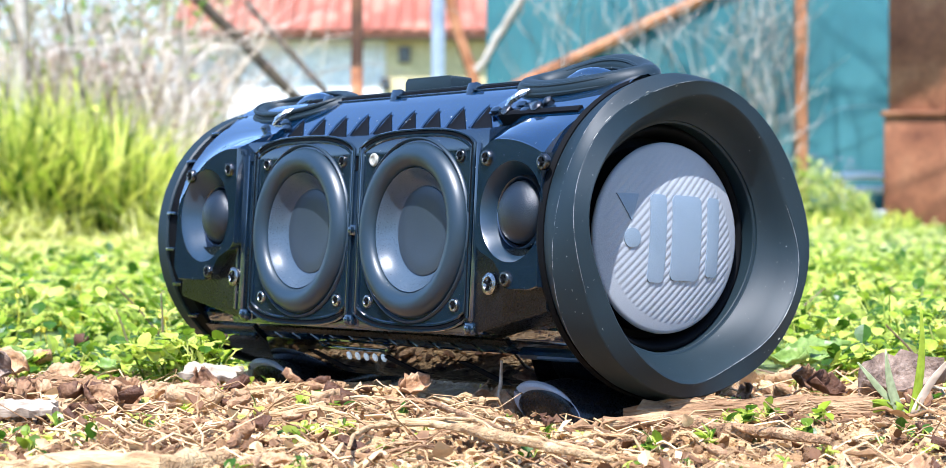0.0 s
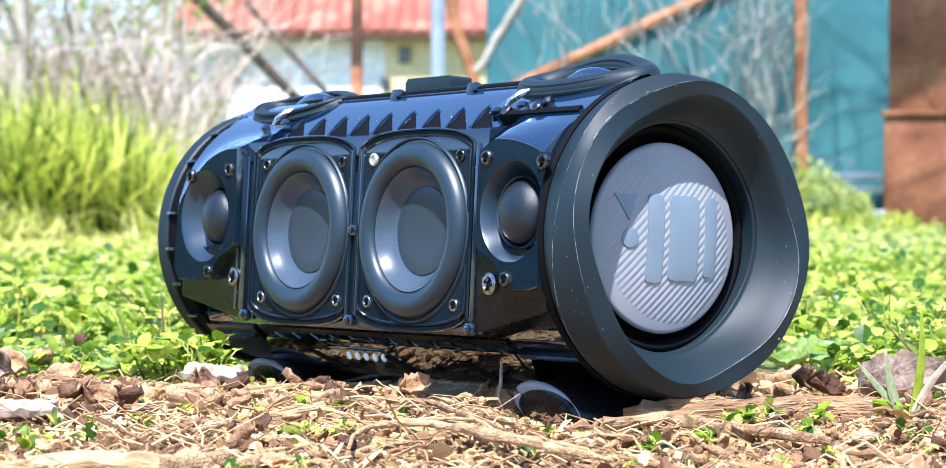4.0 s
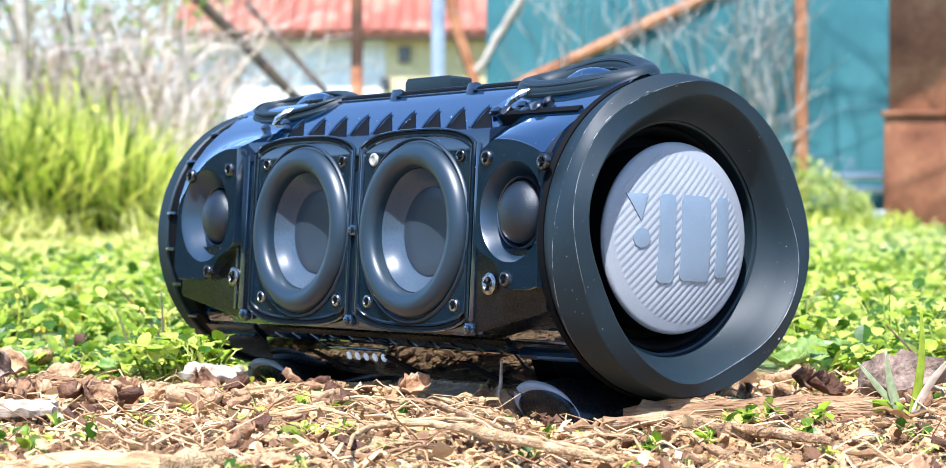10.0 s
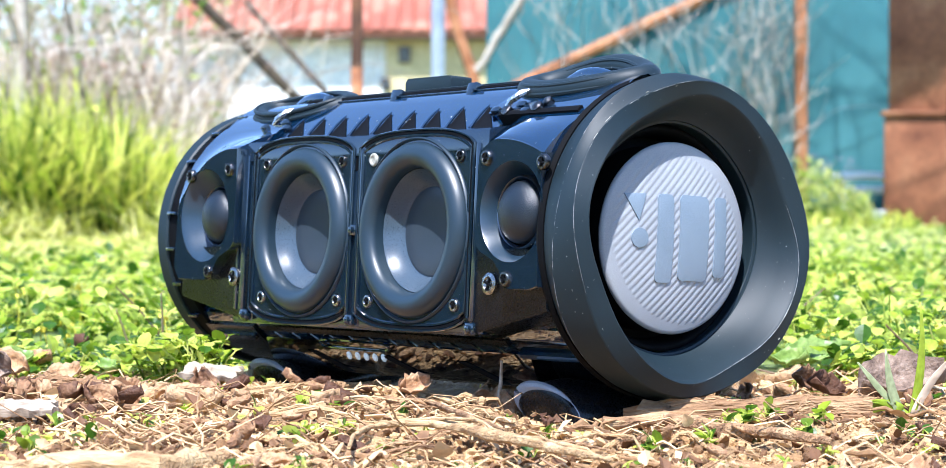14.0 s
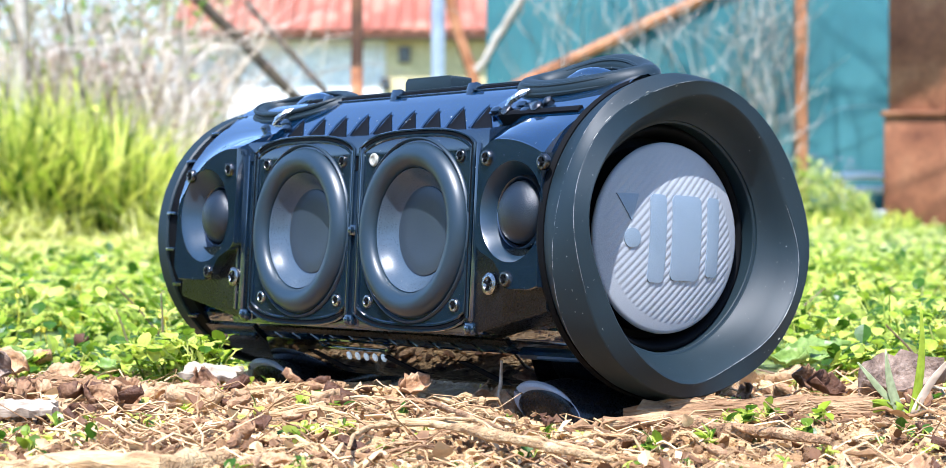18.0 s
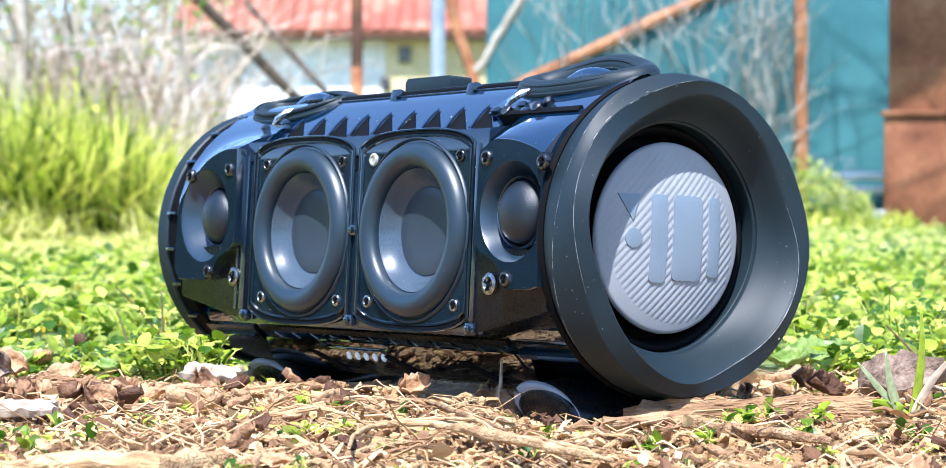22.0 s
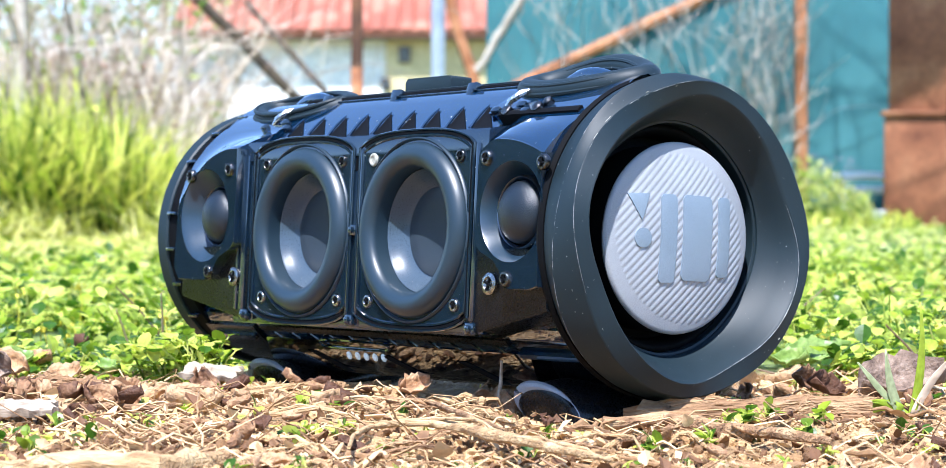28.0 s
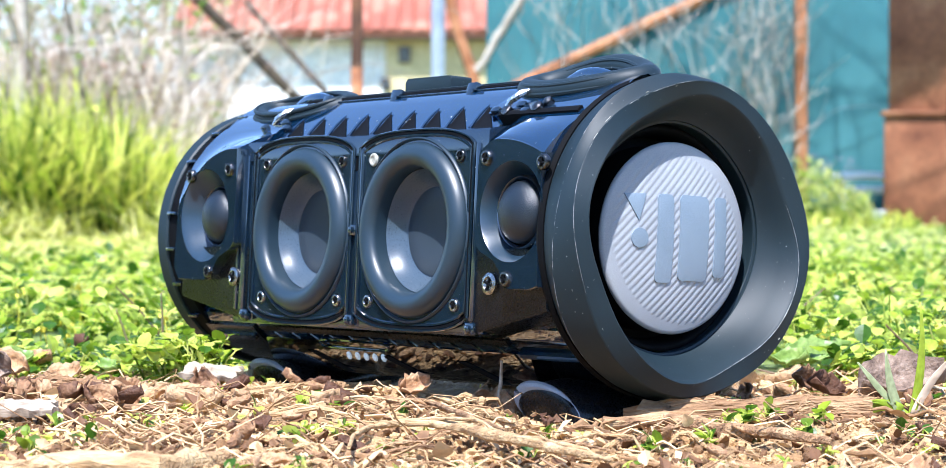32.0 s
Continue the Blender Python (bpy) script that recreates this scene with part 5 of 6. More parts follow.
# low white pipes and pot by the fence foot
pipes = thing("white_pipes", None, None, "two white painted pipes lying by the fence foot", "pipe", m=pose(1.0993, 6.75, 0))
for z, dx in ((0.1559, 0.0), (0.1135, 0.01)):
    b = bmesh.new()
    tube(b, [(dx, 0, z), (dx + 0.08, 0.005, z + 0.003), (dx + 0.18, 0.0, z)], 0.012, 10)
    part("pipe", b, WHITEPAINT, pipes)
b = bmesh.new()
box(b, (0.03, 0, 0.06), (0.03, 0.03, 0.13), 0.004)
part("block", b, WHITEPAINT, pipes)
pot = thing("white_pot", None, None, "small white flower pot in the grass", "flower pot", m=pose(1.1647, 6.4, 0))
b = bmesh.new()
bmesh.ops.create_cone(b, cap_ends=True, segments=20, radius1=0.022, radius2=0.03, depth=0.05, matrix=Matrix.Translation((0, 0, 0.025)))
part("bowl", b, WHITEPAINT, pot)
b = bmesh.new()
tube(b, [(0.031 * math.cos(k * 0.3142), 0.031 * math.sin(k * 0.3142), 0.05) for k in range(20)], 0.004, 6, closed=True)
part("rim", b, WHITEPAINT, pot)
bush = Pile()
for _ in range(1500):
    y = rng.uniform(6.15, 6.6)
    u = rng.random()
    x = (0.146 + 0.034 * u) * y
    top = 0.20 - 0.10 * u + 0.05 * noise.noise((x * 18, y * 5, 3))
    leaf(bush, (x, y, top * rng.random() ** 0.7), rng.normal(0, 1, 3), (0, 0, 1), rng.uniform(0.01, 0.024), rng.uniform(0.006, 0.014))
bush.done("flowering_bush", LAWN, "low yellow-green bush at the fence foot", "bush")
flowers = Pile()
for _ in range(26):
    x, y, z = rng.uniform(0.94, 1.08), rng.uniform(6.1, 6.3), rng.uniform(0.12, 0.21)
    for k in range(5):
        a = k * 1.256
        leaf(flowers, (x, y, z), (math.cos(a), math.sin(a), 0.3), (0, 0, 1), 0.013, 0.010)
flowers.done("mauve_flowers", PETAL, "small mauve blossoms by the fence", "flowers")

# ---- house behind the fence ----
D = 40.0
house = thing("house", None, None, "low white house with a red clay tile roof", "house", m=pose(0, D, 0))
e = 3.0134
b = bmesh.new()
box(b, (-3.3229, 3, e / 2), (4.5908, 6, e), 0.02)
part("wall", b, PLASTER, house, "white plastered wall")
b = bmesh.new()
box(b, (-0.2623, 2.9, e / 2), (2.6233, 6, e), 0.02)
annex = part("wall", b, OCHRE, house, "ochre plastered wall")
for px, py, w, h in ((671, 92, 20, 28), (640, 140, 16, 20)):
    b = bmesh.new()
    box(b, ((px - 784) * 40 / 3660.0, -0.12, 0.084 + (332 - py) * 40 / 3660.0), (w * 40 / 3660.0, 0.1, h * 40 / 3660.0), 0.01)
    win = part("window", b, EAVE, house)
    b = bmesh.new()
    box(b, ((px - 784) * 40 / 3660.0, -0.18, 0.084 + (332 - py) * 40 / 3660.0), (w * 32 / 3660.0, 0.03, h * 33 / 3660.0), 0.0)
    part("pane", b, PANE, win)
x0, x1 = -5.3996, 1.1040
b = bmesh.new()
box(b, ((x0 + x1) / 2, -0.42, e + 0.02), (x1 - x0, 0.1, 0.16), 0.01)
part("eave_board", b, EAVE, house)
roof = part("roof", section([x0, x1], [(-0.5, e + 0.06), (3.2, e + 1.9), (6.9, e + 0.06), (6.9, e), (-0.5, e)], bmesh.new()), TILE, house, "red clay tile roof")
tb = bmesh.new()
pts = [(math.cos(math.pi * k / 6) * 0.13, math.sin(math.pi * k / 6) * 0.06) for k in range(7)]
top = [[tb.verts.new((u, s, w + 0.02)) for u, w in pts] for s in (0.0, 0.42)]
for k in range(6):
    tb.faces.new((top[0][k], top[0][k + 1], top[1][k + 1], top[1][k]))
tb.faces.new(top[0])
tile_mesh = finish(tb, TILE)
slope = math.atan2(1.84, 3.7)
for j in range(10):
    for i in range(24):
        o = new("roof_tile", tile_mesh)
        o.parent = roof
        s = j * 0.4 - 0.02
        o.matrix_basis = pose(x0 + 0.13 + i * 0.272, -0.52 + s * math.cos(slope), e + 0.07 + s * math.sin(slope), math.degrees(slope), 0, 0)

shed = thing("far_roof", None, None, "low outbuilding with a reddish roof beyond the thicket", "shed", m=pose(-8.7094, 48, 0))
b = bmesh.new()
box(b, (0, 1.5, 2.2745 / 2), (2.2, 3, 2.2745), 0.02)
part("wall", b, OCHRE, shed)
b = bmesh.new()
section([-1.4, 1.4], [(-0.4, 2.2745), (1.5, 3.1926), (3.4, 2.2745), (3.4, 2.1826), (-0.4, 2.1826)], b)
part("roof", b, TILE, shed)
pole = thing("galvanised_pole", None, None, "grey galvanised pole behind the fence", "pole", m=pose(-0.142, 9, 0))
b = bmesh.new()
tube(b, [(0, 0, -0.02), (0, 0, 0.9), (0.01, 0, 1.8)], 0.028, 12)
part("shaft", b, STEELBLUE, pole)
b = bmesh.new()
tube(b, [(0, 0, 1.8), (0.01, 0, 1.83)], 0.031, 12)
part("cap", b, STEELBLUE, pole)


def leafy_tree(x, y, h, spread, count, label):
    t = thing("tree", None, None, label, "tree", m=pose(x, y, 0))
    b = bmesh.new()
    tr = wander((0, 0, -0.1), (0, 0, 1), h, 0.06, 8)
    tube(b, tr, [h * 0.03 * (1 - 0.7 * i / 8) for i in range(9)], 8)
    for k in range(8):
        tube(b, wander(tr[3 + k % 5], (rng.normal(0, 1), rng.normal(0, 1), 0.6), spread * 0.8, 0.2, 5), [h * 0.01 * (1 - 0.15 * i) for i in range(6)], 5)
    part("trunk", b, TRUNK, t)
    p = Pile()
    hubs = [Vector((rng.normal(0, spread * 0.5), rng.normal(0, spread * 0.5), h * rng.uniform(0.45, 1.05))) for _ in range(22)]
    for _ in range(count):
        c = hubs[int(rng.integers(0, len(hubs)))] + Vector(rng.normal(0, spread * 0.16, 3))
        d = rng.normal(0, 1, 3)
        leaf(p, c, d, rng.normal(0, 1, 3), spread * 0.09, spread * 0.06)
    crown = raw("crown", p.v, p.f, LEAFTREE)
    crown.parent = t
    return t


for px, d, h, sp_, n in ((60, 30, 3.6, 1.1, 900), (300, 52, 6.5, 1.6, 900), (-40, 26, 3.2, 1.0, 800), (200, 60, 5.4, 1.7, 800), (700, 60, 7.5, 2.0, 800), (470, 70, 9, 2.5, 900)):
    leafy_tree((px - 784) * d / 3660.0, d, h, sp_, n, "young tree in yellow-green spring leaf")

# distant rise with woods closes the horizon
hill = Pile()
for _ in range(5000):
    a = rng.uniform(0, 6.283)
    r = rng.uniform(260, 330)
    c = Vector((r * math.sin(a), r * math.cos(a), rng.uniform(0, 5 + 3 * noise.noise((a * 3, 0, 0)))))
    leaf(hill, c, rng.normal(0, 1, 3), rng.normal(0, 1, 3), 4.0, 3.5)
hill.done("far_woods", LEAFTREE, "far belt of hazy green woods", "woods")

# dense unseen hedge added behind the camera, to darken reflections and close the garden
hedge = Pile()
for _ in range(5200):
    a = rng.uniform(2.2, 5.3) if rng.random() < 0.8 else rng.uniform(1.6, 2.2)
    r = rng.uniform(9.0, 11.0)
    c = Vector((r * math.sin(a), r * math.cos(a), 1.15 * rng.random()))
    leaf(hedge, c, rng.normal(0, 1, 3), rng.normal(0, 1, 3), 0.45, 0.34)
hedge.done("garden_hedge", HEDGE, "unseen dark evergreen hedge added for the loudspeaker's reflections", "hedge")

# ---- single pieces lying in the mulch ----
def rod(name, pts, radii, mat, label, category, group="", n=9, strands=1):
    b = bmesh.new()
    p0 = Vector(pts[0])
    if strands > 1:
        stem = thing(name, None, None, label, category, group, m=pose(*p0))
    if strands == 1:
        fine, rad = [], []
        for i in range(len(pts) - 1):
            for t in (0, 0.2, 0.4, 0.6, 0.8):
                p = Vector(pts[i]).lerp(Vector(pts[i + 1]), t) - p0
                r = radii[i] + (radii[i + 1] - radii[i]) * t
                fine.append(p + Vector((noise.noise(p * 90), noise.noise(p * 90 + Vector((4, 0, 0))), noise.noise(p * 90 + Vector((0, 8, 0))))) * r * 0.6)
                rad.append(r * (1 + 0.35 * noise.noise(p * 160 + p0 * 50)))
        tube(b, fine + [Vector(pts[-1]) - p0], rad + [radii[-1]], n)
    else:
        # a frayed stick: several fibres that part and meet again
        for s in range(strands):
            off = [Vector(rng.normal(0, 1, 3)) * radii[i] * (0.5 + 0.9 * rng.random()) for i in range(len(pts))]
            fine = []
            for i in range(len(pts) - 1):
                for t in (0, 0.25, 0.5, 0.75):
                    fine.append((Vector(pts[i]) + off[i]).lerp(Vector(pts[i + 1]) + off[i + 1], t) - p0 + Vector(rng.normal(0, 1, 3)) * radii[i] * 0.15)
            fine.append(Vector(pts[-1]) + off[-1] - p0)
            tube(b, fine, [radii[min(i // 4, len(radii) - 1)] * 0.5 for i in range(len(fine))], 6)
            part("fibre", b, mat, stem)
            b = bmesh.new()
        b.free()
        return stem
    for v in b.verts:
        v.co += Vector((noise.noise(v.co * 300), noise.noise(v.co * 300 + Vector((5, 0, 0))), noise.noise(v.co * 300 + Vector((0, 7, 0))))) * min(radii) * 0.5
    return thing(name, b, mat, label, category, group, m=pose(*p0))


def slab(name, c, size, rot, mat, label, category, group=""):
    b = bmesh.new()
    n, m = 22, 9
    vs = {}
    for k in (0, 1):
        for i in range(n + 1):
            for j in range(m + 1):
                u, w = i / n - 0.5, j / m - 0.5
                edge = 1 - 0.25 * noise.noise((u * 5 + c[0] * 90, j * 2, k))
                ragged = 1 + 0.22 * noise.noise((w * 9, c[0] * 60, 1 if u > 0 else 5)) * abs(2 * u)
                groove = 0.30 * noise.noise((u * 2.5, w * 11 + c[1] * 30, 2)) + 0.12 * noise.noise((u * 14, w * 16, 4))
                q = Vector((u * size[0] * ragged, w * size[1] * edge, (k - 0.5) * size[2] * (1 - 1.6 * w * w) + groove * size[2] * k))
                q += Vector((noise.noise((u * 9, w * 4, c[1] * 50)), noise.noise((u * 7, w * 5, 3)), noise.noise((u * 6 + c[0] * 70, w * 6, k)))) * size[2] * 0.35
                vs[k, i, j] = b.verts.new(q)
    for i in range(n):
        for j in range(m):
            b.faces.new((vs[1, i, j], vs[1, i + 1, j], vs[1, i + 1, j + 1], vs[1, i, j + 1]))
            b.faces.new((vs[0, i, j], vs[0, i, j + 1], vs[0, i + 1, j + 1], vs[0, i + 1, j]))
    for i in range(n):
        for j in (0, m):
            b.faces.new((vs[0, i, j], vs[0, i + 1, j], vs[1, i + 1, j], vs[1, i, j]))
    for j in range(m):
        for i in (0, n):
            b.faces.new((vs[0, i, j], vs[0, i, j + 1], vs[1, i, j + 1], vs[1, i, j]))
    return thing(name, b, mat, label, category, group, m=pose(*c, *rot))


rod("stick", [(-0.0392, 0.6951, 0.0060), (-0.0396, 0.7308, 0.0060), (-0.0351, 0.7581, 0.0060), (-0.0262, 0.7725, 0.0060), (-0.0145, 0.7704, 0.0060), (-0.0018, 0.7501, 0.0060), (0.0111, 0.7234, 0.0060), (0.0222, 0.7003, 0.0060), (0.0327, 0.6786, 0.0060), (0.0417, 0.6597, 0.0060)], [0.0006, 0.0008, 0.001, 0.0012, 0.0014, 0.0018, 0.0019, 0.0016, 0.0013, 0.0007], FIBRE, "long curved tan stick on the mulch", "stick")
rod("stick", [(-0.0257, 0.7831, 0.0060), (-0.0139, 0.7810, 0.0060), (-0.0010, 0.7601, 0.0060), (0.0120, 0.7327, 0.0060), (0.0233, 0.7090, 0.0060), (0.0338, 0.6868, 0.0060)], [0.0006, 0.0012, 0.0013, 0.0012, 0.001, 0.0006], FIBRE, "split bark fibres peeling along the curved stick", "stick", strands=3)
rod("stick", [(-0.0819, 0.8910, 0.0060), (-0.0675, 0.8692, 0.0060), (-0.0520, 0.8485, 0.0060), (-0.0338, 0.8587, 0.0060), (-0.0160, 0.8485, 0.0060), (-0.0020, 0.7963, 0.0060), (0.0105, 0.7501, 0.0060)], [0.0006, 0.0012, 0.0016, 0.0014, 0.0012, 0.001, 0.0005], BARK, "arched brown stick along the edge of the mulch", "stick")
rod("stick", [(-0.1122, 0.9041, 0.003), (-0.0918, 0.9231, 0.003), (-0.0687, 0.9517, 0.003), (-0.0378, 0.9606, 0.003)], [0.0015, 0.0022, 0.002, 0.0012], FIBRE, "pale bent frayed stick before the loudspeaker", "stick", strands=5)
rod("stick", [(-0.1607, 0.8353, 0.003), (-0.1457, 0.8684, 0.003), (-0.1229, 0.8587, 0.003), (-0.1096, 0.8833, 0.003)], [0.001, 0.0014, 0.0014, 0.0008], BARK, "thin dark twig on the soil", "stick")
rod("stick", [(-0.1456, 0.6625, 0.003), (-0.1218, 0.6712, 0.003), (-0.0957, 0.6683, 0.003), (-0.0752, 0.6986, 0.003)], [0.0036, 0.004, 0.0042, 0.0022], FIBRE, "thick tan stick at the soil's edge", "stick")
rod("stick", [(-0.0380, 0.9667, 0.003), (-0.0160, 0.9149, 0.003), (0.0037, 0.8353, 0.003), (0.0165, 0.7923, 0.003)], [0.0012, 0.002, 0.002, 0.001], FIBRE, "split straw stalk on the mulch", "stick", strands=5)
rod("stick", [(0.0474, 0.8026, 0.003), (0.0699, 0.8089, 0.003), (0.0984, 0.7724, 0.003), (0.1203, 0.7389, 0.003)], [0.002, 0.0026, 0.0024, 0.0015], BARK, "brown stick lying beside the log", "stick")
slab("bark_slab", (0.1064, 0.8353, 0.003), (0.088, 0.014, 0.010), (6, -2, 2), BARK, "long slab of weathered bark lying near the ring", "bark")
slab("wood_chip", (-0.1710, 0.8353, 0.005), (0.026, 0.012, 0.004), (14, 0, 4), PALEWOOD, "bleached wood chip with split end", "wood chip")
slab("wood_chip", (-0.1154, 0.9728, 0.008), (0.024, 0.012, 0.0035), (20, 5, -8), PALEWOOD, "bleached flat wood chip beside the weeds", "wood chip")
slab("bark_slab", (-0.1675, 0.9231, 0.005), (0.03, 0.014, 0.008), (10, 5, -10), BARK, "small weathered bark piece on the soil", "bark")


def dry_leaf(c, L, W, rot, label, mat=OLDLEAF):
    n, m = 10, 6
    vs, fs = [], []
    for i in range(n + 1):
        for j in range(m + 1):
            t, w = i / n, j / m - 0.5
            half = W * math.sin(math.pi * min(1, t * 0.92 + 0.04)) ** 0.7 * (1 + 0.45 * noise.noise((i * 1.1, j * 0.9, c[0] * 99)))
            vs.append((t * L - L / 2, w * half, 0.45 * W * (2 * w) ** 2 + 0.11 * L * noise.noise((t * 3, w * 2, c[1] * 77)) + 0.2 * L * (t - 0.5) ** 2))
    for i in range(n):
        for j in range(m):
            a = i * (m + 1) + j
            fs.append((a, a + 1, a + m + 2, a + m + 1))
    ob = tagged(raw("dry_leaf", vs, fs, mat, True), label, "leaf", group="fallen leaves")
    mod = ob.modifiers.new("thickness", 'SOLIDIFY')
    mod.thickness = 0.0005
    ob.matrix_basis = pose(*c, *rot)
    return ob


dry_leaf((0.1745, 0.900, 0.006), 0.037, 0.023, (34, -7, 10), "broad grey-brown curled leaf behind the sprout", GREYLEAF)
dry_leaf((0.1428, 0.9041, 0.006), 0.018, 0.012, (48, 24, 30), "pinkish brown torn leaf beside the log")
dry_leaf((-0.2084, 0.9980, 0.008), 0.018, 0.014, (55, 10, -15), "dark reddish crumpled leaf on the soil")
dry_leaf((-0.1794, 0.9667, 0.006), 0.016, 0.010, (40, -15, 25), "torn tan leaf on the soil")
dry_leaf((-0.0244, 0.9517, 0.010), 0.018, 0.014, (50, 20, 15), "curled brown leaf standing against the loudspeaker")
dry_leaf((0.0115, 0.9149, 0.008), 0.018, 0.012, (40, 10, -20), "curled reddish brown leaf in the mulch")
dry_leaf((0.1377, 0.9231, 0.008), 0.016, 0.010, (70, 20, 40), "dark curled leaf standing on edge beside the ring")
dry_leaf((-0.1511, 0.9600, mulch(-0.1511, 0.96) + 0.003), 0.016, 0.011, (30, 10, 60), "crumpled brown leaf on the soil")
dry_leaf((-0.2076, 1.0491, 0.006), 0.016, 0.011, (30, -10, 10), "large dark brown leaf among the weeds")
dry_leaf((-0.2050, 1.1470, 0.008), 0.014, 0.009, (30, 20, 120), "brown leaf among the weeds")

for k in range(44):
    u = 0.5 + 0.5 * math.sin(k * 2.4)
    y = 0.87 + 0.14 * ((k * 0.618) % 1)
    x = (-0.215 + 0.21 * u) * y
    if under_speaker(x, y):
        continue
    L = 0.008 + 0.009 * ((k * 0.377) % 1)
    dry_leaf((x, y, mulch(x, y) + 0.004), L, L * 0.7, (50 * math.sin(k * 1.7), 35 * math.sin(k * 3.1), 137 * k), "curled reddish brown leaf fragment in the mulch")

# many small single twigs, chips and leaves in the mulch
place = random.Random(21)
for k in range(48):
    y = place.uniform(0.66, 1.0)
    x = place.uniform(-0.22, 0.22) * y
    if under_speaker(x, y):
        continue
    L, a = place.uniform(0.012, 0.036), place.gauss(0, 0.9)
    c, z = place.gauss(0, 0.7), mulch(x, y) + 0.002
    pts = [(x + L * t * math.cos(a + c * t), y + L * t * math.sin(a + c * t), z + 0.003 * place.random() + 0.002 * abs(t)) for t in (-0.5, -0.3, -0.1, 0.1, 0.3, 0.5)]
    r = place.uniform(0.0005, 0.0014)
    rod("twig", pts, [r * 0.7, r, r * 1.1, r, r * 0.9, r * 0.5], place.choice((STRAW, BARK, FIBRE, STRAW)), "thin dry twig lying in the mulch", "twig", "twigs in the mulch", 7)
for k in range(90):
    y = place.uniform(0.64, 1.03) if k % 2 else place.uniform(0.84, 1.02)
    x = place.uniform(-0.22, 0.22) * y
    if under_speaker(x, y):
        continue
    L = place.uniform(0.006, 0.012) * (1.0 if k % 2 else 1.5)
    dry_leaf((x, y, mulch(x, y) + 0.003), L, L * place.uniform(0.5, 0.8), (place.gauss(0, 26), place.gauss(0, 20), place.uniform(0, 360)), "small crumpled brown leaf in the mulch")
for k in range(40):
    y = place.uniform(0.64, 1.03)
    x = place.uniform(-0.22, 0.22) * y
    if under_speaker(x, y):
        continue
    L = place.uniform(0.005, 0.013)
    slab("wood_chip", (x, y, mulch(x, y) + 0.002), (L, L * place.uniform(0.3, 0.6), L * 0.2), (place.gauss(0, 15), place.gauss(0, 12), place.uniform(0, 360)), place.choice((BARK, FIBRE, BARK)), "small splintered wood chip in the mulch", "wood chip", "wood chips in the mulch")

# pale fibrous stalks strewn along the loudspeaker's front
for k in range(30):
    y = place.uniform(0.72, 0.9)
    x = place.uniform(-0.09, 0.07) + (0.84 - y) * 0.25
    if under_speaker(x, y):
        continue
    L, a, c = place.uniform(0.02, 0.075), place.gauss(-0.35, 0.45), place.gauss(0, 1.3)
    pts = [(x + L * t * math.cos(a + c * t), y + L * t * math.sin(a + c * t), mulch(x + L * t * math.cos(a + c * t), y + L * t * math.sin(a + c * t)) + 0.0035 + 0.0026 * math.sin(7 * t + k)) for t in (-0.5, -0.3, -0.1, 0.1, 0.3, 0.5)]
    r = place.uniform(0.0003, 0.0009)
    rod("straw_stalk", pts, [r * 0.5, r, r * 1.1, r, r * 0.9, r * 0.4], place.choice((BARK, FIBRE, STRAW, FIBRE)), "pale fibrous stalk lying on the mulch", "straw", "stalks on the mulch", 6)

# green sprout of grass with a pale dry blade
sprout = thing("grass_sprout", None, None, "green grass sprout with pale dry blades in the soil", "grass", m=pose(0.1657, 0.8353, mulch(0.1657, 0.8353)))
for pts, w, mat in ((((0, 0), (0.004, 0.012), (0.0055, 0.028), (0.0035, 0.045)), 0.0040, WEED), (((0.001, 0.002), (0.006, 0.012), (0.011, 0.020), (0.018, 0.026)), 0.0036, DRYSTALK),
                    (((-0.002, 0.0), (-0.007, 0.008), (-0.0085, 0.017), (-0.0095, 0.027)), 0.0046, PALEBLADE), (((-0.003, 0.004), (-0.011, 0.009), (-0.019, 0.004), (-0.026, -0.007)), 0.0052, WEED),
                    (((-0.006, 0.006), (-0.011, 0.011), (-0.016, 0.017), (-0.020, 0.022)), 0.0030, PALEBLADE), (((0.0, 0.001), (-0.006, 0.006), (-0.011, 0.008), (-0.016, 0.007)), 0.0034, WEED),
                    (((0.016, 0.0), (0.017, 0.006), (0.0172, 0.012), (0.017, 0.02)), 0.0030, WEED)):
    p = Pile()
    way = [Vector((u, 0.002 * math.sin(i * 2.1), v)) for i, (u, v) in enumerate(pts)]
    line, n = [], 12
    for i in range(n + 1):
        t = i / n
        a, c, d, e_ = way
        line.append(a * (1 - t) ** 3 + c * (3 * t * (1 - t) ** 2) + d * (3 * t * t * (1 - t)) + e_ * t ** 3)
    vs, fs = [], []
    for i, q in enumerate(line):
        t = i / n
        way_on = (line[min(i + 1, n)] - line[max(i - 1, 0)]).normalized()
        side = way_on.cross(Vector((0.25, -1, 0.1))).normalized()
        half = 0.85 * w * (0.35 + 0.65 * math.sin(math.pi * min(1.0, 0.25 + 0.75 * t))) * 0.5 * (1 - 0.9 * t ** 4)
        vs += [tuple(q - side * half), tuple(q + Vector((0, 0.0006, 0))), tuple(q + side * half)]
        if i:
            k = 3 * i - 3
            fs += [(k, k + 1, k + 4, k + 3), (k + 1, k + 2, k + 5, k + 4)]
    p.add(vs, fs)
    o = raw("blade", p.v, p.f, mat, True)
    o.parent = sprout
    mod = o.modifiers.new("thickness", 'SOLIDIFY')
    mod.thickness = 0.0003

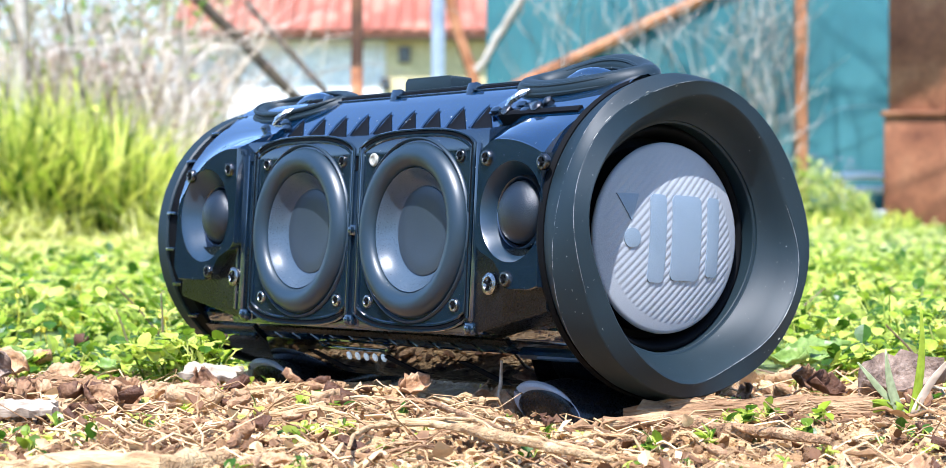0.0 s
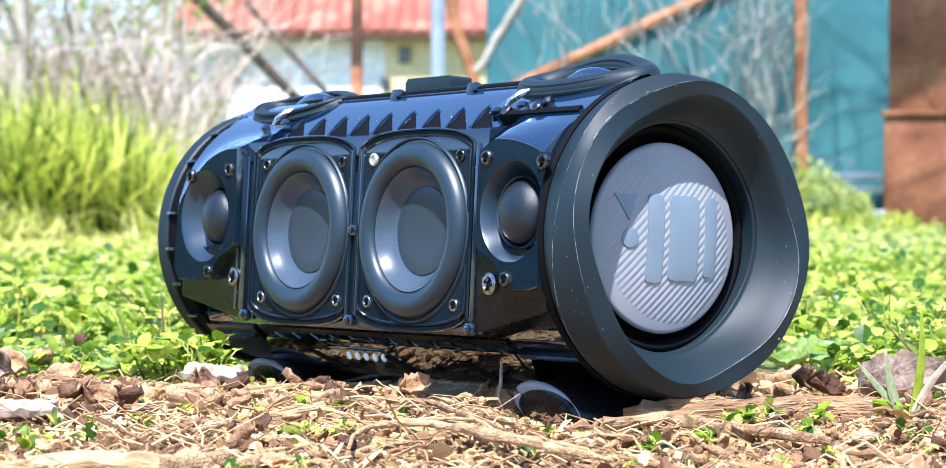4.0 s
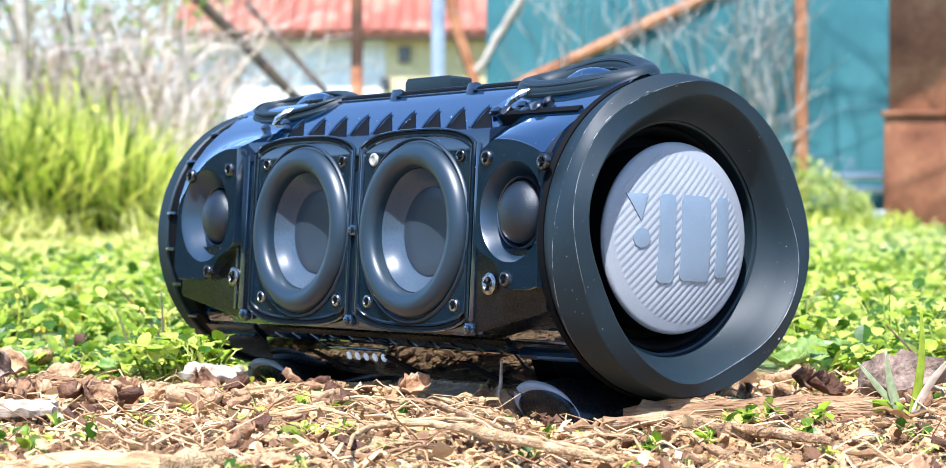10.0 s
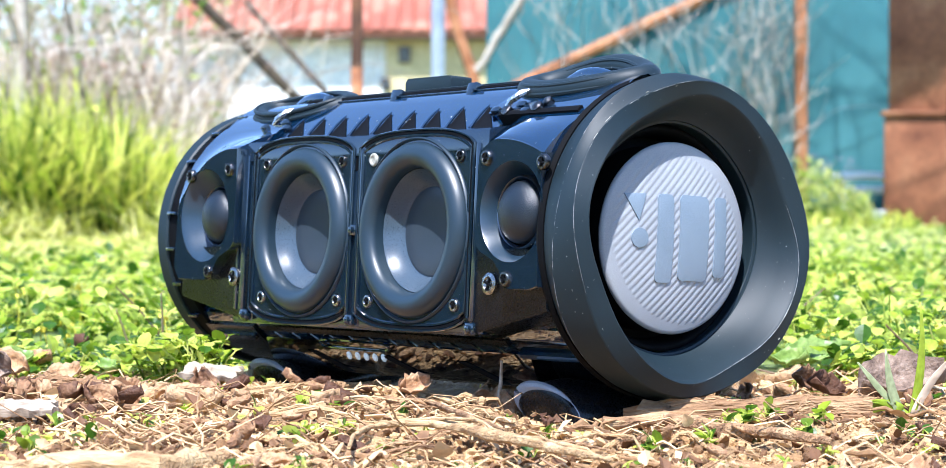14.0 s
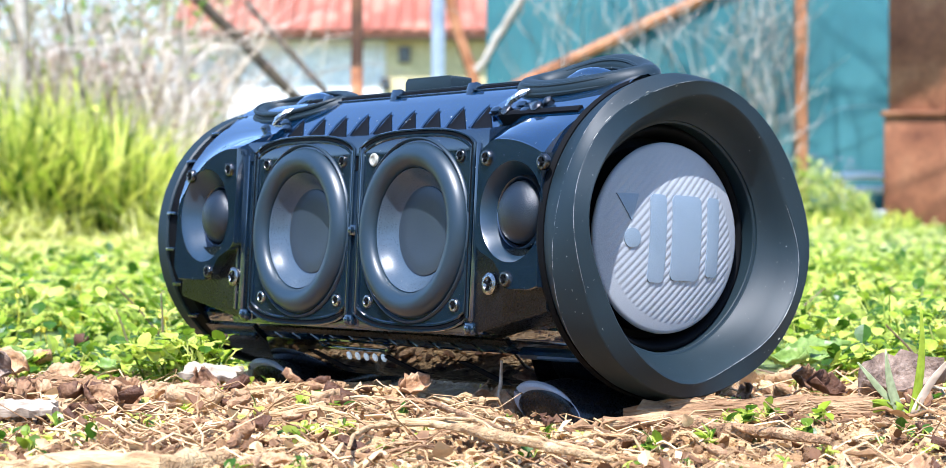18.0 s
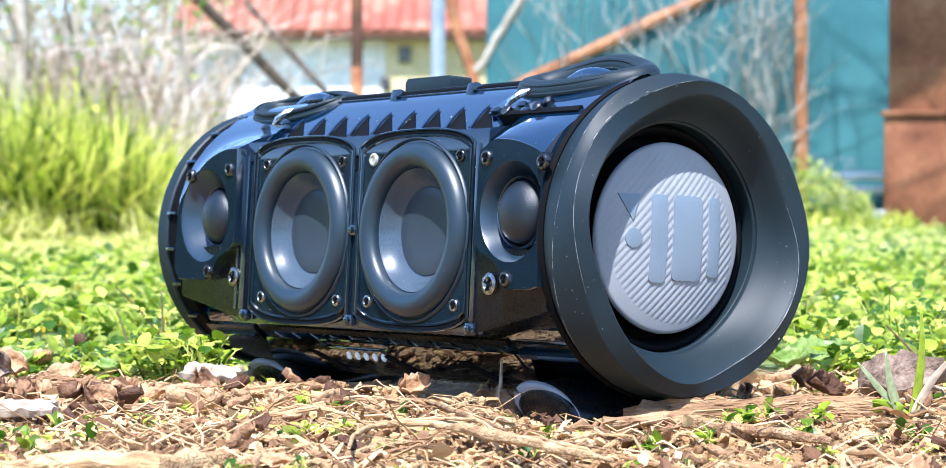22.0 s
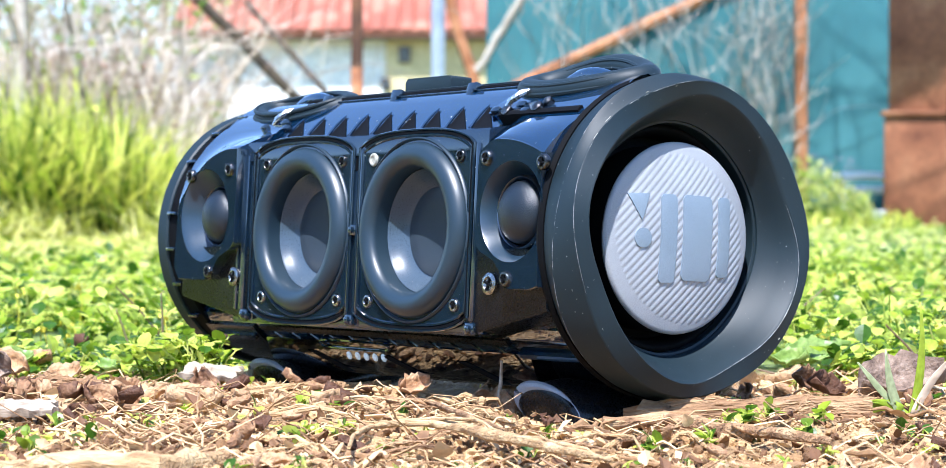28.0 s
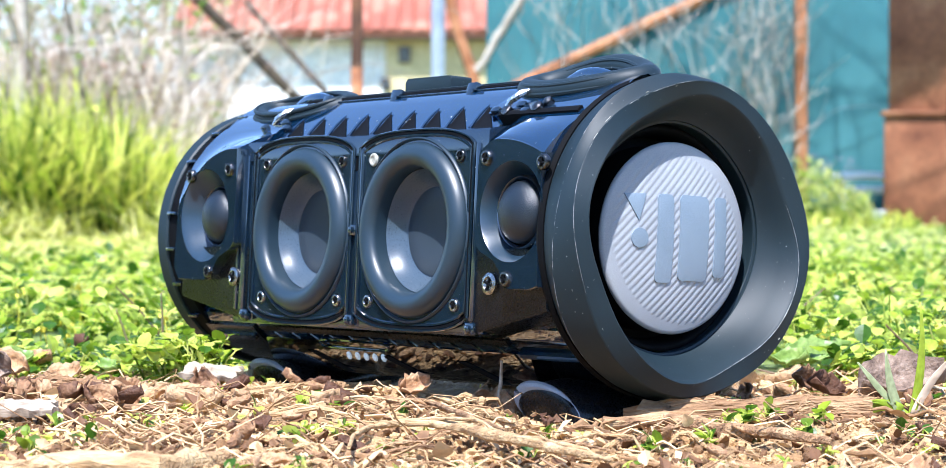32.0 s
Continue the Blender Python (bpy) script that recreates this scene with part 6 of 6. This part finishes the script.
# broad green leaves beside the ring, and a pale straw standing before the foot
for k, (x, y, L, turn) in enumerate(((0.160, 1.05, 0.027, 15), (0.148, 1.02, 0.018, -30), (0.178, 1.07, 0.02, 60), (-0.212, 1.02, 0.016, 20), (-0.165, 1.0, 0.012, -40), (0.196, 1.0, 0.014, 120))):
    dry_leaf((x, y, mulch(x, y) + 0.012), L, L * 0.62, (32 + 9 * math.sin(k * 3), 10 * math.sin(k * 5), turn), "broad pale green leaf among the weeds", BROADLEAF)
rod("straw_stalk", [(0.0098, 0.868, mulch(0.0098, 0.868) - 0.002), (0.0102, 0.868, 0.008), (0.0112, 0.869, 0.014), (0.0114, 0.869, 0.021)], [0.0006, 0.0007, 0.0007, 0.0005], PALEWOOD, "pale straw standing upright before the foot", "straw")
dry_leaf((-0.0235, 0.893, mulch(-0.0235, 0.893) + 0.005), 0.0135, 0.0095, (50, -14, 20), "tan curled leaf standing before the loudspeaker", TANLEAF)
dry_leaf((0.0088, 0.879, mulch(0.0088, 0.879) + 0.006), 0.018, 0.014, (58, 16, -12), "reddish tan torn leaf leaning before the foot", TANLEAF)
dry_leaf((-0.2085, 0.93, mulch(-0.2085, 0.93) + 0.010), 0.028, 0.022, (64, 6, 5), "large dark reddish brown leaf standing on the soil", GREYLEAF)


def motions():
    """The radiator and the two cones swing with the music; steps in the loudspeaker's own units along its axes."""
    walk(radiator, [(t, pose(s * MM, 0, 0)) for t, s in (
        (0.0, 0.00), (0.1, 1.78), (0.2, 2.81), (0.3, -0.57), (0.4, 0.57), (0.5, 4.49), (0.6, 0.39), (0.7, 0.74), (0.8, 6.06), (0.9, 3.89),
        (1.0, 4.08), (1.1, 2.88), (1.2, 3.60), (1.3, 0.81), (1.4, -0.35), (1.5, 0.82), (1.6, 2.80), (1.7, 1.71), (1.8, 3.63), (1.9, 1.82),
        (2.0, 0.00), (2.1, -0.27), (2.2, 2.24), (2.3, 2.01), (2.4, 1.39), (2.5, 2.86), (2.6, 0.58), (2.7, 4.02), (2.8, 4.19), (2.9, -0.90),
        (3.0, -0.41), (3.1, -0.16), (3.2, -1.39), (3.3, 3.95), (3.4, 0.94), (3.5, 0.00), (3.6, 2.62), (3.7, -0.40), (3.8, 4.22), (3.9, -0.19),
        (4.0, -1.33), (4.1, -0.18), (4.2, 0.82), (4.3, 1.68), (4.4, 4.60), (4.5, 3.29), (4.6, 1.01), (4.7, -1.04), (4.8, -0.05), (4.9, 5.47),
        (5.0, 2.02), (5.1, 3.59), (5.2, -0.51), (5.3, -0.58), (5.4, 4.77), (5.5, 2.86), (5.6, 1.45), (5.7, 1.64), (5.8, 0.28), (5.9, 0.96),
        (6.0, 4.49), (6.1, 5.44), (6.2, 3.01), (6.3, 0.79), (6.4, 4.79), (6.5, 4.49), (6.6, 0.27), (6.7, 3.67), (6.8, 5.52), (6.9, -0.26),
        (7.0, 3.27), (7.1, 0.42), (7.2, -0.51), (7.3, -1.29), (7.4, 0.21), (7.5, -0.41), (7.6, 1.35), (7.7, 3.83), (7.8, -0.19), (7.9, 0.58),
        (8.0, 1.22), (8.1, 4.95), (8.2, 4.60), (8.3, 0.59), (8.4, 1.11), (8.5, 0.00), (8.6, 3.01), (8.7, -1.64), (8.8, -1.49), (8.9, 0.67),
        (9.0, -0.41), (9.1, 3.65), (9.2, 3.11), (9.3, 1.96), (9.4, 2.84), (9.5, 1.22), (9.6, 4.11), (9.7, 5.43), (9.8, 0.71), (9.9, 4.18),
        (10.0, 5.71), (10.1, 3.31), (10.2, 5.52), (10.3, 6.20), (10.4, 5.28), (10.5, 5.31), (10.6, 2.44), (10.7, 0.96), (10.8, 6.22), (10.9, 0.44),
        (11.0, 2.86), (11.1, 1.67), (11.2, -0.23), (11.3, 5.09), (11.4, 3.59), (11.5, 3.27), (11.6, 2.89), (11.7, 0.31), (11.8, 3.95), (11.9, 1.64),
        (12.0, 5.31), (12.1, 0.97), (12.2, 3.78), (12.3, 4.25), (12.4, 2.15), (12.5, 4.49), (12.6, 2.19), (12.7, 0.68), (12.8, 1.82), (12.9, 2.28),
        (13.0, 3.67), (13.1, 0.19), (13.2, -0.20), (13.3, 2.71), (13.4, 5.14), (13.5, 1.22), (13.6, 3.49), (13.7, -0.39), (13.8, 4.70), (13.9, 4.16),
        (14.0, 4.49), (14.1, 2.74), (14.2, -0.24), (14.3, 4.41), (14.4, 3.61), (14.5, 1.22), (14.6, 3.57), (14.7, 0.30), (14.8, 3.67), (14.9, 0.09),
        (15.0, -0.69), (15.1, 0.91), (15.2, 1.56), (15.3, 0.13), (15.4, 2.17), (15.5, 2.10), (15.6, -0.32), (15.7, 2.13), (15.8, 0.35), (15.9, 2.77),
        (16.0, -0.18), (16.1, 3.09), (16.2, 0.53), (16.3, 1.39), (16.4, 2.12), (16.5, -1.22), (16.6, -0.77), (16.7, 3.81), (16.8, -2.09),
        (16.9, -0.73), (17.0, -2.86), (17.1, -2.50), (17.2, -1.38), (17.3, 3.12), (17.4, 3.32), (17.5, 0.82), (17.6, 4.32), (17.7, 3.29),
        (17.8, 0.25), (17.9, 2.44), (18.0, 0.00), (18.1, 3.13), (18.2, 0.81), (18.3, -0.64), (18.4, 4.15), (18.5, 0.82), (18.6, 3.55), (18.7, 2.54),
        (18.8, 4.19), (18.9, 2.20), (19.0, 3.27), (19.1, -0.38), (19.2, 2.57), (19.3, 4.01), (19.4, 3.03), (19.5, 0.00), (19.6, 1.47), (19.7, 4.05),
        (19.8, -0.93), (19.9, 4.14), (20.0, 0.82), (20.1, -1.18), (20.2, 2.01), (20.3, 0.68), (20.4, 0.24), (20.5, -2.45), (20.6, -1.39),
        (20.7, 2.26), (20.8, 1.45), (20.9, 2.72), (21.0, 4.08), (21.1, 0.67), (21.2, 3.14), (21.3, 5.43), (21.4, 0.92), (21.5, 4.08), (21.6, -0.02),
        (21.7, 2.28), (21.8, 5.38), (21.9, -0.96), (22.0, 0.82), (22.1, 1.99), (22.2, -0.72), (22.3, 1.22), (22.4, -0.15), (22.5, 0.82),
        (22.6, 2.29), (22.7, 0.89), (22.8, 0.94), (22.9, 5.20), (23.0, 4.08), (23.1, 2.09), (23.2, 1.34), (23.3, 2.95), (23.4, 3.92), (23.5, -2.86),
        (23.6, -1.84), (23.7, -0.42), (23.8, 0.63), (23.9, -2.12), (24.0, -1.63), (24.1, -0.47), (24.2, 1.21), (24.3, 4.10), (24.4, 3.85),
        (24.5, 5.71), (24.6, 0.65), (24.7, 3.21), (24.8, 5.87), (24.9, 6.03), (25.0, 4.49), (25.1, 5.76), (25.2, 6.03), (25.3, 2.62), (25.4, 4.83),
        (25.5, 4.49), (25.6, 0.91), (25.7, 3.62), (25.8, 0.38), (25.9, 4.10), (26.0, 5.00), (26.1, 5.64), (26.2, 2.54), (26.3, 0.34), (26.4, 5.41),
        (26.5, 5.15), (26.6, 5.74), (26.7, 3.25), (26.8, 3.72), (26.9, 1.71), (27.0, 0.42), (27.1, 1.08), (27.2, 3.83), (27.3, 1.20), (27.4, 3.55),
        (27.5, 2.04), (27.6, 2.27), (27.7, 6.02), (27.8, 1.14), (27.9, 3.60), (28.0, 6.53), (28.1, 6.93), (28.2, 4.03), (28.3, 3.04), (28.4, 2.01),
        (28.5, 6.94), (28.6, 3.51), (28.7, 1.71), (28.8, 1.05), (28.9, 3.37), (29.0, 6.53), (29.1, 3.97), (29.2, 6.26), (29.3, 6.14), (29.4, 6.11),
        (29.5, 4.08), (29.6, 2.92), (29.7, 3.22), (29.8, 2.39), (29.9, 2.41), (30.0, 4.08), (30.1, 5.11), (30.2, 1.60), (30.3, 0.28), (30.4, 3.24),
        (30.5, 5.31), (30.6, 2.71), (30.7, 1.82), (30.8, 3.31), (30.9, -0.35), (31.0, 0.00), (31.1, 2.36), (31.2, 2.28), (31.3, 4.80), (31.4, 2.19),
        (31.5, 4.08), (31.6, -0.05), (31.7, 0.04), (31.8, 3.80), (31.9, 1.41), (32.0, 4.49))])
    for cone in cones:
        c = cone.location.copy()
        walk(cone, [(t, pose(c.x, c.y + s * MM, c.z)) for t, s in (
        (0.0, 0.00), (0.1, 1.72), (0.2, 2.40), (0.3, 0.14), (0.4, 0.89), (0.5, 2.91), (0.6, 0.64), (0.7, 0.75), (0.8, 4.18), (0.9, 2.61),
        (1.0, 1.09), (1.1, 1.98), (1.2, 2.64), (1.3, 0.95), (1.4, 0.35), (1.5, 1.09), (1.6, 2.64), (1.7, 1.93), (1.8, 3.23), (1.9, 2.03),
        (2.0, 0.73), (2.1, 0.58), (2.2, 2.19), (2.3, 1.98), (2.4, 1.49), (2.5, 1.82), (2.6, 0.89), (2.7, 3.19), (2.8, 3.30), (2.9, -0.10),
        (3.0, -0.36), (3.1, 0.41), (3.2, -0.41), (3.3, 3.16), (3.4, 1.16), (3.5, 0.00), (3.6, 2.29), (3.7, 0.28), (3.8, 3.38), (3.9, 0.43),
        (4.0, -0.33), (4.1, 0.45), (4.2, 1.13), (4.3, 1.71), (4.4, 3.66), (4.5, 2.79), (4.6, 1.27), (4.7, -0.09), (4.8, 0.58), (4.9, 4.27),
        (5.0, 1.97), (5.1, 3.03), (5.2, 0.29), (5.3, 0.25), (5.4, 3.83), (5.5, 2.18), (5.6, 1.68), (5.7, 1.86), (5.8, 1.01), (5.9, 1.52),
        (6.0, 4.00), (6.1, 4.49), (6.2, 2.77), (6.3, 1.21), (6.4, 3.79), (6.5, 2.91), (6.6, 0.69), (6.7, 2.97), (6.8, 4.21), (6.9, 0.36),
        (7.0, 2.18), (7.1, 0.84), (7.2, 0.24), (7.3, -0.26), (7.4, 0.77), (7.5, 0.00), (7.6, 1.52), (7.7, 3.15), (7.8, 0.43), (7.9, 0.92),
        (8.0, 0.73), (8.1, 3.90), (8.2, 3.77), (8.3, 1.18), (8.4, 1.62), (8.5, 1.09), (8.6, 2.89), (8.7, -0.31), (8.8, -0.31), (8.9, 1.05),
        (9.0, -0.36), (9.1, 2.97), (9.2, 2.64), (9.3, 1.90), (9.4, 2.52), (9.5, 1.09), (9.6, 3.33), (9.7, 4.15), (9.8, 0.93), (9.9, 3.18),
        (10.0, 3.27), (10.1, 2.64), (10.2, 4.23), (10.3, 4.79), (10.4, 4.28), (10.5, 4.36), (10.6, 2.36), (10.7, 1.25), (10.8, 4.63), (10.9, 0.64),
        (11.0, 1.09), (11.1, 1.45), (11.2, 0.31), (11.3, 3.98), (11.4, 3.11), (11.5, 2.91), (11.6, 2.56), (11.7, 0.64), (11.8, 2.88), (11.9, 1.14),
        (12.0, 1.82), (12.1, 0.72), (12.2, 2.81), (12.3, 3.34), (12.4, 2.16), (12.5, 4.00), (12.6, 2.39), (12.7, 1.37), (12.8, 2.11), (12.9, 2.40),
        (13.0, 3.27), (13.1, 0.95), (13.2, 0.65), (13.3, 2.55), (13.4, 4.13), (13.5, 1.09), (13.6, 3.04), (13.7, 0.51), (13.8, 3.97), (13.9, 3.66),
        (14.0, 4.00), (14.1, 2.71), (14.2, 0.66), (14.3, 3.71), (14.4, 3.12), (14.5, 1.09), (14.6, 3.06), (14.7, 0.89), (14.8, 3.16), (14.9, 0.79),
        (15.0, 0.30), (15.1, 1.39), (15.2, 1.84), (15.3, 0.91), (15.4, 2.29), (15.5, 2.27), (15.6, 0.68), (15.7, 2.33), (15.8, 1.17), (15.9, 2.80),
        (16.0, 0.85), (16.1, 3.06), (16.2, 1.37), (16.3, 1.97), (16.4, 2.48), (16.5, 0.55), (16.6, 0.63), (16.7, 3.75), (16.8, -0.14), (16.9, 0.83),
        (17.0, 0.18), (17.1, -0.37), (17.2, 0.29), (17.3, 3.22), (17.4, 3.27), (17.5, 1.64), (17.6, 3.81), (17.7, 3.09), (17.8, 1.01), (17.9, 2.43),
        (18.0, 0.55), (18.1, 2.89), (18.2, 1.38), (18.3, 0.46), (18.4, 3.70), (18.5, 1.64), (18.6, 3.30), (18.7, 2.58), (18.8, 3.65), (18.9, 2.27),
        (19.0, 2.73), (19.1, 0.56), (19.2, 2.59), (19.3, 3.61), (19.4, 3.02), (19.5, 1.27), (19.6, 1.93), (19.7, 3.55), (19.8, 0.12), (19.9, 3.41),
        (20.0, 0.55), (20.1, -0.01), (20.2, 2.35), (20.3, 1.69), (20.4, 1.63), (20.5, 1.27), (20.6, 0.71), (20.7, 3.10), (20.8, 2.50), (20.9, 3.29),
        (21.0, 4.91), (21.1, 1.83), (21.2, 3.45), (21.3, 4.95), (21.4, 1.91), (21.5, 4.55), (21.6, 1.19), (21.7, 2.67), (21.8, 4.68), (21.9, 0.39),
        (22.0, 1.64), (22.1, 2.36), (22.2, 0.61), (22.3, 1.97), (22.4, 1.10), (22.5, 2.36), (22.6, 2.80), (22.7, 1.86), (22.8, 1.90), (22.9, 4.74),
        (23.0, 4.55), (23.1, 2.80), (23.2, 2.43), (23.3, 3.65), (23.4, 4.44), (23.5, 1.64), (23.6, 0.63), (23.7, 1.49), (23.8, 2.10), (23.9, 0.16),
        (24.0, 1.27), (24.1, 1.19), (24.2, 2.32), (24.3, 4.27), (24.4, 4.11), (24.5, 6.36), (24.6, 1.94), (24.7, 3.60), (24.8, 5.33), (24.9, 5.39),
        (25.0, 4.91), (25.1, 5.15), (25.2, 5.33), (25.3, 3.05), (25.4, 4.53), (25.5, 4.91), (25.6, 1.90), (25.7, 3.70), (25.8, 1.52), (25.9, 4.00),
        (26.0, 4.59), (26.1, 5.01), (26.2, 2.93), (26.3, 1.44), (26.4, 4.82), (26.5, 4.64), (26.6, 5.02), (26.7, 3.34), (26.8, 3.65), (26.9, 2.29),
        (27.0, 1.42), (27.1, 1.85), (27.2, 3.68), (27.3, 1.91), (27.4, 3.46), (27.5, 2.73), (27.6, 2.65), (27.7, 5.21), (27.8, 2.00), (27.9, 3.69),
        (28.0, 6.36), (28.1, 5.89), (28.2, 3.87), (28.3, 3.13), (28.4, 2.36), (28.5, 5.64), (28.6, 3.31), (28.7, 2.12), (28.8, 1.71), (28.9, 3.27),
        (29.0, 5.64), (29.1, 3.66), (29.2, 5.15), (29.3, 5.02), (29.4, 4.95), (29.5, 3.45), (29.6, 2.81), (29.7, 3.04), (29.8, 2.52), (29.9, 2.55),
        (30.0, 3.82), (30.1, 4.41), (30.2, 2.09), (30.3, 1.23), (30.4, 3.22), (30.5, 4.91), (30.6, 3.06), (30.7, 2.63), (30.8, 3.80), (30.9, 1.52),
        (31.0, 3.45), (31.1, 3.19), (31.2, 2.83), (31.3, 4.21), (31.4, 2.16), (31.5, 2.36), (31.6, 0.60), (31.7, 0.90), (31.8, 3.66), (31.9, 2.29),
        (32.0, 5.64))])


motions()
